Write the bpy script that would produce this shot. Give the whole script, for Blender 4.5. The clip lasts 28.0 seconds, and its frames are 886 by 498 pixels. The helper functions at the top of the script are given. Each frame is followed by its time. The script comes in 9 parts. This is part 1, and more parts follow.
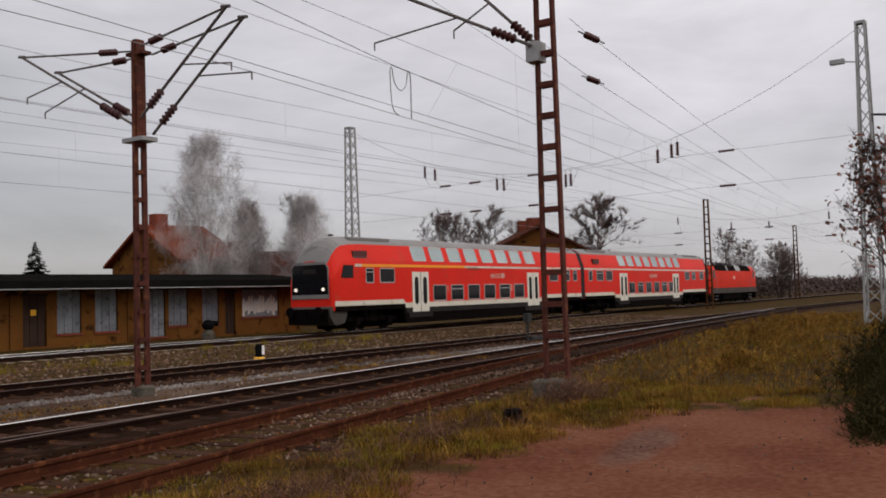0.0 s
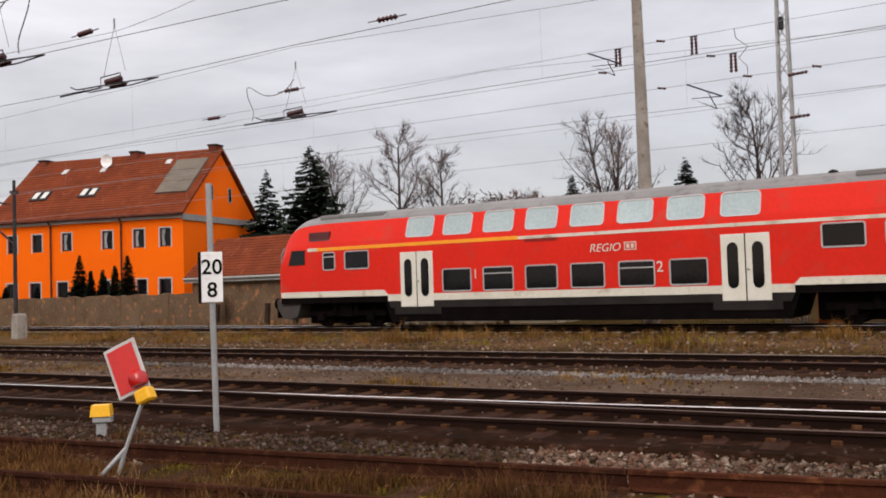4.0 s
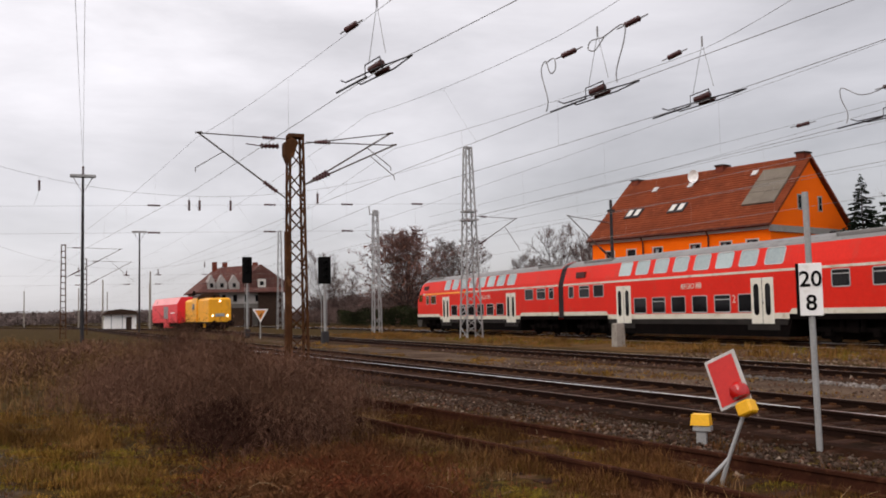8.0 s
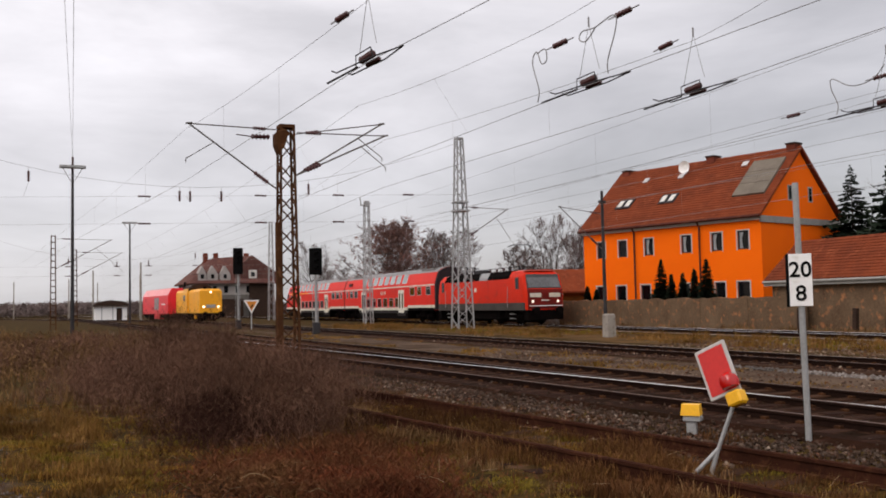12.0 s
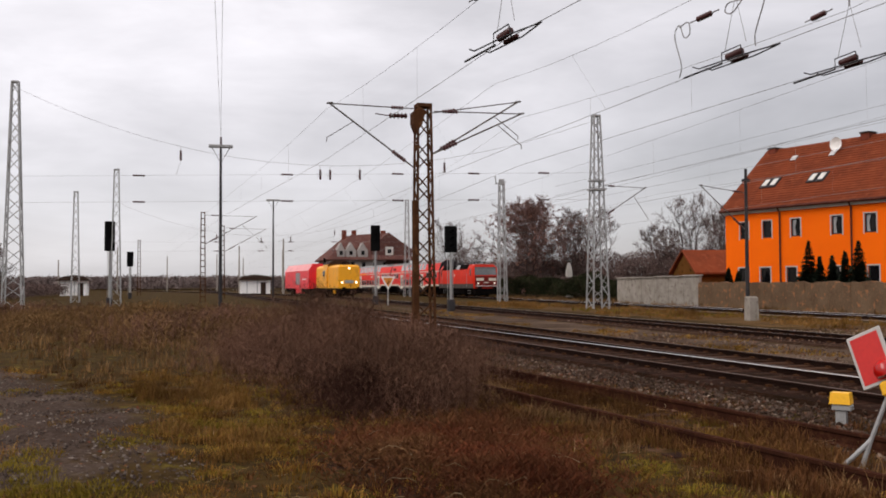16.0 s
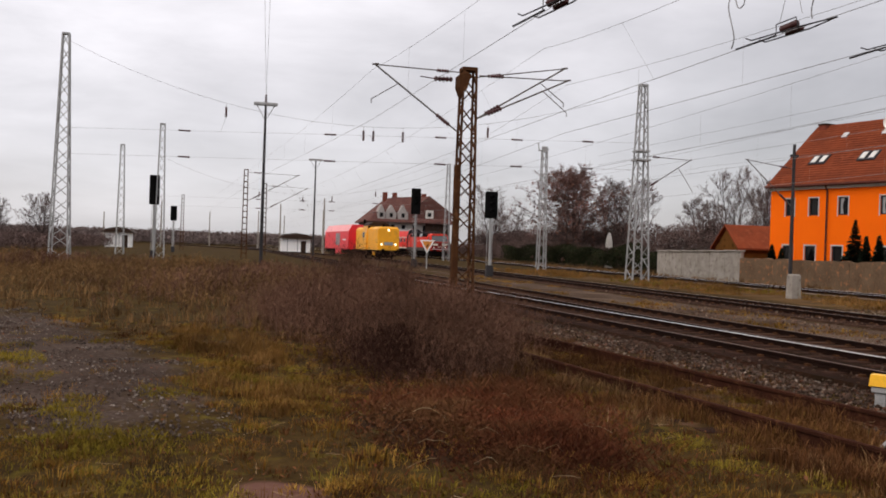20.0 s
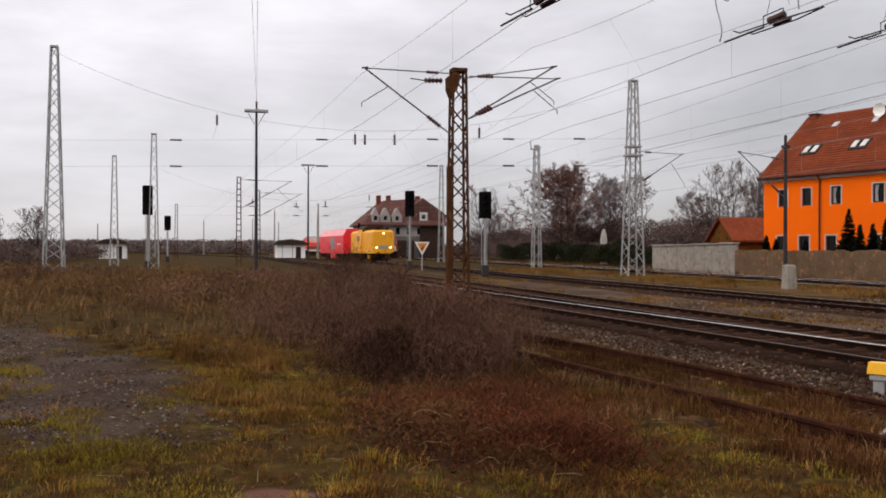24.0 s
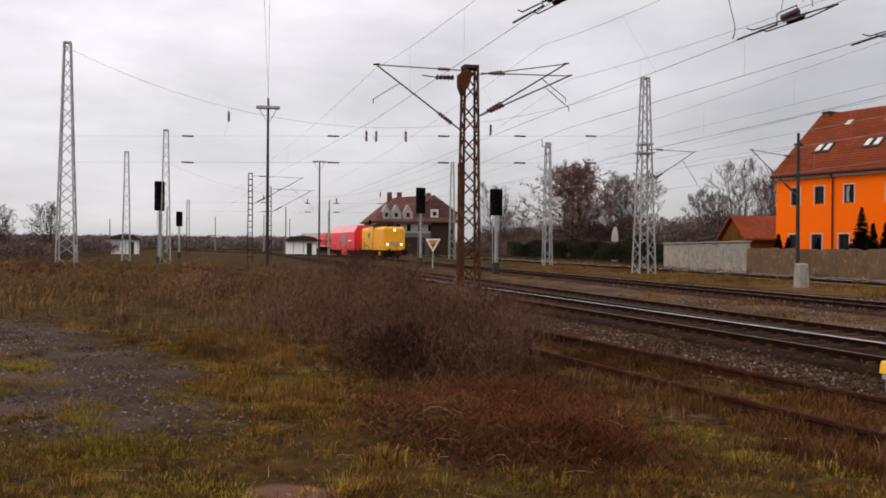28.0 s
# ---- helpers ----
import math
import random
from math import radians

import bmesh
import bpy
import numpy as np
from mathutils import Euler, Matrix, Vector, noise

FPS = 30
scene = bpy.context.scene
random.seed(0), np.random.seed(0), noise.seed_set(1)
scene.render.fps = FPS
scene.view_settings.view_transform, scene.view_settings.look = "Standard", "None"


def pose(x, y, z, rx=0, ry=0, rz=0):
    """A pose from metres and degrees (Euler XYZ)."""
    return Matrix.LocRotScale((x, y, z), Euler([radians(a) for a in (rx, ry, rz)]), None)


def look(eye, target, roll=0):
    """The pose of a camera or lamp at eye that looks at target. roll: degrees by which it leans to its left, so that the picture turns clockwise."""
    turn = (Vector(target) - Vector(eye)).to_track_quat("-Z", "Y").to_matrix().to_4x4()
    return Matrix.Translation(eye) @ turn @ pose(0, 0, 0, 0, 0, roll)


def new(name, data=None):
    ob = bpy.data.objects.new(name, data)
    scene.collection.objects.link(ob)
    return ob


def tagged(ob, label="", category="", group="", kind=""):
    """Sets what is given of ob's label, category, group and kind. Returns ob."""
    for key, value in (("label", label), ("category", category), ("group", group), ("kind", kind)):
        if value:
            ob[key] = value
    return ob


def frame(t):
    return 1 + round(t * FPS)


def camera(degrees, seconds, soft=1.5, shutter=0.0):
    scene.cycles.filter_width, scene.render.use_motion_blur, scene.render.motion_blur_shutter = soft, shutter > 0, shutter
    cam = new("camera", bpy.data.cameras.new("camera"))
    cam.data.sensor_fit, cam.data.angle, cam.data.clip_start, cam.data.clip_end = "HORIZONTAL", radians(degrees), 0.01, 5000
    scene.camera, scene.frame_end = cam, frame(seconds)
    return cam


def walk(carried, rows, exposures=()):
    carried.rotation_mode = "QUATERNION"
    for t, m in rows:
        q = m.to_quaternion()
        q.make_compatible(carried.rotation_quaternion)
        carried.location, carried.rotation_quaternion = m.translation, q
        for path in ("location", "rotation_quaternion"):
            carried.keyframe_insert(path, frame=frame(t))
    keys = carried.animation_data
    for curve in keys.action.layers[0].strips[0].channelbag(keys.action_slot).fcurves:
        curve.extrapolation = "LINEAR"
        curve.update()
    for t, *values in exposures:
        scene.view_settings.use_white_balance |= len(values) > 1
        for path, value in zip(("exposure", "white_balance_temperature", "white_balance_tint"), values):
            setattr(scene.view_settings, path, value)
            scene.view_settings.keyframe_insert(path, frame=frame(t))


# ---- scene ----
# World: x along the railway, y across it away from the viewer, z up; ground at z = 0, rail heads at 0.18 m.
cam = camera(50.78, 28.0, soft=1.8)
PATH = [
    (0.0, pose(0.163, 0.116, 1.78, 92.85, 1.74, -54.40)),
    (0.5, pose(0.151, 0.132, 1.78, 92.84, 1.60, -48.88)),
    (1.0, pose(0.125, 0.156, 1.78, 91.08, 0.58, -38.67)),
    (1.5, pose(0.105, 0.170, 1.78, 90.17, -0.88, -31.58)),
    (2.0, pose(0.073, 0.186, 1.78, 90.30, -0.96, -21.27)),
    (2.5, pose(0.036, 0.197, 1.78, 91.34, -0.38, -10.23)),
    (3.0, pose(-0.012, 0.200, 1.78, 91.58, 0.40, 3.50)),
    (3.5, pose(-0.057, 0.192, 1.78, 92.68, 0.68, 16.68)),
    (3.63, pose(-0.067, 0.188, 1.78, 92.16, 1.00, 21.17)),
    (4.0, pose(-0.106, 0.170, 1.78, 92.18, 1.86, 31.91)),
    (4.5, pose(-0.136, 0.147, 1.78, 91.43, 1.21, 42.75)),
    (6.5, pose(-0.182, 0.082, 1.78, 93.48, 1.24, 65.79)),
    (7.0, pose(-0.183, 0.081, 1.78, 93.19, 1.43, 66.22)),
    (7.5, pose(-0.184, 0.079, 1.78, 93.40, 1.04, 66.85)),
    (8.0, pose(-0.184, 0.079, 1.78, 93.89, 1.16, 66.75)),
    (8.5, pose(-0.184, 0.079, 1.78, 94.09, 1.27, 66.64)),
    (9.0, pose(-0.183, 0.081, 1.78, 94.14, 1.27, 66.04)),
    (9.5, pose(-0.182, 0.082, 1.78, 94.05, 1.33, 65.82)),
    (10.0, pose(-0.183, 0.082, 1.78, 94.06, 1.51, 65.92)),
    (10.5, pose(-0.182, 0.083, 1.78, 94.21, 1.61, 65.58)),
    (11.0, pose(-0.182, 0.083, 1.78, 94.10, 1.55, 65.60)),
    (11.5, pose(-0.182, 0.082, 1.78, 93.80, 1.47, 65.71)),
    (12.0, pose(-0.183, 0.081, 1.78, 93.32, 1.22, 66.22)),
    (12.5, pose(-0.184, 0.079, 1.78, 93.03, 1.32, 66.71)),
    (14.5, pose(-0.186, 0.073, 1.78, 92.57, 0.82, 68.65)),
    (15.0, pose(-0.188, 0.067, 1.78, 92.57, 0.86, 70.31)),
    (15.5, pose(-0.190, 0.061, 1.78, 92.35, 0.81, 72.21)),
    (16.0, pose(-0.193, 0.054, 1.78, 92.10, 0.28, 74.41)),
    (16.5, pose(-0.194, 0.048, 1.78, 92.10, -0.47, 76.24)),
    (17.0, pose(-0.195, 0.043, 1.78, 91.99, -1.27, 77.52)),
    (17.5, pose(-0.196, 0.041, 1.78, 91.41, -2.22, 78.15)),
    (18.0, pose(-0.195, 0.044, 1.78, 90.01, -2.18, 77.38)),
    (18.5, pose(-0.195, 0.045, 1.78, 89.79, -1.87, 77.13)),
    (19.0, pose(-0.195, 0.045, 1.78, 89.90, -1.82, 77.01)),
    (19.5, pose(-0.195, 0.046, 1.78, 90.00, -1.82, 76.80)),
    (20.0, pose(-0.195, 0.046, 1.78, 89.91, -1.93, 76.79)),
    (20.5, pose(-0.195, 0.045, 1.78, 89.73, -1.48, 76.89)),
    (21.0, pose(-0.195, 0.045, 1.78, 89.74, -0.69, 76.88)),
    (21.5, pose(-0.195, 0.047, 1.78, 89.83, -0.30, 76.55)),
    (23.5, pose(-0.194, 0.048, 1.78, 89.68, -0.19, 76.23)),
    (24.0, pose(-0.194, 0.047, 1.78, 90.00, -0.15, 76.49)),
    (24.5, pose(-0.194, 0.047, 1.78, 90.13, -0.22, 76.51)),
    (25.0, pose(-0.195, 0.046, 1.78, 89.92, -0.39, 76.65)),
    (25.5, pose(-0.195, 0.046, 1.78, 89.86, -0.36, 76.70)),
    (26.0, pose(-0.195, 0.045, 1.78, 89.94, -0.36, 76.96)),
    (26.5, pose(-0.195, 0.045, 1.78, 89.84, -0.28, 76.91)),
    (27.0, pose(-0.195, 0.045, 1.78, 89.91, -0.38, 76.91)),
    (27.5, pose(-0.195, 0.045, 1.78, 89.83, -0.48, 77.12)),
    (28.0, pose(-0.195, 0.044, 1.78, 89.81, -0.40, 77.15)),
]
walk(cam, PATH, ((0.0, -0.24, 6900, 17), (1.0, -0.32, 6900, 17), (2.0, 0.32, 6900, 17), (3.0, 0.32, 6900, 17), (4.0, 0.28, 6900, 17), (4.5, 0.26, 6900, 17), (6.5, 0.08, 6900, 17), (12.0, 0.04, 6900, 17), (28.0, 0.04, 6900, 17)))

# ---- world and light: overcast, brighter overhead and to the left ----
world = bpy.data.worlds.new("world")
scene.world = world
world.use_nodes = True
wt = world.node_tree
wt.nodes.clear()


def wnode(kind, **values):
    n = wt.nodes.new(kind)
    for k, v in values.items():
        n.inputs[k].default_value = v
    return n


w_out = wt.nodes.new("ShaderNodeOutputWorld")
w_sky = wt.nodes.new("ShaderNodeTexSky")
w_sky.sky_type = "NISHITA"
w_sky.sun_disc = False
w_sky.sun_elevation = radians(24)
w_sky.sun_rotation = radians(177)
w_bg1 = wnode("ShaderNodeBackground", Strength=0.02)
wt.links.new(w_sky.outputs[0], w_bg1.inputs[0])
w_co = wt.nodes.new("ShaderNodeTexCoord")
w_sep = wt.nodes.new("ShaderNodeSeparateXYZ")
wt.links.new(w_co.outputs["Generated"], w_sep.inputs[0])
# height above the horizon: pale at the rim, brighter overhead
w_ramp = wt.nodes.new("ShaderNodeValToRGB")
wt.links.new(w_sep.outputs["Z"], w_ramp.inputs[0])
e = w_ramp.color_ramp.elements
e[0].position, e[0].color = 0.0, (0.335, 0.357, 0.385, 1)
e[1].position, e[1].color = 1.0, (1.05, 1.05, 1.08, 1)
m_ = e.new(0.05)
m_.color = (0.362, 0.382, 0.415, 1)
m_ = e.new(0.17)
m_.color = (0.455, 0.473, 0.503, 1)
m_ = e.new(0.32)
m_.color = (0.535, 0.555, 0.585, 1)
m_ = e.new(0.5)
m_.color = (0.785, 0.805, 0.83, 1)
# brighter cloud towards the hidden sun, on the left and behind
w_dot = wt.nodes.new("ShaderNodeVectorMath")
w_dot.operation = "DOT_PRODUCT"
wt.links.new(w_co.outputs["Generated"], w_dot.inputs[0])
w_dot.inputs[1].default_value = (-0.83, -0.33, 0.45)
w_glow = wt.nodes.new("ShaderNodeMapRange")
w_glow.interpolation_type = "SMOOTHSTEP"
wt.links.new(w_dot.outputs["Value"], w_glow.inputs[0])
for i, v in ((1, 0.42), (2, 1.0), (3, 1.0), (4, 1.7)):
    w_glow.inputs[i].default_value = v
# soft cloud layers, drawn out along the horizon
w_map = wt.nodes.new("ShaderNodeMapping")
w_map.inputs["Scale"].default_value = (1.3, 1.3, 4.6)
wt.links.new(w_co.outputs["Generated"], w_map.inputs[0])
w_noise = wnode("ShaderNodeTexNoise", Scale=2.3, Detail=6.0, Roughness=0.55, Distortion=0.25)
wt.links.new(w_map.outputs[0], w_noise.inputs["Vector"])
w_cloud = wt.nodes.new("ShaderNodeMapRange")
wt.links.new(w_noise.outputs["Fac"], w_cloud.inputs[0])
for i, v in ((1, 0.3), (2, 0.7), (3, 0.76), (4, 1.19)):
    w_cloud.inputs[i].default_value = v
w_m1 = wt.nodes.new("ShaderNodeMath")
w_m1.operation = "MULTIPLY"
wt.links.new(w_glow.outputs[0], w_m1.inputs[0])
wt.links.new(w_cloud.outputs[0], w_m1.inputs[1])
# a second, thinner part of the cloud cover to the right
w_dot2 = wt.nodes.new("ShaderNodeVectorMath")
w_dot2.operation = "DOT_PRODUCT"
wt.links.new(w_co.outputs["Generated"], w_dot2.inputs[0])
w_dot2.inputs[1].default_value = (0.97, 0.10, 0.22)
w_thin = wt.nodes.new("ShaderNodeMapRange")
w_thin.interpolation_type = "SMOOTHSTEP"
wt.links.new(w_dot2.outputs["Value"], w_thin.inputs[0])
for i, v in ((1, 0.5), (2, 1.0), (3, 1.0), (4, 1.55)):
    w_thin.inputs[i].default_value = v
w_m2 = wt.nodes.new("ShaderNodeMath")
w_m2.operation = "MULTIPLY"
wt.links.new(w_m1.outputs[0], w_m2.inputs[0])
wt.links.new(w_thin.outputs[0], w_m2.inputs[1])
w_bg2 = wt.nodes.new("ShaderNodeBackground")
wt.links.new(w_ramp.outputs[0], w_bg2.inputs[0])
wt.links.new(w_m2.outputs[0], w_bg2.inputs[1])
w_add = wt.nodes.new("ShaderNodeAddShader")
wt.links.new(w_bg1.outputs[0], w_add.inputs[0])
wt.links.new(w_bg2.outputs[0], w_add.inputs[1])
wt.links.new(w_add.outputs[0], w_out.inputs[0])

sun = new("sun", bpy.data.lights.new("sun", "SUN"))
sun.data.energy = 1.25
sun.data.angle = radians(32)
sun.data.color = (1.0, 0.96, 0.9)
sun.matrix_world = look((34, -62, 62), (0, 0, 0))

# ---- materials ----
def material(name, c1, c2=None, scale=3.0, rough=0.6, metal=0.0, bump=0.15, fine=40.0, spots=None, coat=0.0, spec=None, vary=0.08, amount=0.5, stretch=(1, 1, 1)):
    """Two colours blended by coarse and fine noise, with relief from the fine one; spots adds stains of a third colour."""
    m = bpy.data.materials.new(name)
    m.use_nodes = True
    t = m.node_tree
    b = t.nodes["Principled BSDF"]
    c2 = c2 or tuple(c * 0.7 for c in c1)
    co = t.nodes.new("ShaderNodeTexCoord")
    mp = t.nodes.new("ShaderNodeMapping")
    mp.inputs["Scale"].default_value = stretch
    t.links.new(co.outputs["Object"], mp.inputs[0])
    n1 = t.nodes.new("ShaderNodeTexNoise")
    n1.inputs["Scale"].default_value, n1.inputs["Detail"].default_value = scale, 5.0
    n2 = t.nodes.new("ShaderNodeTexNoise")
    n2.inputs["Scale"].default_value, n2.inputs["Detail"].default_value = fine, 4.0
    for n in (n1, n2):
        t.links.new(mp.outputs[0], n.inputs["Vector"])
    mean = t.nodes.new("ShaderNodeMath")
    mean.operation = "MULTIPLY_ADD"
    mean.inputs[1].default_value = 0.45
    t.links.new(n2.outputs["Fac"], mean.inputs[0])
    half = t.nodes.new("ShaderNodeMath")
    half.operation = "MULTIPLY"
    half.inputs[1].default_value = 0.55
    t.links.new(n1.outputs["Fac"], half.inputs[0])
    t.links.new(half.outputs[0], mean.inputs[2])
    ramp = t.nodes.new("ShaderNodeMapRange")
    t.links.new(mean.outputs[0], ramp.inputs[0])
    ramp.inputs[1].default_value, ramp.inputs[2].default_value = 0.5 - 0.25 * amount, 0.5 + 0.25 * amount
    mix = t.nodes.new("ShaderNodeMix")
    mix.data_type = "RGBA"
    mix.inputs[6].default_value, mix.inputs[7].default_value = (*c1, 1), (*c2, 1)
    t.links.new(ramp.outputs[0], mix.inputs[0])
    col = mix.outputs[2]
    if spots:
        n3 = t.nodes.new("ShaderNodeTexNoise")
        n3.inputs["Scale"].default_value, n3.inputs["Detail"].default_value = scale * 2.7, 7.0
        t.links.new(mp.outputs[0], n3.inputs["Vector"])
        r3 = t.nodes.new("ShaderNodeMapRange")
        t.links.new(n3.outputs["Fac"], r3.inputs[0])
        r3.inputs[1].default_value, r3.inputs[2].default_value = 0.56, 0.70
        mx = t.nodes.new("ShaderNodeMix")
        mx.data_type = "RGBA"
        mx.inputs[7].default_value = (*spots, 1)
        t.links.new(r3.outputs[0], mx.inputs[0])
        t.links.new(col, mx.inputs[6])
        col = mx.outputs[2]
    if vary:
        info = t.nodes.new("ShaderNodeObjectInfo")
        rv = t.nodes.new("ShaderNodeMapRange")
        t.links.new(info.outputs["Random"], rv.inputs[0])
        rv.inputs[3].default_value, rv.inputs[4].default_value = 1 - vary, 1 + vary
        hsv = t.nodes.new("ShaderNodeHueSaturation")
        t.links.new(rv.outputs[0], hsv.inputs["Value"])
        t.links.new(col, hsv.inputs["Color"])
        col = hsv.outputs[0]
    t.links.new(col, b.inputs["Base Color"])
    b.inputs["Roughness"].default_value, b.inputs["Metallic"].default_value = rough, metal
    b.inputs["Coat Weight"].default_value = coat
    if spec is not None or rough >= 0.7:
        b.inputs["Specular IOR Level"].default_value = (0.02 if rough >= 0.85 else 0.12) if spec is None else spec
    if bump:
        bp = t.nodes.new("ShaderNodeBump")
        bp.inputs["Strength"].default_value, bp.inputs["Distance"].default_value = bump, 0.02
        t.links.new(n2.outputs["Fac"], bp.inputs["Height"])
        t.links.new(bp.outputs[0], b.inputs["Normal"])
    return m


def island_material(name, stops, rough=0.85, other=None, patch=0.35):
    """For loose pieces in one mesh: each piece takes its own tint from a ramp; other gives a second ramp for patches of the land."""
    m = bpy.data.materials.new(name)
    m.use_nodes = True
    t = m.node_tree
    b = t.nodes["Principled BSDF"]
    g = t.nodes.new("ShaderNodeNewGeometry")

    def ramp(colours):
        r = t.nodes.new("ShaderNodeValToRGB")
        t.links.new(g.outputs["Random Per Island"], r.inputs[0])
        el = r.color_ramp.elements
        el[0].position, el[0].color = 0.0, (*colours[0], 1)
        el[1].position, el[1].color = 1.0, (*colours[-1], 1)
        for i, c in enumerate(colours[1:-1], 1):
            x = el.new(i / (len(colours) - 1))
            x.color = (*c, 1)
        return r.outputs[0]

    co = t.nodes.new("ShaderNodeTexCoord")
    n = t.nodes.new("ShaderNodeTexNoise")
    n.inputs["Scale"].default_value = patch
    n.inputs["Detail"].default_value = 4.0
    t.links.new(co.outputs["Object"], n.inputs["Vector"])
    mr = t.nodes.new("ShaderNodeMapRange")
    t.links.new(n.outputs["Fac"], mr.inputs[0])
    mr.inputs[1].default_value, mr.inputs[2].default_value, mr.inputs[3].default_value, mr.inputs[4].default_value = 0.32, 0.68, 0.5, 1.5
    col = ramp(stops)
    if other:
        n2 = t.nodes.new("ShaderNodeTexNoise")
        n2.inputs["Scale"].default_value, n2.inputs["Detail"].default_value = patch * 2.1, 5.0
        t.links.new(co.outputs["Object"], n2.inputs["Vector"])
        r2 = t.nodes.new("ShaderNodeMapRange")
        t.links.new(n2.outputs["Fac"], r2.inputs[0])
        r2.inputs[1].default_value, r2.inputs[2].default_value = 0.42, 0.58
        mx = t.nodes.new("ShaderNodeMix")
        mx.data_type = "RGBA"
        t.links.new(r2.outputs[0], mx.inputs[0])
        t.links.new(col, mx.inputs[6])
        t.links.new(ramp(other), mx.inputs[7])
        col = mx.outputs[2]
    h = t.nodes.new("ShaderNodeHueSaturation")
    t.links.new(col, h.inputs["Color"])
    t.links.new(mr.outputs[0], h.inputs["Value"])
    t.links.new(h.outputs[0], b.inputs["Base Color"])
    b.inputs["Roughness"].default_value = rough
    b.inputs["Specular IOR Level"].default_value = 0.03
    return m


def glow(name, colour, strength):
    m = bpy.data.materials.new(name)
    m.use_nodes = True
    b = m.node_tree.nodes["Principled BSDF"]
    b.inputs["Base Color"].default_value = (*colour, 1)
    b.inputs["Emission Color"].default_value = (*colour, 1)
    b.inputs["Emission Strength"].default_value = strength
    return m


RED = material("train_red_paint", (0.70, 0.025, 0.013), (0.61, 0.022, 0.012), 0.5, 0.45, 0, 0.02, 9, spec=0.10, vary=0.02, spots=(0.56, 0.042, 0.026))
LOCO_RED = material("loco_red_paint", (0.64, 0.030, 0.010), (0.55, 0.024, 0.009), 0.5, 0.5, 0, 0.02, 9, spec=0.08, vary=0.02, spots=(0.44, 0.032, 0.018))
FADED_RED = material("faded_red_emblem", (0.62, 0.12, 0.09), (0.56, 0.10, 0.08), 2, 0.5, 0, 0.0, 9, vary=0.0)
SOOTY_RED = material("sooty_red_front", (0.19, 0.014, 0.010), (0.09, 0.011, 0.009), 1.2, 0.6, 0, 0.05, 14, spec=0.1, vary=0.0, spots=(0.07, 0.02, 0.016), amount=0.9)
CAB_GLASS = material("grey_reflecting_windscreen", (0.10, 0.105, 0.11), (0.055, 0.058, 0.062), 0.8, 0.1, 0, 0.0, 9, vary=0.0)
BOX_RED = material("bright_red_paint", (0.82, 0.018, 0.03), (0.72, 0.015, 0.025), 0.5, 0.4, 0, 0.02, 9, vary=0.02)
# paler pink tone for the wagon's sloping roof
PALE_RED = material("pale_pink_roof", (0.86, 0.36, 0.36), (0.80, 0.28, 0.28), 0.6, 0.5, 0, 0.03, 12, vary=0.02)
YELLOW = material("yellow_paint", (0.90, 0.40, 0.006), (0.80, 0.34, 0.006), 0.6, 0.42, 0, 0.02, 10, vary=0.02, spots=(0.62, 0.27, 0.02))
YELLOW_LAMP = material("yellow_plastic", (0.88, 0.46, 0.01), (0.76, 0.38, 0.01), 3, 0.45, 0, 0.02, 30, vary=0.02)
STRIPE_Y = material("yellow_stripe", (0.92, 0.36, 0.01), (0.82, 0.31, 0.01), 1, 0.4, 0, 0.0, 9, vary=0.0)
CREAM = material("cream_paint", (0.66, 0.63, 0.54), (0.56, 0.52, 0.42), 0.9, 0.45, 0, 0.02, 14, vary=0.0, spots=(0.42, 0.36, 0.26))
DOOR_CREAM = material("door_cream", (0.70, 0.68, 0.60), (0.62, 0.60, 0.50), 1.5, 0.4, 0, 0.02, 14, vary=0.02)
ROOF_GREY = material("grey_coach_roof", (0.20, 0.195, 0.19), (0.15, 0.145, 0.14), 0.8, 0.6, 0, 0.05, 20, vary=0.03, spots=(0.11, 0.105, 0.10))
SKIRT = material("grey_skirt", (0.026, 0.022, 0.020), (0.012, 0.010, 0.009), 1.2, 0.7, 0, 0.05, 20, vary=0.0)
LOCO_GREY = material("grey_sole_bar", (0.072, 0.064, 0.058), (0.045, 0.039, 0.034), 1.2, 0.7, 0, 0.05, 20, vary=0.0)
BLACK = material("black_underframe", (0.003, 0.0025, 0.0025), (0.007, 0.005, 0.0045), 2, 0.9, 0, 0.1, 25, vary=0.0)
RUBBER = material("dark_rubber", (0.018, 0.014, 0.016), (0.03, 0.022, 0.025), 2, 0.7, 0, 0.1, 25, vary=0.0)
WIN_GLASS = material("window_glass_room", (0.016, 0.017, 0.019), (0.008, 0.009, 0.010), 0.7, 0.08, 0, 0.0, 9, vary=0.35, spec=0.3)
DARK_GLASS = material("dark_glass", (0.004, 0.004, 0.005), (0.008, 0.008, 0.009), 0.8, 0.06, 0, 0.0, 9, vary=0.3, spec=0.22)
SHUT_GLASS = material("louvre_dark_red", (0.06, 0.008, 0.006), (0.09, 0.012, 0.01), 2, 0.6, 0, 0.1, 40, vary=0.0)
ALU = material("window_rubber_alu", (0.50, 0.49, 0.48), (0.42, 0.41, 0.40), 3, 0.4, 0.5, 0.0, 30, vary=0.02)
# opaque panes; the reflected sky is painted as a pale base colour
SKY_GLASS = material("painted_sky_upper_glass", (0.37, 0.45, 0.45), (0.28, 0.35, 0.36), 0.35, 0.22, 0, 0.0, 9, vary=0.12, spec=0.35)
WHITE = material("white_paint", (0.86, 0.86, 0.84), (0.80, 0.79, 0.77), 2, 0.5, 0, 0.03, 30, vary=0.02)
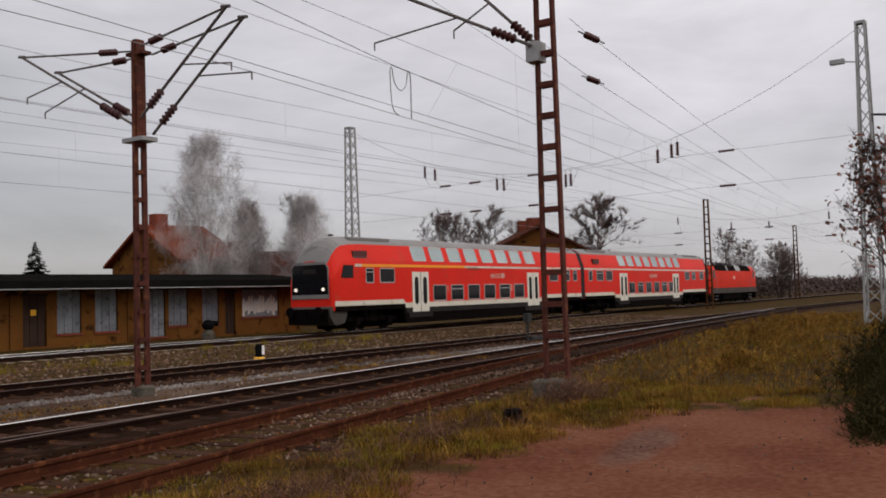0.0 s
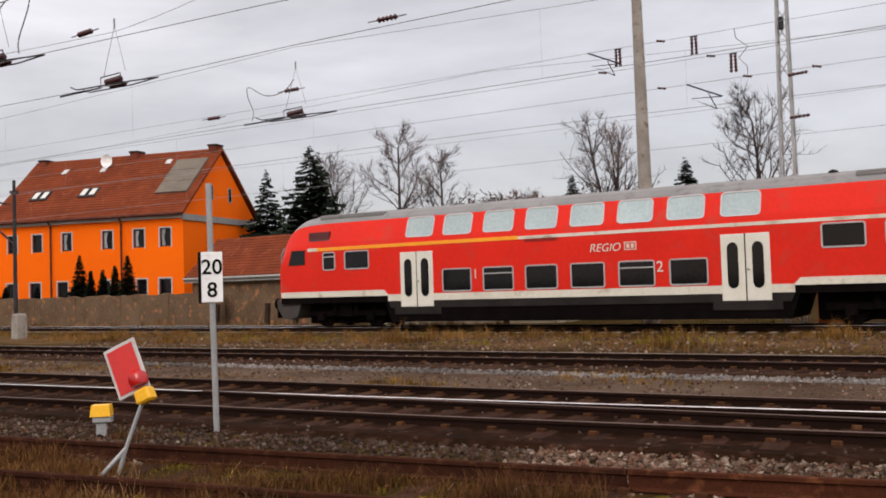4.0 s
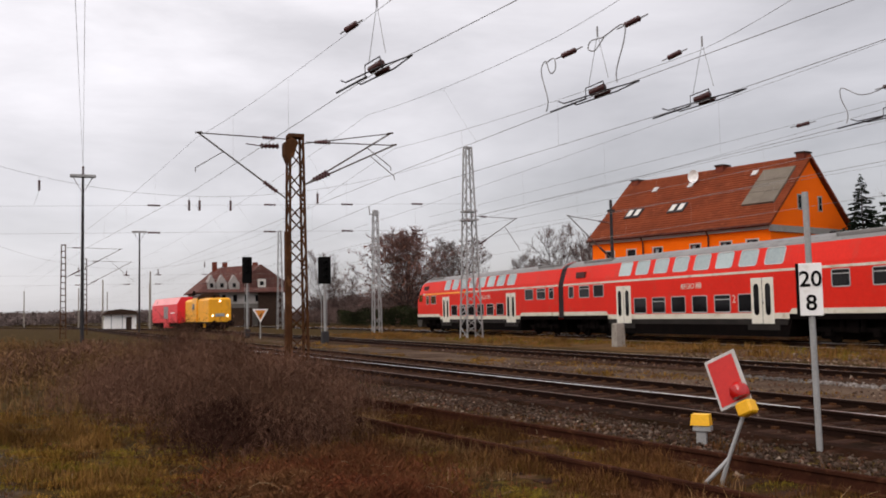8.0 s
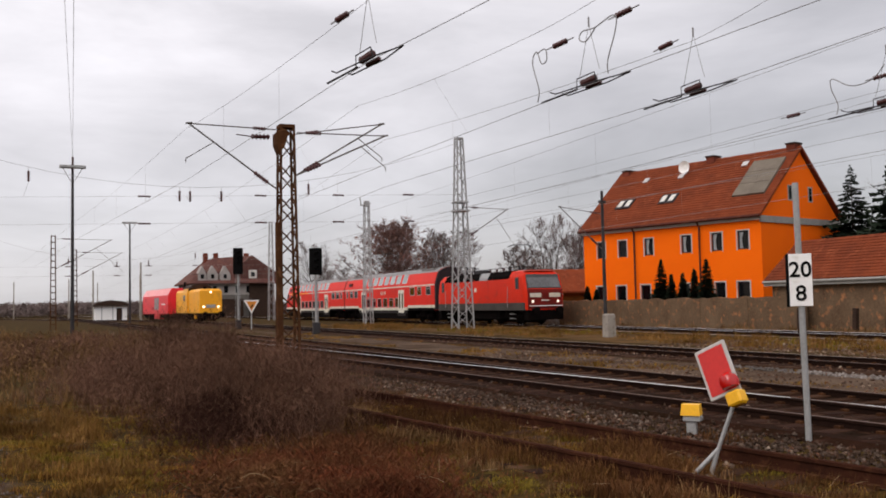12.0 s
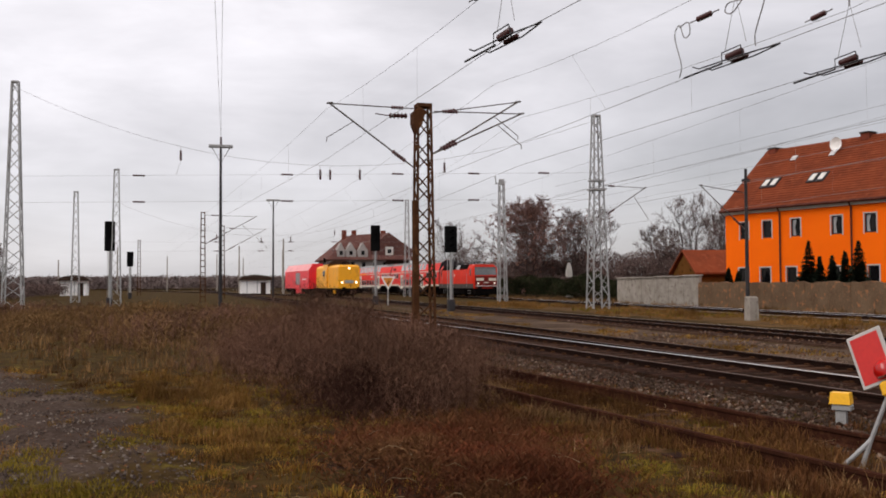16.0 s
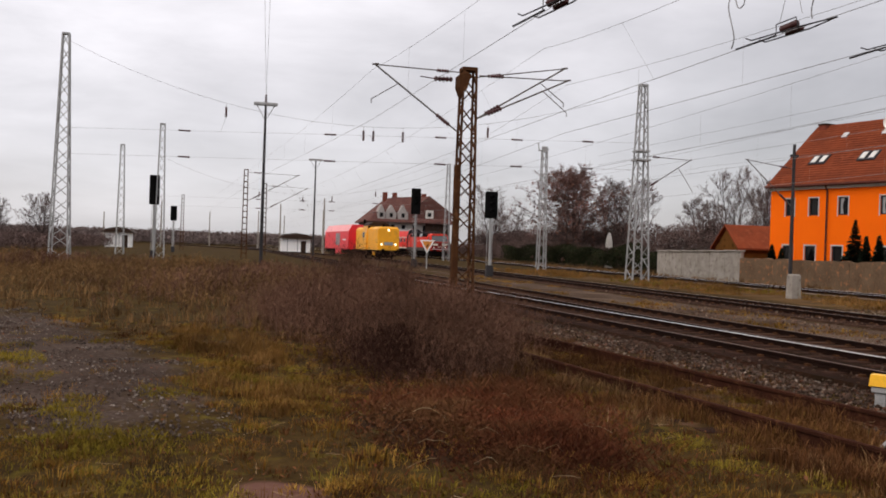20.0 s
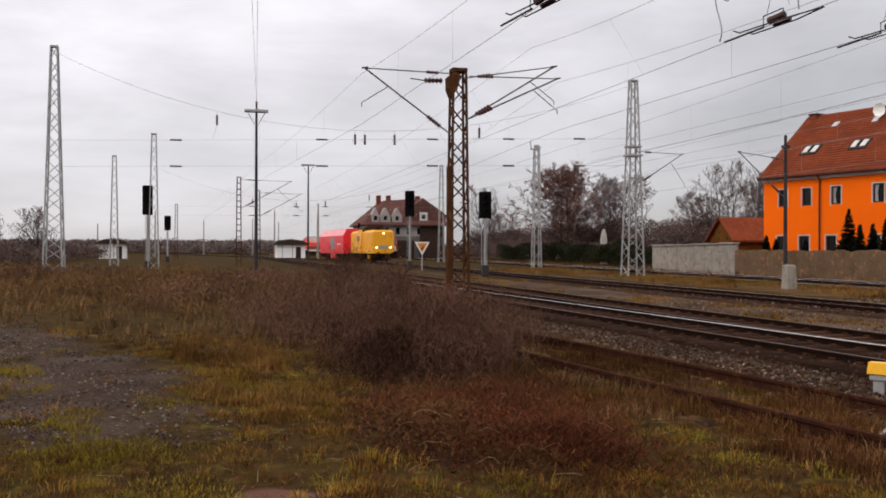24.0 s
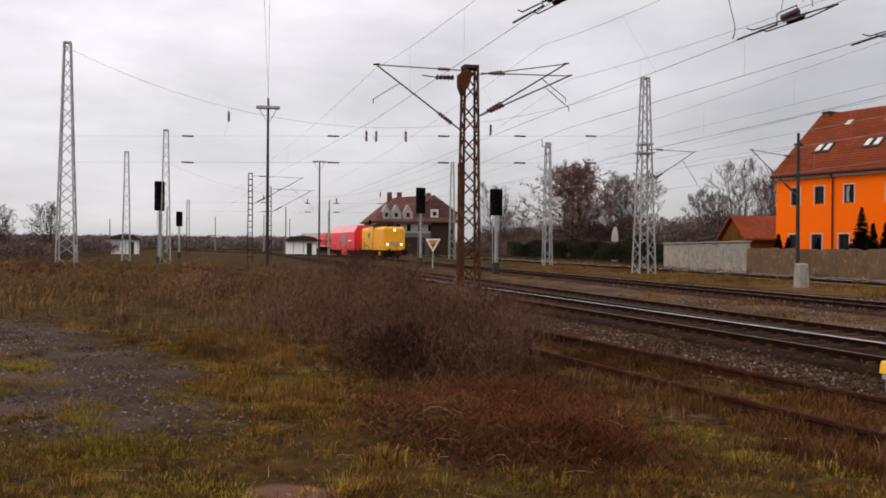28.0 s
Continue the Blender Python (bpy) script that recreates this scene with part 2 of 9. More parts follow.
SIGN_WHITE = material("white_enamel_sign", (0.84, 0.84, 0.83), (0.78, 0.78, 0.77), 3, 0.35, 0, 0.0, 30, vary=0.0, spots=(0.70, 0.69, 0.66))
SIGN_BLACK = material("black_lettering", (0.008, 0.008, 0.008), None, 3, 0.9, 0, 0.0, 30, vary=0.0)
SIGN_RED = material("red_sign_face", (0.60, 0.025, 0.02), (0.50, 0.02, 0.018), 2, 0.5, 0, 0.0, 30, vary=0.0)
LENS_RED = material("red_lamp_lens", (0.50, 0.008, 0.006), (0.36, 0.006, 0.005), 4, 0.18, 0, 0.0, 30, vary=0.0)
SIGN_ORANGE = material("amber_sign_face", (0.72, 0.26, 0.02), (0.5, 0.17, 0.02), 4, 0.5, 0, 0.0, 30, vary=0.0)
GALV = material("galvanised_steel", (0.36, 0.365, 0.365), (0.27, 0.275, 0.27), 2.0, 0.55, 0.35, 0.05, 25, vary=0.06)
RUST = material("rusty_red_steel", (0.105, 0.032, 0.022), (0.060, 0.020, 0.015), 2.2, 0.75, 0.1, 0.2, 30, vary=0.06, spots=(0.16, 0.06, 0.03))
RUST_BOX = material("orange_rust", (0.30, 0.10, 0.03), (0.16, 0.05, 0.02), 2.2, 0.8, 0.0, 0.1, 30, vary=0.05)
BROWN_STEEL = material("rusty_brown_steel", (0.085, 0.036, 0.016), (0.042, 0.019, 0.010), 1.8, 0.85, 0.0, 0.2, 26, vary=0.06, spots=(0.13, 0.06, 0.027))
DARK_STEEL = material("dark_lamp_post_steel", (0.045, 0.043, 0.045), (0.03, 0.028, 0.03), 2.2, 0.7, 0.2, 0.05, 30, vary=0.05)
INSULATOR = material("brown_porcelain", (0.070, 0.020, 0.020), (0.045, 0.013, 0.013), 6, 0.45, 0, 0.0, 40, vary=0.05, spec=0.3)
WIRE = material("weathered_copper_wire", (0.27, 0.27, 0.275), (0.21, 0.21, 0.215), 2, 0.7, 0.0, 0.0, 30, vary=0.0)
CONCRETE = material("weathered_concrete", (0.33, 0.30, 0.265), (0.22, 0.195, 0.165), 1.6, 0.85, 0, 0.2, 30, vary=0.05, spots=(0.15, 0.125, 0.10))
SLEEPER_C = material("concrete_sleeper", (0.36, 0.30, 0.25), (0.24, 0.19, 0.155), 2.5, 0.9, 0, 0.25, 30, vary=0.15)
SLEEPER_W = material("oiled_wood_sleeper", (0.052, 0.026, 0.015), (0.025, 0.012, 0.009), 2.5, 0.85, 0, 0.4, 30, vary=0.3, stretch=(1.040, 0.156, 1.040))
RAIL_RUST = material("rusty_rail", (0.074, 0.024, 0.012), (0.042, 0.014, 0.008), 3, 0.85, 0.0, 0.2, 35, vary=0.0, spots=(0.13, 0.048, 0.022))
RAIL_DARK = material("oily_dark_rail", (0.022, 0.011, 0.008), (0.013, 0.007, 0.005), 3, 0.85, 0.0, 0.15, 35, vary=0.0)
RAIL_TOP = material("polished_rail_head", (0.78, 0.77, 0.76), (0.62, 0.60, 0.58), 3, 0.32, 1.0, 0.0, 35, vary=0.0)
RAIL_DULL = material("dull_rail_head", (0.085, 0.045, 0.03), (0.05, 0.026, 0.018), 3, 0.6, 0.2, 0.05, 35, vary=0.0)
BALLAST = material("ballast_bed", (0.050, 0.026, 0.016), (0.018, 0.009, 0.005), 1.2, 0.95, 0, 1.0, 9, vary=0.0, spots=(0.076, 0.045, 0.031))
BALLAST_DARK = material("oily_ballast", (0.024, 0.010, 0.006), (0.010, 0.005, 0.002), 1.2, 0.95, 0, 1.0, 10, vary=0.0, spots=(0.048, 0.023, 0.015))
STONES = island_material("ballast_stones", [(0.032, 0.018, 0.012), (0.091, 0.060, 0.044), (0.054, 0.029, 0.019), (0.145, 0.102, 0.076), (0.113, 0.046, 0.026), (0.129, 0.086, 0.061), (0.259, 0.200, 0.155)])
PLASTER = material("cream_plaster", (0.92, 0.925, 0.78), (0.86, 0.86, 0.71), 0.6, 0.85, 0, 0.08, 20, vary=0.0, spots=(0.80, 0.77, 0.60))
GREY_PLASTER = material("grey_plaster", (0.30, 0.28, 0.255), (0.20, 0.185, 0.165), 0.6, 0.85, 0, 0.08, 20, vary=0.05)
ORANGE = material("orange_render", (0.96, 0.150, 0.002), (0.90, 0.135, 0.002), 0.4, 0.8, 0, 0.04, 25, vary=0.0)
RED_BRICK = material("dark_red_brick", (0.20, 0.055, 0.034), (0.13, 0.036, 0.024), 2.5, 0.85, 0, 0.2, 20, vary=0.18)
# sooty brick, its colour darkened further for shade under the shed's eaves
OLD_BRICK = material("old_yellow_brick", (0.185, 0.078, 0.020), (0.060, 0.025, 0.008), 0.7, 0.9, 0, 0.2, 20, vary=0.05, spots=(0.018, 0.009, 0.005), amount=1.0)
ROOF_BROWN = material("brown_clay_tile", (0.078, 0.025, 0.016), (0.038, 0.015, 0.011), 0.9, 0.85, 0, 0.2, 14, vary=0.22, spots=(0.135, 0.042, 0.022), amount=0.8)
ROOF_ORANGE = material("orange_clay_tile", (0.195, 0.047, 0.020), (0.125, 0.032, 0.016), 0.8, 0.85, 0, 0.2, 14, vary=0.16, spots=(0.21, 0.058, 0.027))
TAR = material("tar_paper_roof", (0.006, 0.006, 0.006), (0.011, 0.010, 0.009), 1.0, 0.95, 0, 0.1, 20, vary=0.0, spec=0.0)
BRICK_DARK = material("dark_brown_wood", (0.045, 0.026, 0.018), (0.03, 0.018, 0.013), 2, 0.8, 0, 0.2, 25, vary=0.1)
SHUTTER = material("pale_blue_grey_boards", (0.20, 0.22, 0.24), (0.14, 0.15, 0.165), 2, 0.85, 0, 0.1, 20, vary=0.15, spots=(0.09, 0.09, 0.09))
ROUGH_WALL = material("crumbling_plaster_wall", (0.175, 0.118, 0.074), (0.085, 0.052, 0.032), 1.1, 0.95, 0, 0.4, 9, vary=0.03, spots=(0.34, 0.15, 0.07), amount=0.8)
BARK = material("grey_bark", (0.060, 0.046, 0.040), (0.035, 0.026, 0.024), 3, 0.9, 0, 0.3, 30, vary=0.15)
BIRCH = material("birch_bark", (0.40, 0.38, 0.36), (0.24, 0.225, 0.215), 3, 0.85, 0, 0.2, 30, vary=0.1)
TWIG = island_material("grey_brown_twigs", [(0.055, 0.038, 0.034), (0.095, 0.070, 0.062), (0.068, 0.046, 0.042), (0.125, 0.096, 0.088)])
PALE_TWIG = island_material("pale_birch_twigs", [(0.33, 0.305, 0.30), (0.44, 0.42, 0.418), (0.36, 0.335, 0.33), (0.52, 0.50, 0.495)])
COPPER = island_material("copper_leaves", [(0.164, 0.068, 0.052), (0.242, 0.103, 0.072), (0.133, 0.070, 0.056), (0.265, 0.128, 0.086)])
COPPER_TWIG = island_material("purple_brown_twigs", [(0.132, 0.076, 0.068), (0.196, 0.111, 0.095), (0.151, 0.089, 0.081), (0.223, 0.135, 0.115)])
NEEDLES = island_material("conifer_needles", [(0.010, 0.016, 0.011), (0.018, 0.027, 0.017), (0.013, 0.021, 0.015), (0.027, 0.035, 0.021)])
HEDGE = island_material("hedge_leaves", [(0.012, 0.018, 0.008), (0.022, 0.028, 0.012), (0.030, 0.024, 0.014), (0.016, 0.022, 0.010)])
WEED = island_material("dry_weed_stems", [(0.092, 0.043, 0.028), (0.140, 0.071, 0.046), (0.062, 0.030, 0.020), (0.190, 0.108, 0.074), (0.112, 0.058, 0.036)], 0.85)
GRASS = island_material("autumn_grass", [(0.199, 0.102, 0.018), (0.268, 0.147, 0.027), (0.100, 0.048, 0.011), (0.303, 0.175, 0.041), (0.150, 0.106, 0.013)], 0.85, [(0.078, 0.027, 0.009), (0.147, 0.060, 0.015), (0.112, 0.070, 0.008), (0.199, 0.096, 0.022)], 0.9)
GREEN = island_material("green_weeds", [(0.135, 0.104, 0.012), (0.190, 0.136, 0.018), (0.085, 0.068, 0.009), (0.225, 0.150, 0.026)], 0.85)
DEAD_LEAF = island_material("fallen_brown_leaves", [(0.085, 0.022, 0.011), (0.136, 0.040, 0.018), (0.047, 0.015, 0.009), (0.188, 0.076, 0.035)], 0.85, [(0.080, 0.031, 0.016), (0.132, 0.061, 0.026), (0.056, 0.026, 0.011)])
LIT = glow("lit_headlamp", (1.0, 0.90, 0.62), 2.6)
LAMP_GLASS = material("lamp_glass", (0.62, 0.60, 0.55), (0.5, 0.48, 0.44), 3, 0.15, 0, 0.0, 30, vary=0.0)
FOOTING = material("mossy_dark_concrete", (0.115, 0.105, 0.088), (0.065, 0.058, 0.046), 3, 0.9, 0, 0.3, 25, vary=0.05, spots=(0.05, 0.045, 0.02))
STRAW = island_material("straw_grass", [(0.190, 0.098, 0.028), (0.255, 0.142, 0.050), (0.138, 0.062, 0.020), (0.168, 0.100, 0.024)], 0.85, [(0.150, 0.088, 0.016), (0.106, 0.049, 0.014), (0.226, 0.111, 0.033)])
BOX_GLASS = material("signal_box_glass", (0.115, 0.145, 0.158), (0.085, 0.105, 0.115), 0.5, 0.06, 0, 0.0, 9, vary=0.15)
PANEL = material("dull_solar_panel", (0.17, 0.145, 0.118), (0.13, 0.11, 0.088), 1.5, 0.8, 0, 0.0, 20, vary=0.04, spec=0.05)
WHITE_WALL = material("weathered_white_wall", (0.62, 0.60, 0.56), (0.48, 0.46, 0.42), 0.8, 0.85, 0, 0.05, 20, vary=0.0)
COPSE = island_material("copse_twigs", [(0.024, 0.014, 0.011), (0.042, 0.026, 0.020), (0.030, 0.020, 0.013), (0.055, 0.036, 0.028)])
# near-black stem tints put the thicket's inner shade into the colour
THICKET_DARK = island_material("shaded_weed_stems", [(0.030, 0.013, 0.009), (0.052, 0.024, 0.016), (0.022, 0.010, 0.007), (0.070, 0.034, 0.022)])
RAIL_OLD = material("overgrown_rail", (0.050, 0.018, 0.010), (0.028, 0.011, 0.007), 3, 0.9, 0, 0.2, 35, vary=0.0, spots=(0.075, 0.03, 0.016))
PALE_BED = material("brown_shoulder_ballast", (0.083, 0.044, 0.027), (0.037, 0.018, 0.010), 1.2, 0.95, 0, 1.0, 12, vary=0.0, spots=(0.123, 0.075, 0.048))
# twigs lightened so that their colour carries the haze of distance
FAR_TWIG = island_material("haze_tinted_far_twigs", [(0.105, 0.076, 0.070), (0.155, 0.122, 0.114), (0.12, 0.088, 0.082), (0.185, 0.15, 0.14)])
HUT_WALL = material("weathered_cream_wall", (0.368, 0.336, 0.253), (0.304, 0.273, 0.196), 0.7, 0.85, 0, 0.08, 20, vary=0.0, spots=(0.228, 0.196, 0.139))
DIM_LAMP = glow("dim_headlamp", (1.0, 0.92, 0.78), 0.7)
OCHRE = island_material("ochre_leaves", [(0.070, 0.040, 0.012), (0.125, 0.070, 0.016), (0.040, 0.022, 0.010), (0.085, 0.058, 0.014)])
GREY_BED = material("grey_edge_ballast", (0.158, 0.140, 0.128), (0.079, 0.066, 0.059), 1.5, 0.95, 0, 1.0, 14, vary=0.0, spots=(0.202, 0.184, 0.169))
CABINET = material("dark_grey_cabinet_paint", (0.051, 0.053, 0.055), (0.036, 0.037, 0.040), 2, 0.6, 0, 0.05, 20, vary=0.0)
MATTED = island_material("matted_brown_grass", [(0.066, 0.028, 0.011), (0.105, 0.047, 0.017), (0.042, 0.018, 0.008), (0.140, 0.068, 0.023), (0.078, 0.044, 0.010)], 0.85, [(0.044, 0.018, 0.008), (0.085, 0.036, 0.013)], 0.3)
ARM = material("weathered_bracket_tube", (0.15, 0.135, 0.125), (0.085, 0.072, 0.066), 2.2, 0.75, 0.0, 0.05, 30, vary=0.05)
GREY_STONES = island_material("grey_edge_stones", [(0.086, 0.072, 0.065), (0.158, 0.144, 0.133), (0.115, 0.097, 0.086), (0.230, 0.212, 0.198), (0.137, 0.119, 0.108)])
EDGE_GREEN = island_material("dark_green_weeds", [(0.020, 0.020, 0.006), (0.036, 0.030, 0.009), (0.014, 0.013, 0.006), (0.052, 0.036, 0.014)])
MIXED_BED = material("mixed_brown_grit", (0.084, 0.055, 0.038), (0.036, 0.021, 0.014), 0.5, 0.95, 0, 1.0, 11, vary=0.0, spots=(0.120, 0.085, 0.062), amount=0.9)
CURTAIN = material("pale_curtain", (0.34, 0.35, 0.36), (0.22, 0.23, 0.24), 5, 0.8, 0, 0.05, 20, vary=0.1)
BOARD_RIM = material("dull_white_board_rim", (0.50, 0.49, 0.47), (0.40, 0.39, 0.37), 5, 0.6, 0, 0.02, 30, vary=0.0)
GUTTER = material("dull_grey_gutter_board", (0.33, 0.32, 0.30), (0.24, 0.23, 0.21), 2, 0.8, 0, 0.05, 20, vary=0.05)
PALE_STALK = island_material("bleached_stalks", [(0.204, 0.137, 0.070), (0.276, 0.199, 0.113), (0.156, 0.097, 0.049), (0.330, 0.251, 0.162)])
# red-brown tile made paler to paint in the haze before the villa
VILLA_ROOF = material("hazed_red_brown_tile", (0.125, 0.058, 0.048), (0.080, 0.038, 0.034), 0.6, 0.85, 0, 0.1, 8, vary=0.05, spots=(0.15, 0.07, 0.055))
VILLA_PALE = material("pale_grey_villa_plaster", (0.36, 0.33, 0.31), (0.26, 0.24, 0.225), 0.6, 0.85, 0, 0.08, 20, vary=0.0)
VILLA_WALL = material("sooty_villa_plaster", (0.17, 0.155, 0.14), (0.11, 0.10, 0.09), 0.6, 0.85, 0, 0.08, 20, vary=0.0)
HAZE_GRASS = island_material("brown_ochre_grass", [(0.125, 0.068, 0.028), (0.185, 0.106, 0.044), (0.082, 0.044, 0.020), (0.225, 0.138, 0.062)], 0.85)
RAIL_MID = material("worn_rail_head", (0.30, 0.26, 0.235), (0.17, 0.135, 0.115), 3, 0.5, 0.6, 0.0, 35, vary=0.0)
PATH_STONES = island_material("path_pebbles", [(0.045, 0.031, 0.026), (0.098, 0.074, 0.062), (0.064, 0.046, 0.038), (0.20, 0.168, 0.145)])
DIM_STONES = island_material("mossy_dark_stones", [(0.018, 0.010, 0.006), (0.044, 0.029, 0.021), (0.028, 0.016, 0.010), (0.068, 0.048, 0.036), (0.056, 0.024, 0.014), (0.112, 0.088, 0.072)])
# brown twigs of far thickets, with haze mixed into the colour
WOOD_TWIG = island_material("hazed_brown_wood_twigs", [(0.082, 0.054, 0.047), (0.115, 0.080, 0.072), (0.095, 0.062, 0.054), (0.135, 0.098, 0.088)])

# ---- mesh helpers ----
class Build:
    """Gathers vertices and faces of one part."""

    def __init__(self):
        self.v, self.f = [], []

    def add(self, verts, faces):
        n = len(self.v)
        self.v += [tuple(p) for p in verts]
        self.f += [tuple(n + i for i in q) for q in faces]
        return self

    def box(self, x0, x1, y0, y1, z0, z1, bevel=0.0):
        if bevel:
            b = bevel
            ring = [(x0 + b, y0), (x1 - b, y0), (x1, y0 + b), (x1, y1 - b), (x1 - b, y1), (x0 + b, y1), (x0, y1 - b), (x0, y0 + b)]
            cx, cy = (x0 + x1) / 2, (y0 + y1) / 2
            sx, sy = 1 - 2 * b / (x1 - x0), 1 - 2 * b / (y1 - y0)
            small = [(cx + (x - cx) * sx, cy + (y - cy) * sy) for x, y in ring]
            levels = [(small, z0), (ring, z0 + b), (ring, z1 - b), (small, z1)]
            return self.rings([[(x, y, z) for x, y in r] for r, z in levels])
        return self.add([(x0, y0, z0), (x1, y0, z0), (x1, y1, z0), (x0, y1, z0), (x0, y0, z1), (x1, y0, z1), (x1, y1, z1), (x0, y1, z1)],
                        [(0, 3, 2, 1), (4, 5, 6, 7), (0, 1, 5, 4), (1, 2, 6, 5), (2, 3, 7, 6), (3, 0, 4, 7)])

    def rings(self, rings, cap=True):
        k = len(rings[0])
        faces = []
        for i in range(len(rings) - 1):
            for j in range(k):
                a, b = i * k + j, i * k + (j + 1) % k
                faces.append((a, b, b + k, a + k))
        if cap:
            faces.append(tuple(reversed(range(k))))
            faces.append(tuple(range((len(rings) - 1) * k, len(rings) * k)))
        return self.add([p for r in rings for p in r], faces)

    def tube(self, points, radius, sides=6, cap=True):
        """A tube along points; radius a number or one for each point."""
        pts = [Vector(p) for p in points]
        rr = radius if isinstance(radius, (list, tuple)) else [radius] * len(pts)
        rings = []
        for i, p in enumerate(pts):
            d = (pts[min(i + 1, len(pts) - 1)] - pts[max(i - 1, 0)]).normalized()
            u = d.cross(Vector((0, 0, 1)) if abs(d.z) < 0.95 else Vector((1, 0, 0))).normalized()
            w = d.cross(u)
            rings.append([p + rr[i] * (math.cos(a) * u + math.sin(a) * w) for a in (2 * math.pi * k / sides for k in range(sides))])
        return self.rings(rings, cap)

    def bar(self, a, b, w, h=None):
        """A square bar from a to b."""
        h = h or w
        a, b = Vector(a), Vector(b)
        d = (b - a).normalized()
        u = d.cross(Vector((0, 0, 1)) if abs(d.z) < 0.95 else Vector((1, 0, 0))).normalized()
        s = u.cross(d)
        r = [[p + sx * w / 2 * u + sy * h / 2 * s for sx, sy in ((-1, -1), (1, -1), (1, 1), (-1, 1))] for p in (a, b)]
        return self.rings(r)

    def prism(self, poly, axis, a, b):
        """Extrude a 2D outline along an axis ('x', 'y' or 'z') from a to b."""
        put = {"x": lambda p, t: (t, p[0], p[1]), "y": lambda p, t: (p[0], t, p[1]), "z": lambda p, t: (p[0], p[1], t)}[axis]
        return self.rings([[put(p, t) for p in poly] for t in (a, b)])

    def lathe(self, centre, profile, sides=12, axis="z"):
        """Turn a profile of (radius, height) round an axis through centre."""
        c = Vector(centre)
        put = {"z": lambda r, a, h: (r * math.cos(a), r * math.sin(a), h), "y": lambda r, a, h: (r * math.cos(a), h, r * math.sin(a)), "x": lambda r, a, h: (h, r * math.cos(a), r * math.sin(a))}[axis]
        return self.rings([[c + Vector(put(r, 2 * math.pi * k / sides, h)) for k in range(sides)] for r, h in profile])

    def mesh(self, name, mats, smooth=False):
        me = bpy.data.meshes.new(name)
        me.from_pydata([tuple(p) for p in self.v], [], self.f)
        for m in mats if isinstance(mats, (list, tuple)) else [mats]:
            me.materials.append(m)
        bm = bmesh.new()
        bm.from_mesh(me)
        bmesh.ops.recalc_face_normals(bm, faces=bm.faces)
        bm.to_mesh(me)
        bm.free()
        if smooth:
            me.shade_smooth()
            me.set_sharp_from_angle(angle=radians(35))
        return me


def part(name, build, mat, parent=None, label="", smooth=False, at=None):
    ob = new(name, build.mesh(name, mat, smooth))
    if parent is not None:
        ob.parent = parent
    if at is not None:
        ob.matrix_basis = at
    if label:
        tagged(ob, label)
    return ob


def piece(name, mesh, parent, m):
    ob = new(name, mesh)
    ob.parent = parent
    ob.matrix_basis = m
    return ob


def thing(name, label, category, m=None, group="", kind=""):
    ob = new(name)
    ob.empty_display_size = 0.2
    if m is not None:
        ob.matrix_basis = m
    return tagged(ob, label, category, group, kind)


def soup(name, verts, faces, mat, label="", category="", kind="stuff", parent=None):
    """A large loose mesh from arrays."""
    me = bpy.data.meshes.new(name)
    me.from_pydata(verts, [], faces)
    me.materials.append(mat)
    ob = new(name, me)
    if parent is not None:
        ob.parent = parent
    return tagged(ob, label, category, "", kind)


def writing(name, text, size, mat, parent, m, align="LEFT", shear=0.0, label=""):
    cu = bpy.data.curves.new(name, "FONT")
    cu.body, cu.size, cu.extrude, cu.shear = text, size, 0.003, shear
    cu.align_x = align
    cu.materials.append(mat)
    cu.resolution_u = 4
    ob = new(name, cu)
    ob.parent = parent
    ob.matrix_basis = m
    return tagged(ob, label)


def main_y(x):
    """Centre line of the main track: straight before the signal box, easing away, then bending towards the viewer's side."""
    if x > -20:
        return 30.7 + 0.03 * max(0.0, x - 40)
    if x > -100:
        return 30.7 + 0.025 * (-x - 20)
    return 32.7 + 0.025 * (-x - 100) - 0.00075 * (x + 100) ** 2


def siding_y(x):
    """Centre line of the rusty siding, which flattens out to the left."""
    return 7.15 + (0.20 if x > -1 else 0.131) * (x + 1)


def points_y(x):
    """Centre line of the converging track."""
    return 11.15 + 0.11 * x if x > -4 else 10.71 + 0.06 * (x + 4)


def fade(v, a, b):
    return min(1.0, max(0.0, (v - a) / (b - a)))

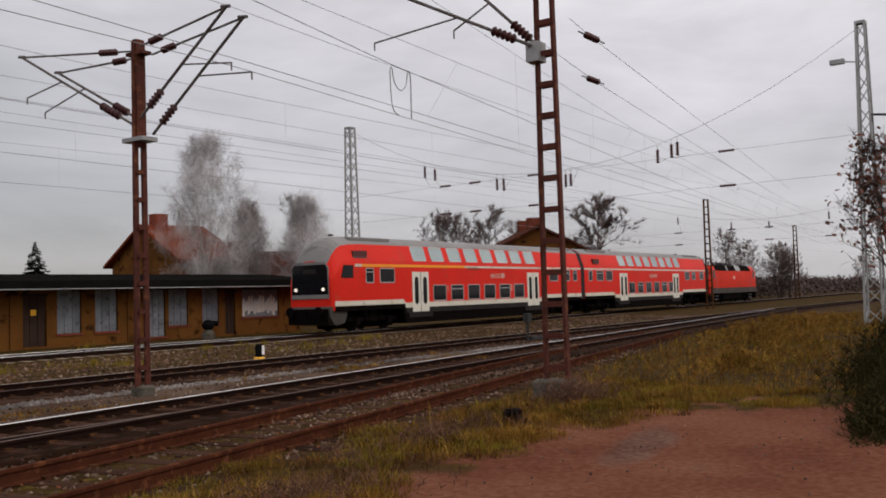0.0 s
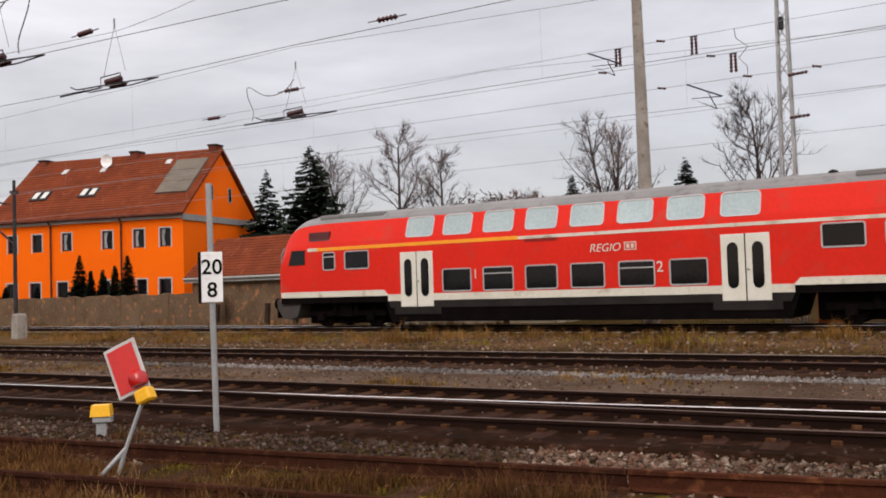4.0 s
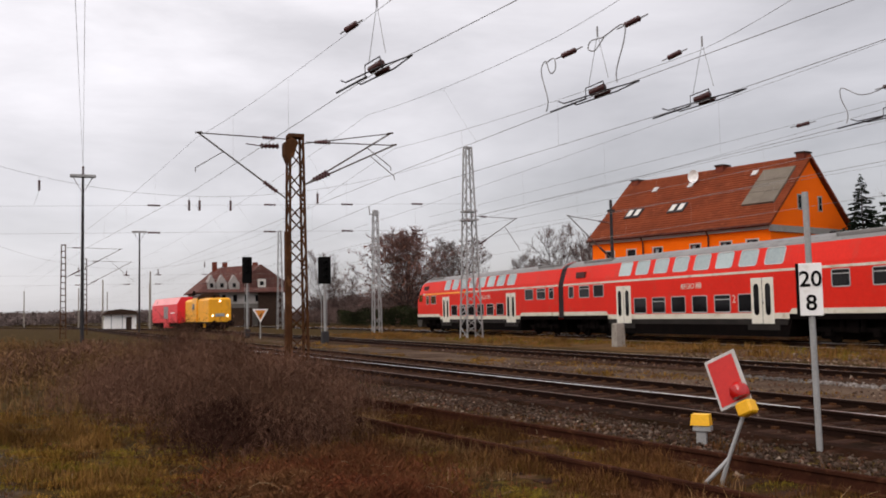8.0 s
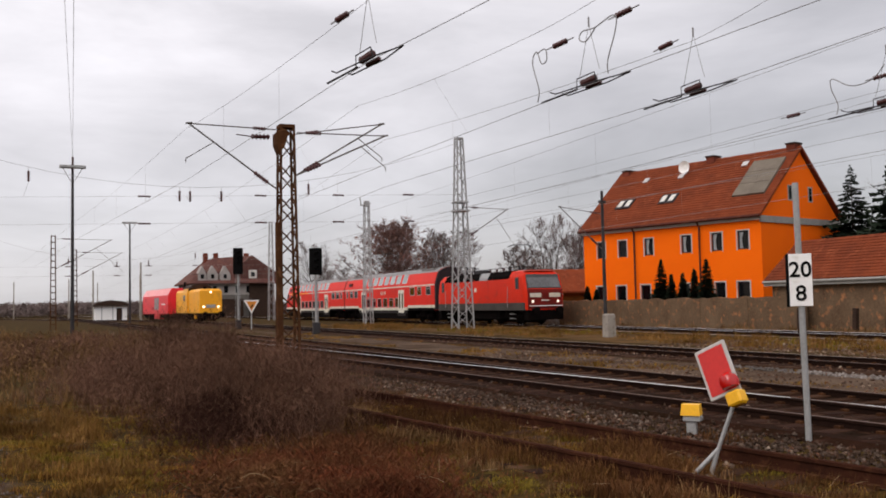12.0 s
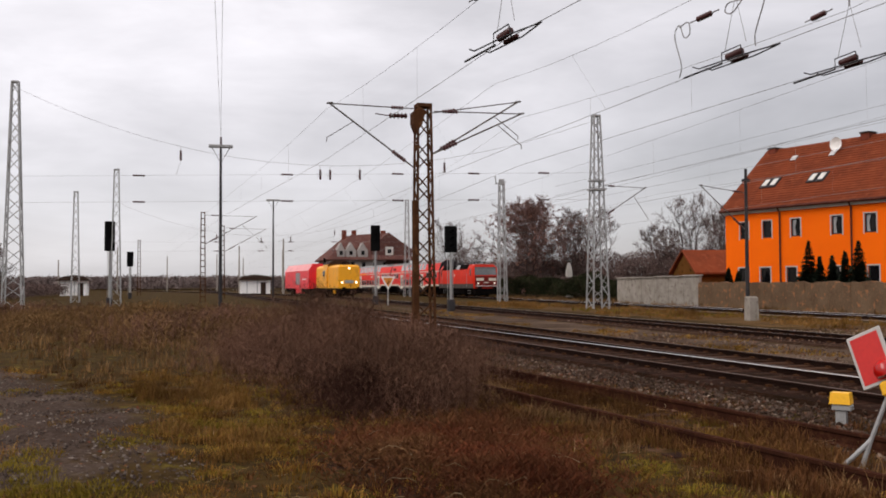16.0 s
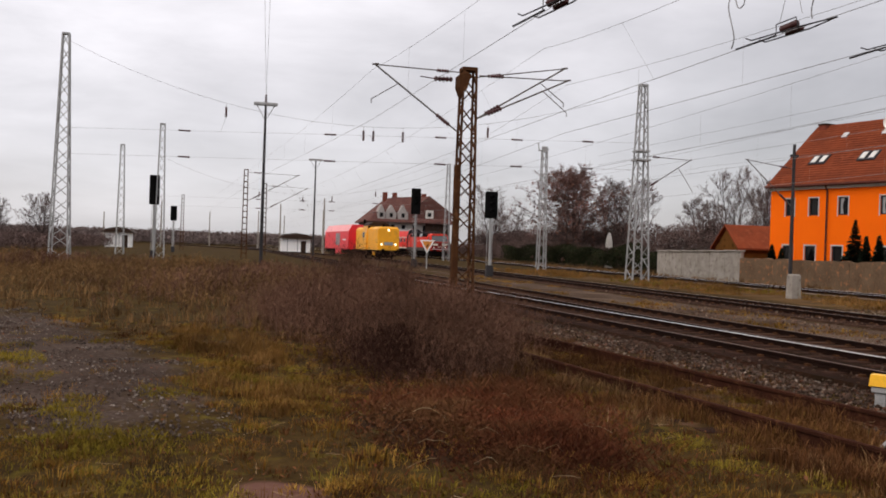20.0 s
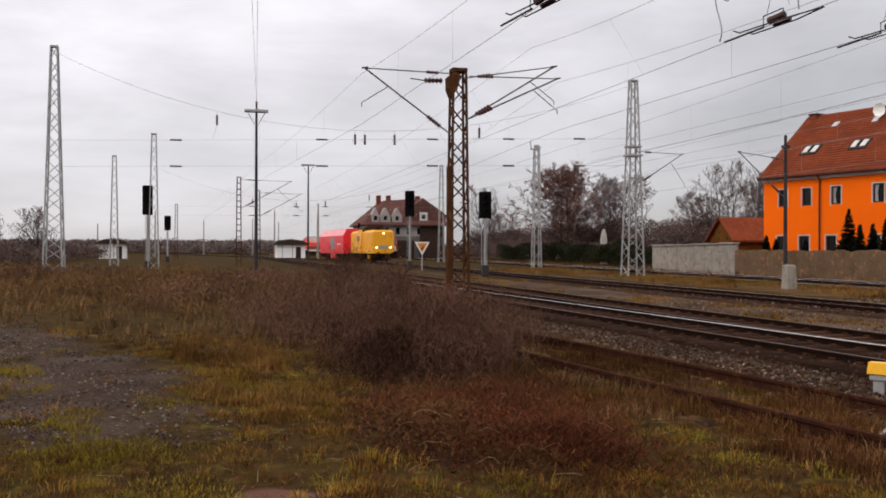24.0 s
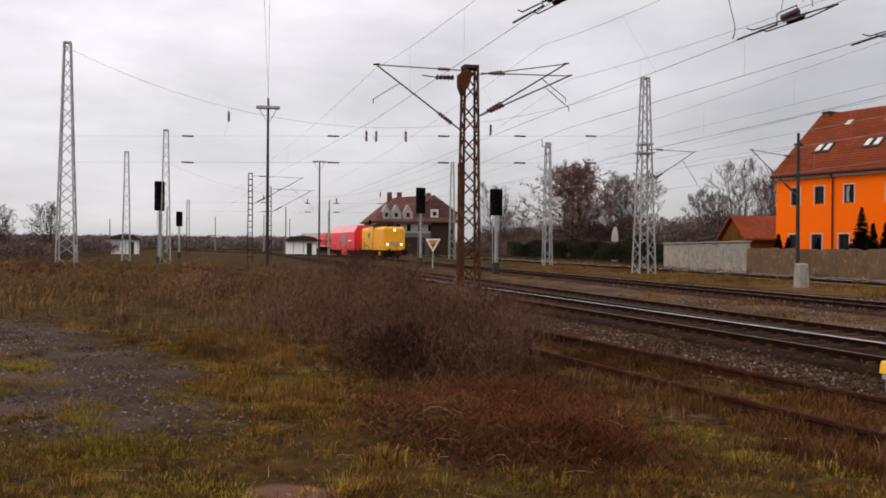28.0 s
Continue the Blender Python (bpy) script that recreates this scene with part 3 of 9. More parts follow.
# ---- ground ----
def ground_material():
    m = material("soil_and_turf", (0.070, 0.041, 0.012), (0.010, 0.006, 0.003), 1.5, 0.95, 0, 0.8, 11.0, spots=(0.088, 0.064, 0.012), vary=0.0, amount=0.9)
    t = m.node_tree
    b = t.nodes["Principled BSDF"]
    col = b.inputs["Base Color"].links[0].from_socket
    co = [n for n in t.nodes if n.type == "TEX_COORD"][0]
    edge = t.nodes.new("ShaderNodeTexNoise")
    edge.inputs["Scale"].default_value, edge.inputs["Detail"].default_value = 0.9, 6.0
    t.links.new(co.outputs["Object"], edge.inputs["Vector"])
    grit = t.nodes.new("ShaderNodeTexNoise")
    grit.inputs["Scale"].default_value, grit.inputs["Detail"].default_value = 14.0, 5.0
    t.links.new(co.outputs["Object"], grit.inputs["Vector"])

    wide = t.nodes.new("ShaderNodeTexNoise")
    wide.inputs["Scale"].default_value, wide.inputs["Detail"].default_value = 0.45, 6.0
    t.links.new(co.outputs["Object"], wide.inputs["Vector"])

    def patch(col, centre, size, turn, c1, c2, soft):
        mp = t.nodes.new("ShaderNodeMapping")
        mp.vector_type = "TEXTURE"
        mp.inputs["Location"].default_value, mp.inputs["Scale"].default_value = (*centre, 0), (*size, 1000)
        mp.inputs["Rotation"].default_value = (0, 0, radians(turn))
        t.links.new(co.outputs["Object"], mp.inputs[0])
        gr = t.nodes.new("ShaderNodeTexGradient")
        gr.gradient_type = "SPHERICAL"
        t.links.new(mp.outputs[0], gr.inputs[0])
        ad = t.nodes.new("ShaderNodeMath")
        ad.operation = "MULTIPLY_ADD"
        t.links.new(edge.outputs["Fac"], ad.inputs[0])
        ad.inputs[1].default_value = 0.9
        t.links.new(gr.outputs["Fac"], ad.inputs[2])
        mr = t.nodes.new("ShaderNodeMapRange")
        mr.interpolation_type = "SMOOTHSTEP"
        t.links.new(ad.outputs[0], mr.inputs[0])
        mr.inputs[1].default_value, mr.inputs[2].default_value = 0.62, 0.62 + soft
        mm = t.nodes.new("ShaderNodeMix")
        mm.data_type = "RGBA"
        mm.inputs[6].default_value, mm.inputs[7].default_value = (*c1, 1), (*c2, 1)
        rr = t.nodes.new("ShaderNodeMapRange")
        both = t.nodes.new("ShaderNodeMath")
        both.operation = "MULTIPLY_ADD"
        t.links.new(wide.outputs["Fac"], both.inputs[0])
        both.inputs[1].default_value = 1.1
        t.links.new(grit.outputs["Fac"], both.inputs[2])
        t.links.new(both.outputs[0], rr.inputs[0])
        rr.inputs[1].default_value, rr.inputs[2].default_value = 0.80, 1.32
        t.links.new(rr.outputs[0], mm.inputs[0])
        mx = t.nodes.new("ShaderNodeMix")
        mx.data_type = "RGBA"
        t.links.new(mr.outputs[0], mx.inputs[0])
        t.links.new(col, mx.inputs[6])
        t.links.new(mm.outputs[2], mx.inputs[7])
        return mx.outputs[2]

    col = patch(col, (9.0, 2.6), (8.5, 4.9), 8, (0.088, 0.029, 0.016), (0.160, 0.067, 0.040), 0.16)
    col = patch(col, (-15.2, -2.75), (8.8, 1.9), 17, (0.028, 0.017, 0.012), (0.080, 0.057, 0.045), 0.26)
    col = patch(col, (-6.2, 0.4), (1.3, 0.6), 0, (0.10, 0.045, 0.033), (0.13, 0.068, 0.05), 0.2)
    col = patch(col, (10.5, 4.7), (2.2, 0.5), 10, (0.070, 0.030, 0.020), (0.150, 0.086, 0.064), 0.45)
    # much darker ground colour under the bramble patch
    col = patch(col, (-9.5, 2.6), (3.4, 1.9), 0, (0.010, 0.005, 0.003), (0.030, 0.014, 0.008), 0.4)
    # trodden brown earth and grit between the running tracks
    col = patch(col, (-5, 15.2), (90, 2.2), 0, (0.037, 0.021, 0.013), (0.112, 0.077, 0.054), 0.25)
    # yellow turf beside the main track
    col = patch(col, (-30, 25.4), (70, 4.0), 0, (0.058, 0.032, 0.013), (0.112, 0.064, 0.027), 0.3)
    t.links.new(col, b.inputs["Base Color"])
    return m


def second_y(x):
    """Centre line of the second track, which bends away far to the left."""
    k = min(max(0.0, -108 - x), 45.0)
    return 18.5 - 0.0024 * k * k - 0.216 * max(0.0, -153 - x)


def ground_height(x, y):
    """Gentle unevenness of the rough land before the tracks."""
    rough = fade(-y + 5.2 + 0.19 * x, 0.0, 2.0) * fade(60 - abs(x), 0, 20) * fade(y + 40, 0, 15)
    bank = 0.22 * fade(-y + 4.5 + 0.19 * x, 0.0, 3.0) * fade(-x, 4, 16) * fade(y + 12, 0, 8)
    return rough * (0.10 * noise.noise((x * 0.33, y * 0.33, 0.0)) + 0.05 * noise.noise((x * 1.3, y * 1.3, 2.0))) + bank * 0.6 - 0.02 * rough


def ground_sheet():
    xs = [-2500, -1200, -600, -350, -220, -150, -110, -85] + [-70 + 0.7 * i for i in range(150)] + [36, 42, 50, 62, 80, 110, 160, 250, 400, 800, 1500, 2500]
    ys = [-2500, -1200, -500, -200, -90, -50, -30, -20] + [-14 + 0.6 * i for i in range(43)] + [13, 15, 18, 22, 26, 30, 34, 38, 45, 60, 90, 150, 300, 700, 1500, 2500]
    b = Build()
    b.v = [(x, y, ground_height(x, y)) for y in ys for x in xs]
    k = len(xs)
    b.f = [(j * k + i, j * k + i + 1, (j + 1) * k + i + 1, (j + 1) * k + i) for j in range(len(ys) - 1) for i in range(k - 1)]
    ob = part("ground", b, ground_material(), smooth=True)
    tagged(ob, "brown autumn soil and thin turf with bare dirt", "ground", "", "structure")


ground_sheet()

# ---- tracks ----
RAIL_OUT = [(-0.065, 0.0), (0.065, 0.0), (0.065, 0.012), (0.012, 0.03), (0.012, 0.125), (0.036, 0.135), (0.036, 0.168), (-0.036, 0.168), (-0.036, 0.135), (-0.012, 0.125), (-0.012, 0.03), (-0.065, 0.012)]
SLEEPER_MESH = {}


def rail_along(points, name, mat, parent, label):
    b = Build()
    rings = []
    for i, (x, y) in enumerate(points):
        x1, y1 = points[min(i + 1, len(points) - 1)]
        x0, y0 = points[max(i - 1, 0)]
        d = Vector((x1 - x0, y1 - y0)).normalized()
        rings.append([(x - d.y * u, y + d.x * u, 0.012 + v) for u, v in RAIL_OUT])
    b.rings(rings)
    return part(name, b, mat, parent, label)


def head_along(points, mat, parent, label, width=0.052):
    b = Build()
    rings = []
    for i, (x, y) in enumerate(points):
        x1, y1 = points[min(i + 1, len(points) - 1)]
        x0, y0 = points[max(i - 1, 0)]
        d = Vector((x1 - x0, y1 - y0)).normalized()
        rings.append([(x - d.y * u, y + d.x * u, v) for u, v in ((-width / 2, 0.176), (width / 2, 0.176), (width / 2 - 0.006, 0.186), (-width / 2 + 0.006, 0.186))])
    b.rings(rings)
    return part("rail_head", b, mat, parent, label)


def line_points(y0, slope, xa, xb, step=12.0, bend=None):
    n = max(1, int(abs(xb - xa) / step))
    return [(xa + (xb - xa) * i / n, (bend(xa + (xb - xa) * i / n) if bend else y0 + slope * (xa + (xb - xa) * i / n))) for i in range(n + 1)]


def sleeper_mesh(kind):
    if kind not in SLEEPER_MESH:
        b = Build()
        if kind == "wood":
            b.box(-0.13, 0.13, -1.3, 1.3, -0.12, 0.008, 0.015)
        else:
            b.prism([(-0.15, -0.12), (0.15, -0.12), (0.11, 0.006), (-0.11, 0.006)], "y", -1.3, 1.3)
        SLEEPER_MESH[kind] = b.mesh("sleeper", SLEEPER_W if kind == "wood" else SLEEPER_C)
    return SLEEPER_MESH[kind]


def bed(name, points, half, z, mat, label):
    b = Build()
    rings = []
    for x, y in points:
        rings.append([(x, y - half - 0.5, -0.15), (x, y - half, z), (x, y - 0.55, z - 0.02), (x, y + 0.55, z - 0.02), (x, y + half, z), (x, y + half + 0.5, -0.15)])
    b.rings(rings)
    return tagged(part(name, b, mat), label, "ballast", "", "structure")


def track(label, y0, slope, xa, xb, rail_mat, head_mat, kind, sleepers, bend=None, gauge=1.507, lift=0.0):
    root = thing("track", label, "railway track", None, "tracks of the yard", "structure")
    turn = math.atan(slope)
    for s in (-1, 1):
        off = s * gauge / 2 / math.cos(turn)
        pts = [(x, y + off) for x, y in line_points(y0, slope, xa, xb, 6.0 if bend else 12.0, bend)]
        rail = rail_along(pts, "rail", rail_mat, root, "")
        head_along(pts, head_mat[0 if s < 0 else 1], rail, "rolled rail head")
    if sleepers:
        sa, sb = sleepers
        for i in range(int((sb - sa) / 0.62)):
            x = sa + 0.62 * i
            y = bend(x) if bend else y0 + slope * x
            piece("sleeper", sleeper_mesh(kind), root, pose(x + random.uniform(-0.02, 0.02), y, 0.004 + lift + random.uniform(-0.006, 0.004), 0, 0, math.degrees(turn) + random.uniform(-0.8, 0.8)))
        # clips that hold the rails
        b = Build()
        for i in range(int((sb - sa) / 0.62)):
            x = sa + 0.62 * i
            y = bend(x) if bend else y0 + slope * x
            for s in (-1, 1):
                for k in (-0.085, 0.085):
                    yy = y + s * gauge / 2 + k
                    b.box(x - 0.05, x + 0.05, yy - 0.035, yy + 0.035, lift, lift + 0.045)
        part("rail_clips", b, BROWN_STEEL, root, "small steel rail clips")["kind"] = "stuff"
    return root


bed("ballast_main", line_points(0, 0, -420, 200, 8, main_y), 1.12, -0.03, BALLAST_DARK, "dark ballast under the main track")
bed("ballast_second", line_points(18.5, 0, -300, 160, 8, second_y), 1.7, 0.055, BALLAST, "grey ballast bed under the second track")
bed("grit_between", line_points(24.3, 0.0, 5, 150, 8), 3.6, -0.005, MIXED_BED, "brown grit between the running tracks")
bed("ballast_edge", line_points(16.55, 0, -17, 50, 8), 0.12, 0.012, GREY_BED, "pale grey ballast shoulder of the second track")
bed("ballast_yard", line_points(12.0, 0.02, -300, 10, 20), 1.55, 0.070, BALLAST_DARK, "oily dark ballast under the yard track")
bed("ballast_points", line_points(11.1, 0.11, -40, 68, 6, points_y), 1.55, 0.075, BALLAST_DARK, "oily dark ballast under the converging track")
bed("ballast_siding", line_points(6.93, 0.2, -6, 30, 6, siding_y), 1.5, -0.004, BALLAST, "weedy ballast under the rusty siding")
bed("ballast_weedy", line_points(8.55, 0.05, -18, -4.02, 10), 0.75, 0.006, BALLAST, "dark weedy ballast beside the siding")
bed("ballast_shoulder", line_points(9.2, 0.15, -4, 24, 10), 0.55, 0.008, PALE_BED, "loose grey ballast stones between the sidings")
track("polished main track on concrete sleepers", 30.7, 0, -420, 200, RAIL_DARK, (RAIL_TOP, RAIL_TOP), "concrete", (-60, 70), main_y)
track("second running track with dull rails on wooden sleepers", 18.5, 0, -300, 160, RAIL_DARK, (RAIL_DULL, RAIL_MID), "wood", (-50, 50), second_y, lift=0.05)
track("yard track with dark oily rails", 12.0, 0.02, -300, 9, RAIL_DARK, (RAIL_DULL, RAIL_DULL), "wood", (-60, 9), lift=0.068)
track("converging track with one polished rail", 11.1, 0.09, -60, 66, RAIL_DARK, (RAIL_DULL, RAIL_TOP), "wood", (-34, 40), points_y, lift=0.058)
track("disused siding with rusty brown rails", 6.93, 0.2, -3, 34, RAIL_RUST, (RAIL_RUST, RAIL_RUST), "wood", (-3, 33), siding_y)
track("overgrown end of the siding with dark rusted rails", 6.4, 0.131, -24, -3.01, RAIL_OLD, (RAIL_OLD, RAIL_OLD), "wood", (-22, -3.5), siding_y)

# ---- the double-deck train ----
def section(bottom):
    """Half outline of a double-deck body, from the sill up to the roof's middle."""
    return [(1.36, bottom), (1.39, bottom + 0.08), (1.39, 2.95), (1.375, 3.20), (1.33, 3.40), (1.06, 4.20), (0.98, 4.29), (0.72, 4.47), (0.36, 4.60), (0.0, 4.63)]


BELT, EDGE = 4, 5   # the sloping window belt lies between these two points of the outline


def coach_shell(root, x0, x1, windows, nose, label):
    """A hollow body: side walls, roof, ends. windows: openings of the upper deck's belt."""
    half = section(1.02)
    st = sorted({x0, x1} | {v for w in windows for v in w} | ({x0 + d for d in (0.16, 0.27, 0.4, 0.66, 0.93, 1.5, 2.16, 2.56)} if nose else set()))

    def outline(x):
        pts = half
        if nose and x < x0 + 2.56:
            k = x - x0
            top = np.interp(k, (0, 0.16, 0.27, 0.4, 0.66, 0.93, 1.5, 2.16, 2.56), (3.38, 3.70, 3.91, 4.10, 4.36, 4.50, 4.585, 4.62, 4.63))
            wide = np.interp(k, (0, 0.11, 0.46, 1.0), (1.26, 1.35, 1.385, 1.39)) / 1.39
            pts = [(y * wide, 1.02 + (z - 1.02) * (top - 1.02) / 3.61 if z > 1.1 else z) for y, z in half]
        return pts

    red, roof = Build(), Build()
    for a, b in zip(st, st[1:]):
        pa, pb = outline(a), outline(b)
        hole = any(w[0] <= a and b <= w[1] for w in windows)
        for s in (-1, 1):
            for i in range(len(half) - 1):
                if i == BELT and hole:
                    continue
                quad = [(a, s * pa[i][0], pa[i][1]), (b, s * pb[i][0], pb[i][1]), (b, s * pb[i + 1][0], pb[i + 1][1]), (a, s * pa[i + 1][0], pa[i + 1][1])]
                (red if i < EDGE else roof).add(quad, [(0, 1, 2, 3)])
    for x in (x0, x1):
        p = outline(x)
        red.add([(x, y, z) for y, z in p] + [(x, -y, z) for y, z in reversed(p[:-1])], [tuple(range(2 * len(p) - 1))])
    body = part("body", red, RED, root, "red painted coach body", smooth=True)
    part("roof", roof, ROOF_GREY, root, "grey ribbed coach roof", smooth=True)
    inside = Build()
    inside.box(x0 + 1.6, x1 - 0.1, -1.30, 1.30, 3.22, 3.30)
    part("upper_floor", inside, SKIRT, root)
    return body


def framed_pane(root, x0, x1, z0, z1, glass, y=-1.39, split=0.0, frame_mat=None):
    """A side window with a raised frame, rounded corners and a pane."""
    r = 0.09
    xs, zs = (x0, x1), (z0, z1)

    def loop(g, yy):
        pts = []
        for cx, cz, a0 in ((x1 - r, z1 - r, 0), (x0 + r, z1 - r, 90), (x0 + r, z0 + r, 180), (x1 - r, z0 + r, 270)):
            for k in (0, 45, 90):
                a = radians(a0 + k)
                pts.append((cx + (r - g) * math.cos(a), yy, cz + (r - g) * math.sin(a)))
        return pts

    s = 1 if y > 0 else -1
    fr = Build().rings([loop(0, y), loop(0.0, y + s * 0.022), loop(0.045, y + s * 0.022), loop(0.05, y + s * 0.006)], cap=False)
    win = part("window", fr, frame_mat or ALU, root)
    pn = Build().add(loop(0.05, y + s * 0.007), [tuple(range(12))])
    part("pane", pn, glass, win)
    if split:
        part("transom", Build().box(x0 + 0.04, x1 - 0.04, min(y, y + s * 0.02), max(y, y + s * 0.02), z1 - split - 0.02, z1 - split + 0.02), ALU, win)


def belt_pane(root, x0, x1, s):
    (ya, za), (yb, zb) = section(1.02)[BELT], section(1.02)[EDGE]
    ins = 0.03

    def at(x, t, out=0.0):
        return (x, s * (ya + (yb - ya) * t + out * 0.95), za + (zb - za) * t + out * 0.3)

    slant = math.hypot(ya - yb, za - zb)

    def ring(g, o, r=0.14):
        pts = []
        for cx, ct, a0 in ((x1 - g - r, slant - g - r, 0), (x0 + g + r, slant - g - r, 90), (x0 + g + r, g + r, 180), (x1 - g - r, g + r, 270)):
            for k in (0, 30, 60, 90):
                q = radians(a0 + k)
                pts.append(at(cx + r * math.cos(q), (ct + r * math.sin(q)) / slant, o))
        return pts

    def strip(g):
        """Red panel between the square opening and the rounded pane."""
        square, b = [at(x1, 1), at(x0, 1), at(x0, 0), at(x1, 0)], Build()
        inner = ring(g, 0.004)
        for i in range(4):
            fan = [square[i]] + inner[4 * i:4 * i + 4]
            n = len(b.v)
            b.v += fan
            b.f += [(n, n + k, n + k + 1) for k in (1, 2, 3)]
            n = len(b.v)
            b.v += [square[i], inner[4 * i + 3], inner[(4 * i + 4) % 16], square[(i + 1) % 4]]
            b.f.append((n, n + 1, n + 2, n + 3))
        return b

    part("window_panel", strip(0.02), RED, root)
    win = part("upper_window", Build().rings([ring(0.01, 0.0), ring(0.01, 0.02), ring(0.045, 0.02, 0.12), ring(0.05, -0.02, 0.12)], cap=False), ALU, root)
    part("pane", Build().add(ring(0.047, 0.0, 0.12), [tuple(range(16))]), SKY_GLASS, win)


def door_pair(root, x0, x1, z0=0.80, z1=2.86):
    mid = (x0 + x1) / 2
    for a, b in ((x0, mid - 0.02), (mid + 0.02, x1)):
        leaf = part("door_leaf", Build().box(a, b, -1.415, -1.38, z0, z1, 0.012), DOOR_CREAM, root, "cream sliding door leaf")
        c = (a + b) / 2
        ring = []
        for cz, a0 in ((z1 - 0.45, 0), (z0 + 0.58, 180)):
            for k in range(7):
                t = radians(a0 + 30 * k)
                ring.append((c + 0.17 * math.cos(t), cz + 0.2 * math.sin(t)))
        part("door_window", Build().prism(ring, "y", -1.423, -1.408), DARK_GLASS, leaf)
    part("door_gap", Build().box(mid - 0.02, mid + 0.02, -1.40, -1.37, z0, z1), RUBBER, root)
    part("door_step", Build().box(x0 - 0.3, x1 + 0.3, -1.40, -1.1, z0 - 0.28, z0), SKIRT, root)
    part("door_button", Build().lathe((mid + 0.09, -1.415, 1.75), [(0.03, 0), (0.03, -0.02)], 8, "y"), BLACK, root)


WHEEL = Build().lathe((0, 0, 0), [(0.46, -0.07), (0.46, -0.02), (0.43, 0.0), (0.43, 0.05), (0.12, 0.07)], 20, "y").mesh("wheel", BLACK, True)


def bogie(root, x, wheelbase=2.5, r=0.46, mat=None):
    b = Build()
    for s in (-1, 1):
        b.box(x - wheelbase / 2 - 0.7, x + wheelbase / 2 + 0.7, s * 1.0 - 0.06, s * 1.0 + 0.06, 0.46, 0.68, 0.02)
        for dx in (-1, 1):
            b.box(x + dx * wheelbase / 2 - 0.17, x + dx * wheelbase / 2 + 0.17, s * 1.08 - 0.12, s * 1.08 + 0.12, 0.28, 0.62, 0.03)
            b.tube([(x + dx * 0.55, s * 1.05, 0.5), (x + dx * 0.55, s * 1.05, 0.98)], 0.12, 8)
    for k in (-1, 1):
        b.box(x - 0.3, x + 0.3, k * 0.63 - 0.0, k * 1.1, 0.45, 0.98) if k > 0 else b.box(x - 0.3, x + 0.3, -1.1, -0.63, 0.45, 0.98)
    # one solid black block for brake gear, also filling in the underfloor shade
    part("brake_gear_shade", Build().box(x - wheelbase / 2 - 1.0, x + wheelbase / 2 + 1.0, -0.62, 0.62, 0.16, 1.03, 0.05), BLACK, root, "black block for brake gear and underfloor shade")
    frame_ob = part("bogie", b, BLACK, root, "dark bogie frame")
    for dx in (-1, 1):
        for s in (-1, 1):
            piece("wheel", WHEEL, frame_ob, pose(x + dx * wheelbase / 2, s * 0.76, r, 0, 0, 180 if s < 0 else 0) @ Matrix.Diagonal((r / 0.46, 1, r / 0.46, 1)))


LOWER = [8.87, 10.59, 12.29, 14.01, 15.73, 17.45]
UPPER = [7.21, 8.87, 10.58, 12.28, 13.99, 15.69, 17.38, 19.10]


def coach_bands(root, a, b, lo_a, lo_b, first):
    """Lower body with its cream band and grey skirt, and the line below the upper windows."""
    # black body carried down low, standing in for shade above the rails too
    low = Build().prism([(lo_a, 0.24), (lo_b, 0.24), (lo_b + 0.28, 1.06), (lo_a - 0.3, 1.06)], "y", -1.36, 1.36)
    part("lower_body", low, BLACK, root, "black lower body and shade between the bogies")
    for s in (-1, 1):
        ya, yb = sorted((s * 1.345, s * 1.398))
        sk = Build().prism([(lo_a, 0.76), (lo_b, 0.76), (lo_b + 0.13, 1.03), (lo_a - 0.12, 1.03)], "y", ya, yb)
        part("skirt", sk, SKIRT, root, "grey skirt panel")
        band = Build()
        band.prism([(lo_a - 0.12, 1.03), (lo_b + 0.13, 1.03), (lo_b + 0.13, 1.285), (lo_a - 0.12, 1.285)], "y", ya, yb)
        part("cream_band", band, CREAM, root, "weathered cream waist band")
        for p in ([(a, 1.24), (lo_a - 0.12, 1.24), (lo_a - 0.12, 1.285), (lo_a - 0.3, 1.47), (a, 1.47)], [(lo_b + 0.13, 1.24), (b, 1.24), (b, 1.47), (lo_b + 0.3, 1.47), (lo_b + 0.13, 1.285)]):
            part("cream_band", Build().prism(p, "y", ya, yb), CREAM, root, "weathered cream waist band")
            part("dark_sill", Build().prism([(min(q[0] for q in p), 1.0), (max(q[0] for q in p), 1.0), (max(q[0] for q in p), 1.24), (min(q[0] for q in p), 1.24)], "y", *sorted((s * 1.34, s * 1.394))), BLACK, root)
        line = Build().box(12.05 if first else a, b, min(s * 1.36, s * 1.393), max(s * 1.36, s * 1.393), 3.09, 3.20)
        part("cream_line", line, CREAM, root)


def roof_fittings(root, xs):
    for x in xs:
        part("roof_hatch", Build().box(x, x + 3.2, -0.85, 0.85, 4.38, 4.56, 0.03), ROOF_GREY, root)
        part("roof_vent", Build().lathe((x - 0.7, -0.3, 4.60), [(0.14, 0), (0.14, 0.05), (0.05, 0.09)], 10), SKIRT, root)


def emblem(root, x, y):
    """A pale square with a red rim and two red bars in it."""
    logo = part("logo", Build().box(x + 0.04, x + 0.46, y, y + 0.02, 2.53, 2.80, 0.004), CREAM, root, "pale square emblem")
    part("logo_face", Build().box(x + 0.065, x + 0.435, y - 0.003, y - 0.0005, 2.555, 2.775), FADED_RED, logo)
    for k in (0.13, 0.28):
        part("logo_bar", Build().box(x + k, x + k + 0.09, y - 0.006, y - 0.0035, 2.60, 2.73), CREAM, logo)


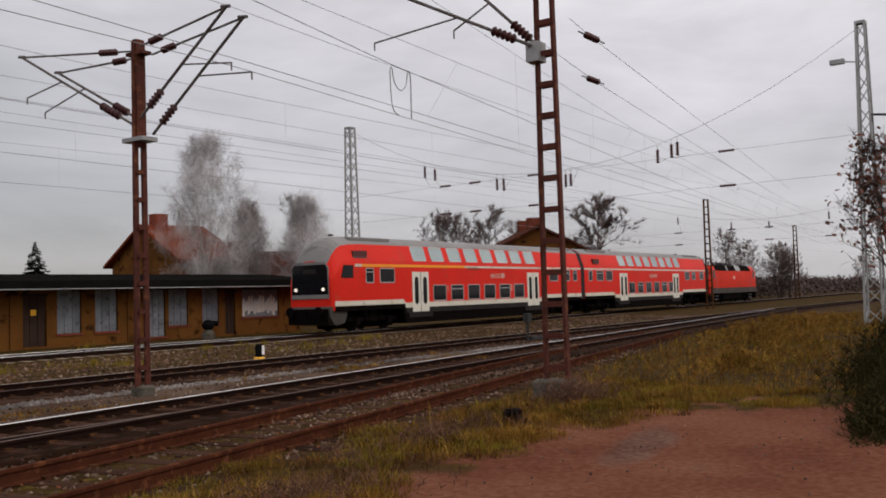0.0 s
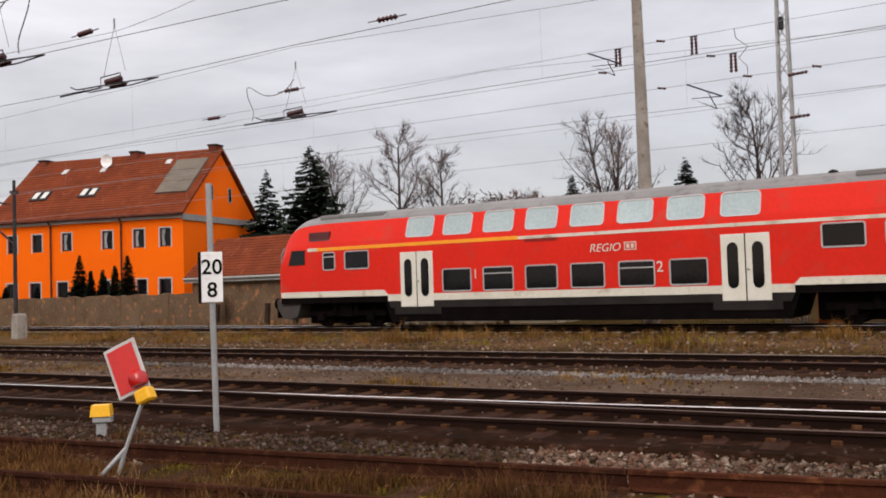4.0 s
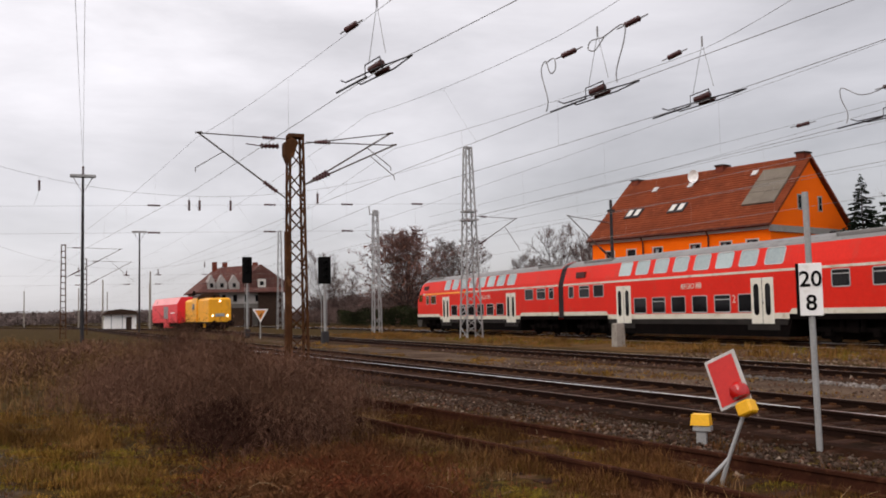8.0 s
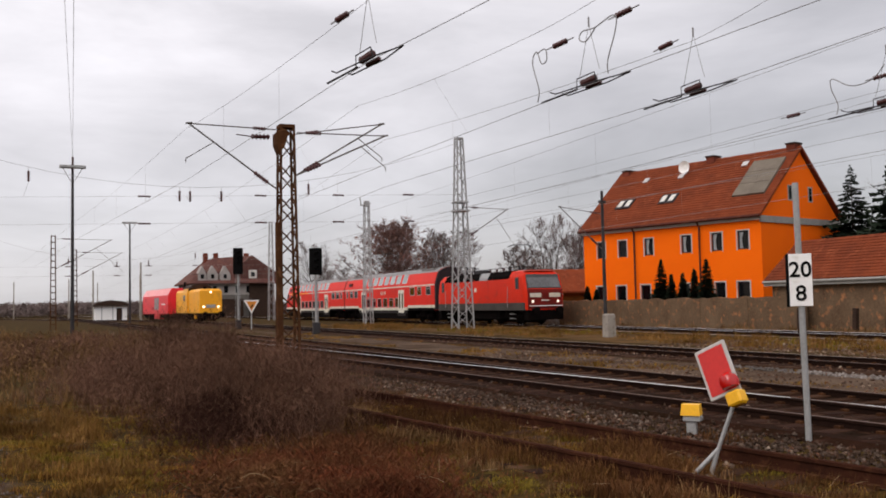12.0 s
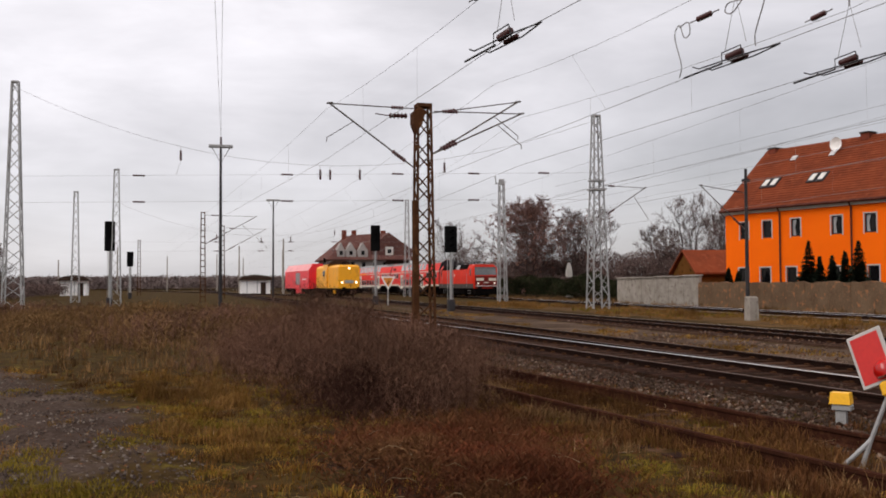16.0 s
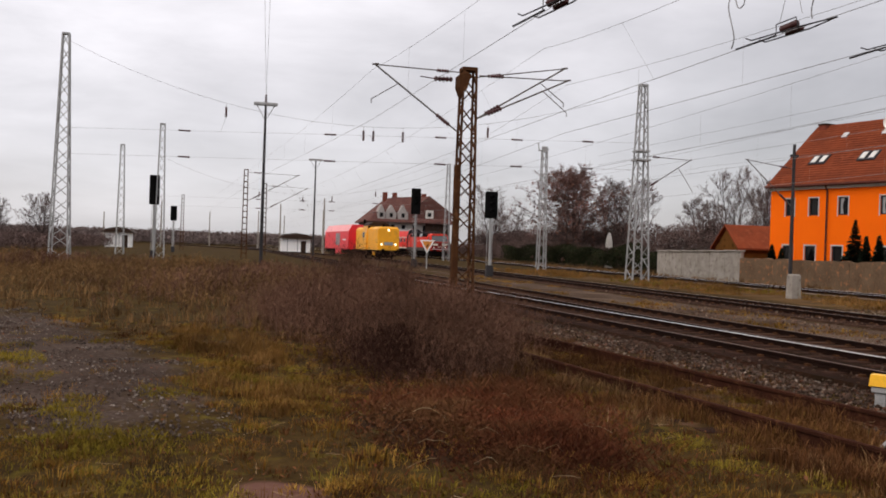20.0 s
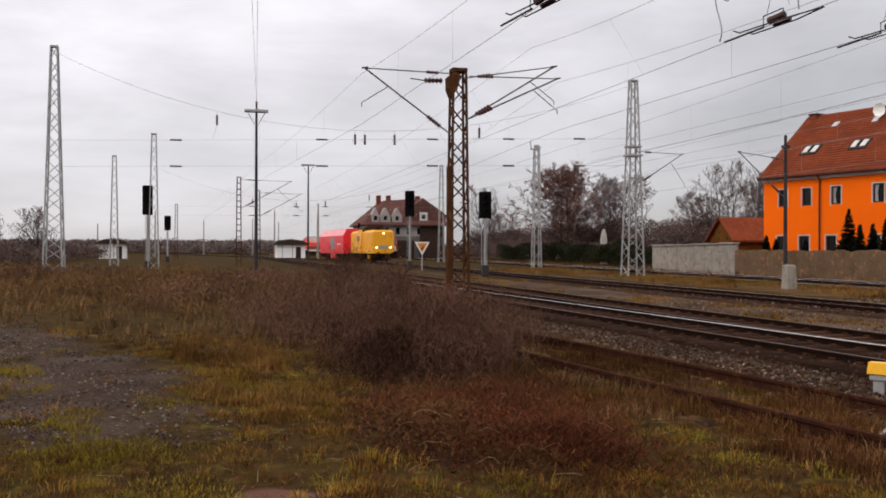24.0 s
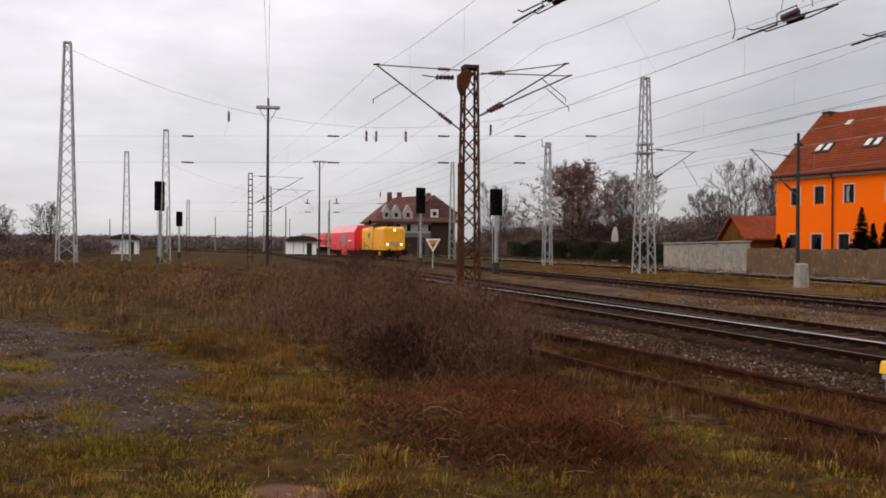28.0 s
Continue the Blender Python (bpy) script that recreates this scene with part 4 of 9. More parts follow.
def control_car():
    root = thing("control_car", "red double-deck control car with lit headlights", "railway coach", pose(30.9, 30.7, 0.186))
    ups = [(x, x + 1.25) for x in UPPER]
    coach_shell(root, 0.84, 26.7, ups, True, "")
    coach_bands(root, 1.0, 26.7, 6.52, 21.13, True)
    for s in (-1, 1):
        for x0, x1 in ups:
            belt_pane(root, x0, x1, s)
        part("yellow_line", Build().box(2.95, 12.05, min(s * 1.36, s * 1.395), max(s * 1.36, s * 1.395), 3.09, 3.22), STRIPE_Y, root, "yellow first-class line")
        part("white_dash", Build().box(2.45, 2.95, min(s * 1.36, s * 1.395), max(s * 1.36, s * 1.395), 3.09, 3.22), CREAM, root)
    for i, x in enumerate(LOWER):
        framed_pane(root, x, x + 1.25, 1.32, 2.18, DARK_GLASS, split=0.24 if i in (1, 4) else 0)
    framed_pane(root, 3.23, 3.87, 2.30, 3.04, DARK_GLASS, split=0.2)
    framed_pane(root, 4.33, 5.54, 2.30, 3.04, DARK_GLASS)
    for x0, x1, sp in ((22.05, 23.28, 0), (23.78, 25.0, 0.2), (25.45, 26.1, 0.2)):
        framed_pane(root, x0, x1, 2.30, 3.04, DARK_GLASS, split=sp)
    door_pair(root, 7.01, 8.47)
    door_pair(root, 19.11, 20.59)
    cab = Build().prism([(1.42, 2.56), (2.31, 2.56), (2.31, 3.16), (1.62, 3.16)], "y", -1.405, -1.37)
    part("cab_window", cab, DARK_GLASS, root, "dark cab side window")
    for x, z0, z1, w in ((2.45, 3.50, 3.86, 1.07), (12.3, 2.98, 3.16, 1.25)):
        lv = Build()
        n = 5
        for i in range(n):
            zz = z0 + (z1 - z0) * i / n
            lv.add([(x, -1.40 + max(0, zz - 3.2) * 0.30, zz), (x + w, -1.40 + max(0, zz - 3.2) * 0.30, zz), (x + w, -1.36 + max(0, zz - 3.2) * 0.32, zz + (z1 - z0) / n), (x, -1.36 + max(0, zz - 3.2) * 0.32, zz + (z1 - z0) / n)], [(0, 1, 2, 3)])
        lv.box(x, x + w, -1.375 + max(0, z0 - 3.2) * 0.32, -1.2, z0, z1)
        part("louvre", lv, SHUT_GLASS, root, "dark red air louvre")
    # cab front
    part("windscreen_surround", Build().prism([(-1.16, 1.60), (1.16, 1.60), (1.14, 3.05), (0.95, 3.33), (-0.95, 3.33), (-1.14, 3.05)], "x", 0.80, 0.86), ROOF_GREY, root, "grey windscreen surround")
    part("windscreen", Build().prism([(-1.13, 1.81), (1.13, 1.81), (1.08, 3.04), (0.95, 3.2), (-0.95, 3.2), (-1.08, 3.04)], "x", 0.775, 0.83), DARK_GLASS, root, "black cab windscreen")
    part("lamp_panel", Build().prism([(-1.13, 1.62), (1.13, 1.62), (1.13, 1.80), (-1.13, 1.80)], "x", 0.775, 0.83), ROOF_GREY, root)
    for y in (-0.85, 0.85):
        part("headlight", Build().lathe((0.77, y, 2.04), [(0.085, 0.0), (0.085, -0.03), (0.05, -0.045)], 12, "x"), DIM_LAMP, root, "dimly lit round headlight")
    part("destination_display", Build().box(0.76, 0.80, -0.4, 0.4, 2.78, 3.0), SKIRT, root)
    part("apron_front", Build().box(0.60, 0.66, -1.22, 1.22, 0.42, 1.14), BLACK, root, "black front below the buffers")
    part("front_apron", Build().prism([(1.0, 0.40), (1.25, 0.36), (1.75, 0.46), (2.05, 1.2), (0.80, 1.24), (0.66, 1.12), (0.74, 0.75)], "y", -1.30, 1.30), LOCO_GREY, root, "grey moulded front apron")
    for y in (-0.875, 0.875):
        buf = part("buffer", Build().lathe((0.84, y, 1.0), [(0.14, 0), (0.14, -0.42), (0.24, -0.44), (0.24, -0.50)], 14, "x"), BLACK, root)
    part("coupling_hook", Build().box(0.45, 0.9, -0.06, 0.06, 0.86, 1.02).tube([(0.4, 0, 0.85), (0.35, 0, 0.5)], 0.04), BLACK, root)
    for x in (4.1, 24.0):
        bogie(root, x)
    roof_fittings(root, (2.7, 23.0))
    gangway(root, 26.7, 27.05)
    writing("writing", "REGIO", 0.38, CREAM, root, pose(14.72, -1.402, 2.52, 90, 0, 0), shear=0.25, label="pale lettering")
    emblem(root, 15.92, -1.404)
    for x, d in ((10.16, "1"), (17.02, "2")):
        writing("class_number", d, 0.5, CREAM, root, pose(x, -1.402, 1.78, 90, 0, 0))
    return root


def gangway(root, a, b):
    out = [(y, z) for y, z in section(1.1)]
    ring = [(s * y * 0.99, z - 0.02) for s, seq in ((1, out), (-1, list(reversed(out[:-1])))) for y, z in seq]
    part("gangway_bellows", Build().prism(ring, "x", a + 0.01, b), RUBBER, root, "black end wall and bellows")


def middle_car():
    root = thing("double_deck_coach", "red double-deck passenger coach with cream doors", "railway coach", pose(57.9, 30.7, 0.186))
    ups = [(x - 0.62, x + 0.63) for x in UPPER]
    coach_shell(root, 0.35, 26.5, ups, False, "")
    coach_bands(root, 0.35, 26.5, 5.62, 19.9, False)
    for s in (-1, 1):
        for x0, x1 in ups:
            belt_pane(root, x0, x1, s)
    for i, x in enumerate(LOWER):
        framed_pane(root, x - 0.7, x + 0.5, 1.32, 2.18, DARK_GLASS, split=0.24 if i in (1, 4) else 0)
    for x0, x1, sp in ((1.0, 1.65, 0), (2.3, 3.5, 0.2), (3.95, 5.1, 0), (20.7, 21.9, 0), (22.5, 23.5, 0.2), (24.6, 25.7, 0.2)):
        framed_pane(root, x0, x1, 2.30, 3.04, DARK_GLASS, split=sp)
    door_pair(root, 6.43, 7.89)
    door_pair(root, 17.66, 19.12)
    for x in (1.9, ):
        part("louvre", Build().box(x, x + 1.0, -1.36, -1.2, 3.52, 3.86), SHUT_GLASS, root)
    for x in (3.3, 23.2):
        bogie(root, x)
    roof_fittings(root, (2.0, 22.3))
    gangway(root, 0.05, 0.34)
    gangway(root, 26.5, 26.85)
    writing("writing", "REGIO", 0.38, CREAM, root, pose(12.4, -1.402, 2.52, 90, 0, 0), shear=0.25, label="pale lettering")
    emblem(root, 13.6, -1.404)
    writing("class_number", "2", 0.5, CREAM, root, pose(16.35, -1.402, 1.78, 90, 0, 0))
    return root


def pantograph(root, x, up):
    z = 4.02
    b = Build()
    for y in (-0.55, 0.55):
        b.tube([(x - 0.9, y, z), (x + 0.9, y, z)], 0.03)
        for dx in (-0.8, 0.8):
            b.lathe((x + dx, y, z - 0.28), [(0.06, 0), (0.09, 0.07), (0.06, 0.14), (0.09, 0.2), (0.05, 0.27)], 8)
    if up:
        for y in (-0.5, 0.5):
            b.tube([(x - 0.8, y, z + 0.05), (x + 0.75, y * 0.8, z + 0.75), (x - 0.1, y * 0.6, z + 1.5)], 0.025)
        for dx in (-0.25, 0.05):
            b.tube([(x + dx, -0.95, z + 1.42), (x + dx, -0.6, z + 1.56), (x + dx, 0.6, z + 1.56), (x + dx, 0.95, z + 1.42)], 0.025)
    else:
        for y in (-0.5, 0.5):
            b.tube([(x - 0.8, y, z + 0.05), (x + 0.8, y * 0.8, z + 0.22), (x - 0.3, y * 0.6, z + 0.3)], 0.03)
        b.tube([(x - 0.3, -0.95, z + 0.22), (x - 0.3, -0.6, z + 0.34), (x - 0.3, 0.6, z + 0.34), (x - 0.3, 0.95, z + 0.22)], 0.03)
    return part("pantograph", b, DARK_STEEL, root, "dark " + ("raised" if up else "folded") + " pantograph on insulators", smooth=True)


def locomotive():
    root = thing("electric_locomotive", "red electric locomotive with grey sole and dark roof", "locomotive", pose(84.9, 30.7, 0.186))
    L0, L1 = 0.35, 15.95
    side = [(1.45, 1.02), (1.47, 1.12), (1.47, 3.12), (1.42, 3.34), (1.22, 3.66)]
    st = [(L0, 2.2, 0.90), (L0 + 0.10, 2.45, 0.95), (L0 + 0.52, 3.44, 0.985), (L0 + 1.0, 3.66, 1.0), (L1 - 1.0, 3.66, 1.0), (L1 - 0.52, 3.44, 0.985), (L1 - 0.10, 2.45, 0.95), (L1, 2.2, 0.90)]
    red = Build()
    rings = []
    for x, top, wide in st:
        half = [(y * wide, min(z, top - (0.0 if z < 3 else (3.66 - z) * 0.4)) if z > 1.2 else z) for y, z in side]
        rings.append([(x, -y, z) for y, z in half] + [(x, y, z) for y, z in reversed(half)])
    red.rings(rings)
    part("body", red, LOCO_RED, root, "red locomotive body", smooth=True)
    roof = Build().prism([(-1.24, 3.63), (1.24, 3.63), (1.0, 3.74), (-1.0, 3.74)], "x", L0 + 2.0, L1 - 2.0)
    part("roof", roof, BLACK, root, "dark equipment roof")
    for a, b in ((L0 + 0.7, L0 + 2.0), (L1 - 2.0, L1 - 0.7)):
        part("cab_roof", Build().prism([(-1.2, 3.645), (1.2, 3.645), (0.95, 3.72), (-0.95, 3.72)], "x", a, b), FADED_RED, root, "faded red cab roof")
    for s in (-1, 1):
        edge = [(s * 1.478, 3.16), (s * 1.43, 3.36), (s * 1.23, 3.69), (s * 1.18, 3.68), (s * 1.38, 3.34), (s * 1.44, 3.16)]
        for a, b, mat, lab in ((2.0, 5.6, BLACK, "black roof edge"), (5.6, 6.0, GALV, "pale roof panel"), (6.0, 8.6, BLACK, "black roof edge"), (8.6, 10.1, GALV, "pale roof panel"), (10.1, 13.6, BLACK, "black roof edge")):
            part("roof_edge", Build().prism(edge, "x", a, b - 0.01), mat, root, lab)
    for s in (-1, 1):
        part("sole_bar", Build().box(L0 + 0.22, L1 - 0.22, min(s * 1.40, s * 1.478), max(s * 1.40, s * 1.478), 1.0, 1.52), LOCO_GREY, root, "grey sole bar")
        for x0, x1 in ((L0 + 0.98, L0 + 1.5), (L1 - 1.5, L1 - 0.98)):
            w = part("cab_window", Build().box(x0, x1, min(s * 1.44, s * 1.482), max(s * 1.44, s * 1.482), 2.42, 3.22, 0.01), DARK_GLASS, root)
        for x0 in (L0 + 1.9, L1 - 2.55):
            part("cab_door", Build().box(x0, x0 + 0.62, min(s * 1.44, s * 1.479), max(s * 1.44, s * 1.479), 1.54, 3.2, 0.01), LOCO_RED, root)
            part("handrail", Build().tube([(x0 - 0.07, s * 1.52, 1.2), (x0 - 0.07, s * 1.52, 2.6)], 0.02), GALV, root)
            part("step", Build().box(x0 + 0.05, x0 + 0.55, min(s * 1.2, s * 1.45), max(s * 1.2, s * 1.45), 0.42, 0.47).box(x0 + 0.05, x0 + 0.55, min(s * 1.2, s * 1.45), max(s * 1.2, s * 1.45), 0.72, 0.77), GALV, root)
        for i in range(9):
            x = L0 + 3.2 + i * 1.05
            part("side_rib", Build().box(x, x + 0.03, min(s * 1.46, s * 1.476), max(s * 1.46, s * 1.476), 1.54, 3.26), LOCO_RED, root)
        part("logo", Build().box(7.7, 8.1, min(s * 1.46, s * 1.482), max(s * 1.46, s * 1.482), 2.35, 2.65), CREAM, root, "pale square emblem")
    for d, x in ((-1, L0), (1, L1)):
        slope = lambda z: x - d * (0.10 + (z - 2.45) * 0.42)
        ws = [(slope(2.52) + d * 0.03, y, 2.52) for y in (-1.22, 1.22)] + [(slope(3.34) + d * 0.03, y, 3.34) for y in (1.14, -1.14)]
        b = Build().rings([[(a + d * o, y, z) for a, y, z in ws] for o in (-0.03, 0.02)])
        part("front_face", Build().rings([[(x + d * (o - (0.04 if z > 2.3 else 0.0)), y, z) for y, z in ((-1.31, 1.06), (1.31, 1.06), (1.31, 2.2), (1.33, 2.40), (-1.33, 2.40), (-1.31, 2.2))] for o in (-0.02, 0.006)]), SOOTY_RED, root, "sooty dark red cab front")
        part("windscreen_frame", Build().rings([[(a + d * (o - 0.008), y * 1.06, z + (0.07 if z > 3 else -0.07)) for a, y, z in ws] for o in (-0.03, 0.012)]), CABINET, root, "dark grey windscreen frame")
        part("windscreen", b, CAB_GLASS, root, "wide grey windscreen")
        for y in (-0.72, 0.72):
            part("marker_panel", Build().box(min(x, x + d * 0.03), max(x, x + d * 0.03), y - 0.42, y + 0.42, 1.86, 2.14), CREAM, root, "pale lamp panel")
            part("tail_lamp", Build().lathe((x, y * 1.32, 1.58), [(0.09, 0), (0.09, d * 0.05), (0.04, d * 0.06)], 12, "x"), DIM_LAMP if d > 0 else LAMP_GLASS, root, "round lamp")
        part("number_bars", Build().box(min(x, x + d * 0.012), max(x, x + d * 0.012), -0.3, 0.3, 1.62, 1.70), CREAM, root)
        part("front_rail", Build().tube([(x + d * 0.08, -1.25, 1.28), (x + d * 0.08, 1.25, 1.28)], 0.03), WHITE, root, "white hand rail")
        part("apron", Build().box(min(x - d * 0.5, x), max(x - d * 0.5, x), -1.35, 1.35, 0.35, 1.02), BLACK, root, "black buffer beam and plough")
        for y in (-0.875, 0.875):
            part("buffer", Build().lathe((x, y, 1.0), [(0.14, 0), (0.14, d * 0.4), (0.24, d * 0.42), (0.24, d * 0.48)], 14, "x"), BLACK, root)
    part("underframe", Build().box(4.9, 11.4, -1.2, 1.2, 0.35, 1.02, 0.05), BLACK, root, "black equipment boxes")
    for x in (4.0, 12.3):
        bogie(root, x, 3.3, 0.6)
    pantograph(root, 3.6, False)
    pantograph(root, 12.6, True)
    for i in range(5):
        x = 5.6 + i * 1.15
        part("roof_insulator", Build().lathe((x, 0.35, 3.74), [(0.07, 0), (0.11, 0.08), (0.07, 0.16), (0.11, 0.24), (0.05, 0.34)], 8), INSULATOR, root)
    part("roof_bus_bar", Build().tube([(3.6, 0.35, 4.08), (12.6, 0.35, 4.08)], 0.025), DARK_STEEL, root)
    part("roof_box", Build().box(6.2, 7.8, -0.8, -0.2, 3.74, 3.98, 0.03), DARK_STEEL, root)
    return root


CONTROL, COACH, LOCO = control_car(), middle_car(), locomotive()


# ---- the standing yellow diesel and its red wagon ----
def yellow_diesel():
    root = thing("diesel_locomotive", "yellow diesel locomotive with three lit lamps", "locomotive", pose(-108.4, 18.99, 0.186, 0, 0, 4.2))
    hood = Build()
    prof = [(-1.32, 1.05), (1.32, 1.05), (1.32, 3.55), (1.05, 3.82), (-1.05, 3.82), (-1.32, 3.55)]
    hood.prism(prof, "x", -5.9, -0.75)
    part("long_hood", hood, YELLOW, root, "yellow engine hood")
    part("hood_nose", Build().rings([[(-0.75, y, z) for y, z in prof], [(-0.55, y * 0.96, min(z, 3.6)) for y, z in prof]]), YELLOW, root)
    part("cab", Build().prism([(-1.5, 1.05), (1.5, 1.05), (1.5, 3.0), (1.36, 3.95), (0.8, 4.22), (-0.8, 4.22), (-1.36, 3.95), (-1.5, 3.0)], "x", -8.3, -5.9), YELLOW, root, "yellow driver's cab")
    part("cab_roof", Build().prism([(-1.42, 3.97), (1.42, 3.97), (1.2, 4.2), (0.75, 4.42), (-0.75, 4.42), (-1.2, 4.2)], "x", -8.6, -5.3), BRICK_DARK, root, "dark red brown cab roof")
    for y in (-0.85, 0.85):
        part("cab_window", Build().box(-5.9, -5.87, y - 0.42, y + 0.42, 3.55, 3.93), DARK_GLASS, root)
    part("cab_side_window", Build().box(-7.9, -6.9, -1.52, -1.44, 2.5, 3.2), DARK_GLASS, root)
    part("short_hood", Build().prism(prof, "x", -12.6, -8.3), YELLOW, root)
    for i in range(6):
        part("hood_door", Build().box(-5.75 + i * 0.8, -5.05 + i * 0.8, -1.34, -1.31, 1.25, 3.45, 0.008), YELLOW, root)
    part("running_board", Build().box(-13.2, 0.0, -1.5, 1.5, 0.85, 1.05), BLACK, root, "dark running board")
    part("front_grille", Build().box(-0.58, -0.5, -0.55, 0.55, 1.65, 2.0), GALV, root, "grey number panel")
    for y, z in ((-0.85, 1.75), (0.85, 1.75), (0.0, 3.42)):
        part("headlight", Build().lathe((-0.53, y, z), [(0.115, 0), (0.115, 0.05), (0.08, 0.08)], 14, "x"), LIT, root, "lit warm headlight")
    part("step_column", Build().box(-2.3, -1.9, -1.5, -1.3, 0.4, 0.9), YELLOW, root)
    for y in (-0.875, 0.875):
        part("buffer", Build().lathe((0, y, 0.98), [(0.14, 0), (0.14, 0.4), (0.24, 0.42), (0.24, 0.48)], 12, "x"), BLACK, root)
    part("buffer_beam", Build().box(-0.3, 0.02, -1.4, 1.4, 0.5, 1.05), BLACK, root)
    part("exhaust", Build().lathe((-3.2, 0, 3.8), [(0.2, 0), (0.2, 0.35), (0.16, 0.36)], 10), BLACK, root)
    for x in (-2.9, -10.3):
        bogie(root, x, 2.3, 0.5)
    return root


def red_wagon():
    root = thing("rescue_wagon", "bright red covered wagon coupled behind the diesel", "railway wagon", pose(-123.0, 17.45, 0.186, 0, 0, 4.3))
    prof = [(-1.45, 0.95), (1.45, 0.95), (1.45, 3.35), (0.95, 4.25), (-0.95, 4.25), (-1.45, 3.35)]
    part("body", Build().prism([(y, min(z, 3.36)) for y, z in prof], "x", -17.0, 0.0), BOX_RED, root, "bright red wagon body")
    part("roof", Build().prism([(-1.46, 3.35), (1.46, 3.35), (0.97, 4.25), (-0.97, 4.25)], "x", -16.95, -0.05), PALE_RED, root, "pale pink sloping roof")
    part("end_gable", Build().prism([(-1.45, 3.33), (1.45, 3.33), (0.96, 4.23), (-0.96, 4.23)], "x", -0.06, 0.01), BOX_RED, root)
    for i in range(2):
        part("roller_shutter", Build().box(-8.6 + i * 1.5, -7.3 + i * 1.5, -1.48, -1.44, 1.5, 3.1), GALV, root, "grey side shutter")
    part("writing_bars", Build().box(-4.2, -1.6, -1.465, -1.44, 2.15, 2.3), WHITE, root)
    part("underframe", Build().box(-16.8, -0.2, -1.3, 1.3, 0.45, 0.95), BLACK, root)
    part("side_tank", Build().box(-9, -5.5, -1.4, 1.4, 0.3, 0.95), BOX_RED, root)
    part("exhaust_pipe", Build().tube([(-1.0, 0.9, 4.2), (-1.0, 0.9, 5.0)], 0.16, 8), BLACK, root)
    for x in (-2.6, -14.4):
        bogie(root, x, 2.2)
    return root


yellow_diesel()
red_wagon()

# ---- buildings ----
def wall_with_holes(poly_x, z0, z1, holes, y, thick, mat, parent, name="wall", label="", axis="y"):
    """A wall in the plane y (or x) with rectangular openings cut through it, built as a grid of blocks."""
    xs = sorted({poly_x[0], poly_x[1]} | {v for h in holes for v in h[:2]})
    zs = sorted({z0, z1} | {v for h in holes for v in h[2:]})
    nx, nz = len(xs) - 1, len(zs) - 1

    def solid(i, k):
        return 0 <= i < nx and 0 <= k < nz and not any(h[0] <= xs[i] and xs[i + 1] <= h[1] and h[2] <= zs[k] and zs[k + 1] <= h[3] for h in holes)

    b = Build()
    put = (lambda u, d, z: (u, y + d, z)) if axis == "y" else (lambda u, d, z: (y - d, u, z))
    b.v = [put(u, d, z) for d in (0.0, thick) for z in zs for u in xs]
    at = lambda i, k, side: side * (nx + 1) * (nz + 1) + k * (nx + 1) + i
    for i in range(nx):
        for k in range(nz):
            if not solid(i, k):
                continue
            for side in (0, 1):
                b.f.append((at(i, k, side), at(i + 1, k, side), at(i + 1, k + 1, side), at(i, k + 1, side)))
            for di, dk, p, q in ((-1, 0, (i, k), (i, k + 1)), (1, 0, (i + 1, k), (i + 1, k + 1)), (0, -1, (i, k), (i + 1, k)), (0, 1, (i, k + 1), (i + 1, k + 1))):
                if not solid(i + di, k + dk):
                    b.f.append((at(*p, 0), at(*q, 0), at(*q, 1), at(*p, 1)))
    return part(name, b, mat, parent, label)


def casement(parent, x0, x1, z0, z1, y, panes=2, frame_mat=None, bars=0, name="window", sill=True, axis="y", glass=None, deep=0.06, w=0.07):
    """A window with frame, mullions and dark panes; on the plane y facing -y, or x facing +x."""
    def put(b, a0, a1, d0, d1, c0, c1):
        if axis == "y":
            b.box(a0, a1, y + d0, y + d1, c0, c1)
        else:
            b.box(y - d1, y - d0, a0, a1, c0, c1)
        return b
    f = Build()
    put(f, x0, x0 + w, deep, 0.16, z0, z1), put(f, x1 - w, x1, deep, 0.16, z0, z1)
    put(f, x0 + w, x1 - w, deep, 0.16, z0, z0 + w), put(f, x0 + w, x1 - w, deep, 0.16, z1 - w, z1)
    for k in range(1, panes):
        c = x0 + (x1 - x0) * k / panes
        put(f, c - w * 0.9, c + w * 0.9, deep, 0.16, z0 + w, z1 - w)
    for k in range(1, bars + 1):
        c = z0 + (z1 - z0) * k / (bars + 1)
        put(f, x0 + w, x1 - w, 0.08, 0.14, c - 0.025, c + 0.025)
    win = part(name, f, frame_mat or WHITE, parent, "white window frame")
    for k in range(panes):
        a, c = x0 + (x1 - x0) * k / panes, x0 + (x1 - x0) * (k + 1) / panes
        part("pane", put(Build(), a + 0.03, c - 0.03, 0.12, 0.13, z0 + 0.03, z1 - 0.03), glass or WIN_GLASS, win)
    if sill:
        part("sill", put(Build(), x0 - 0.06, x1 + 0.06, -0.08, 0.1, z0 - 0.06, z0), frame_mat or WHITE, win)
    return win


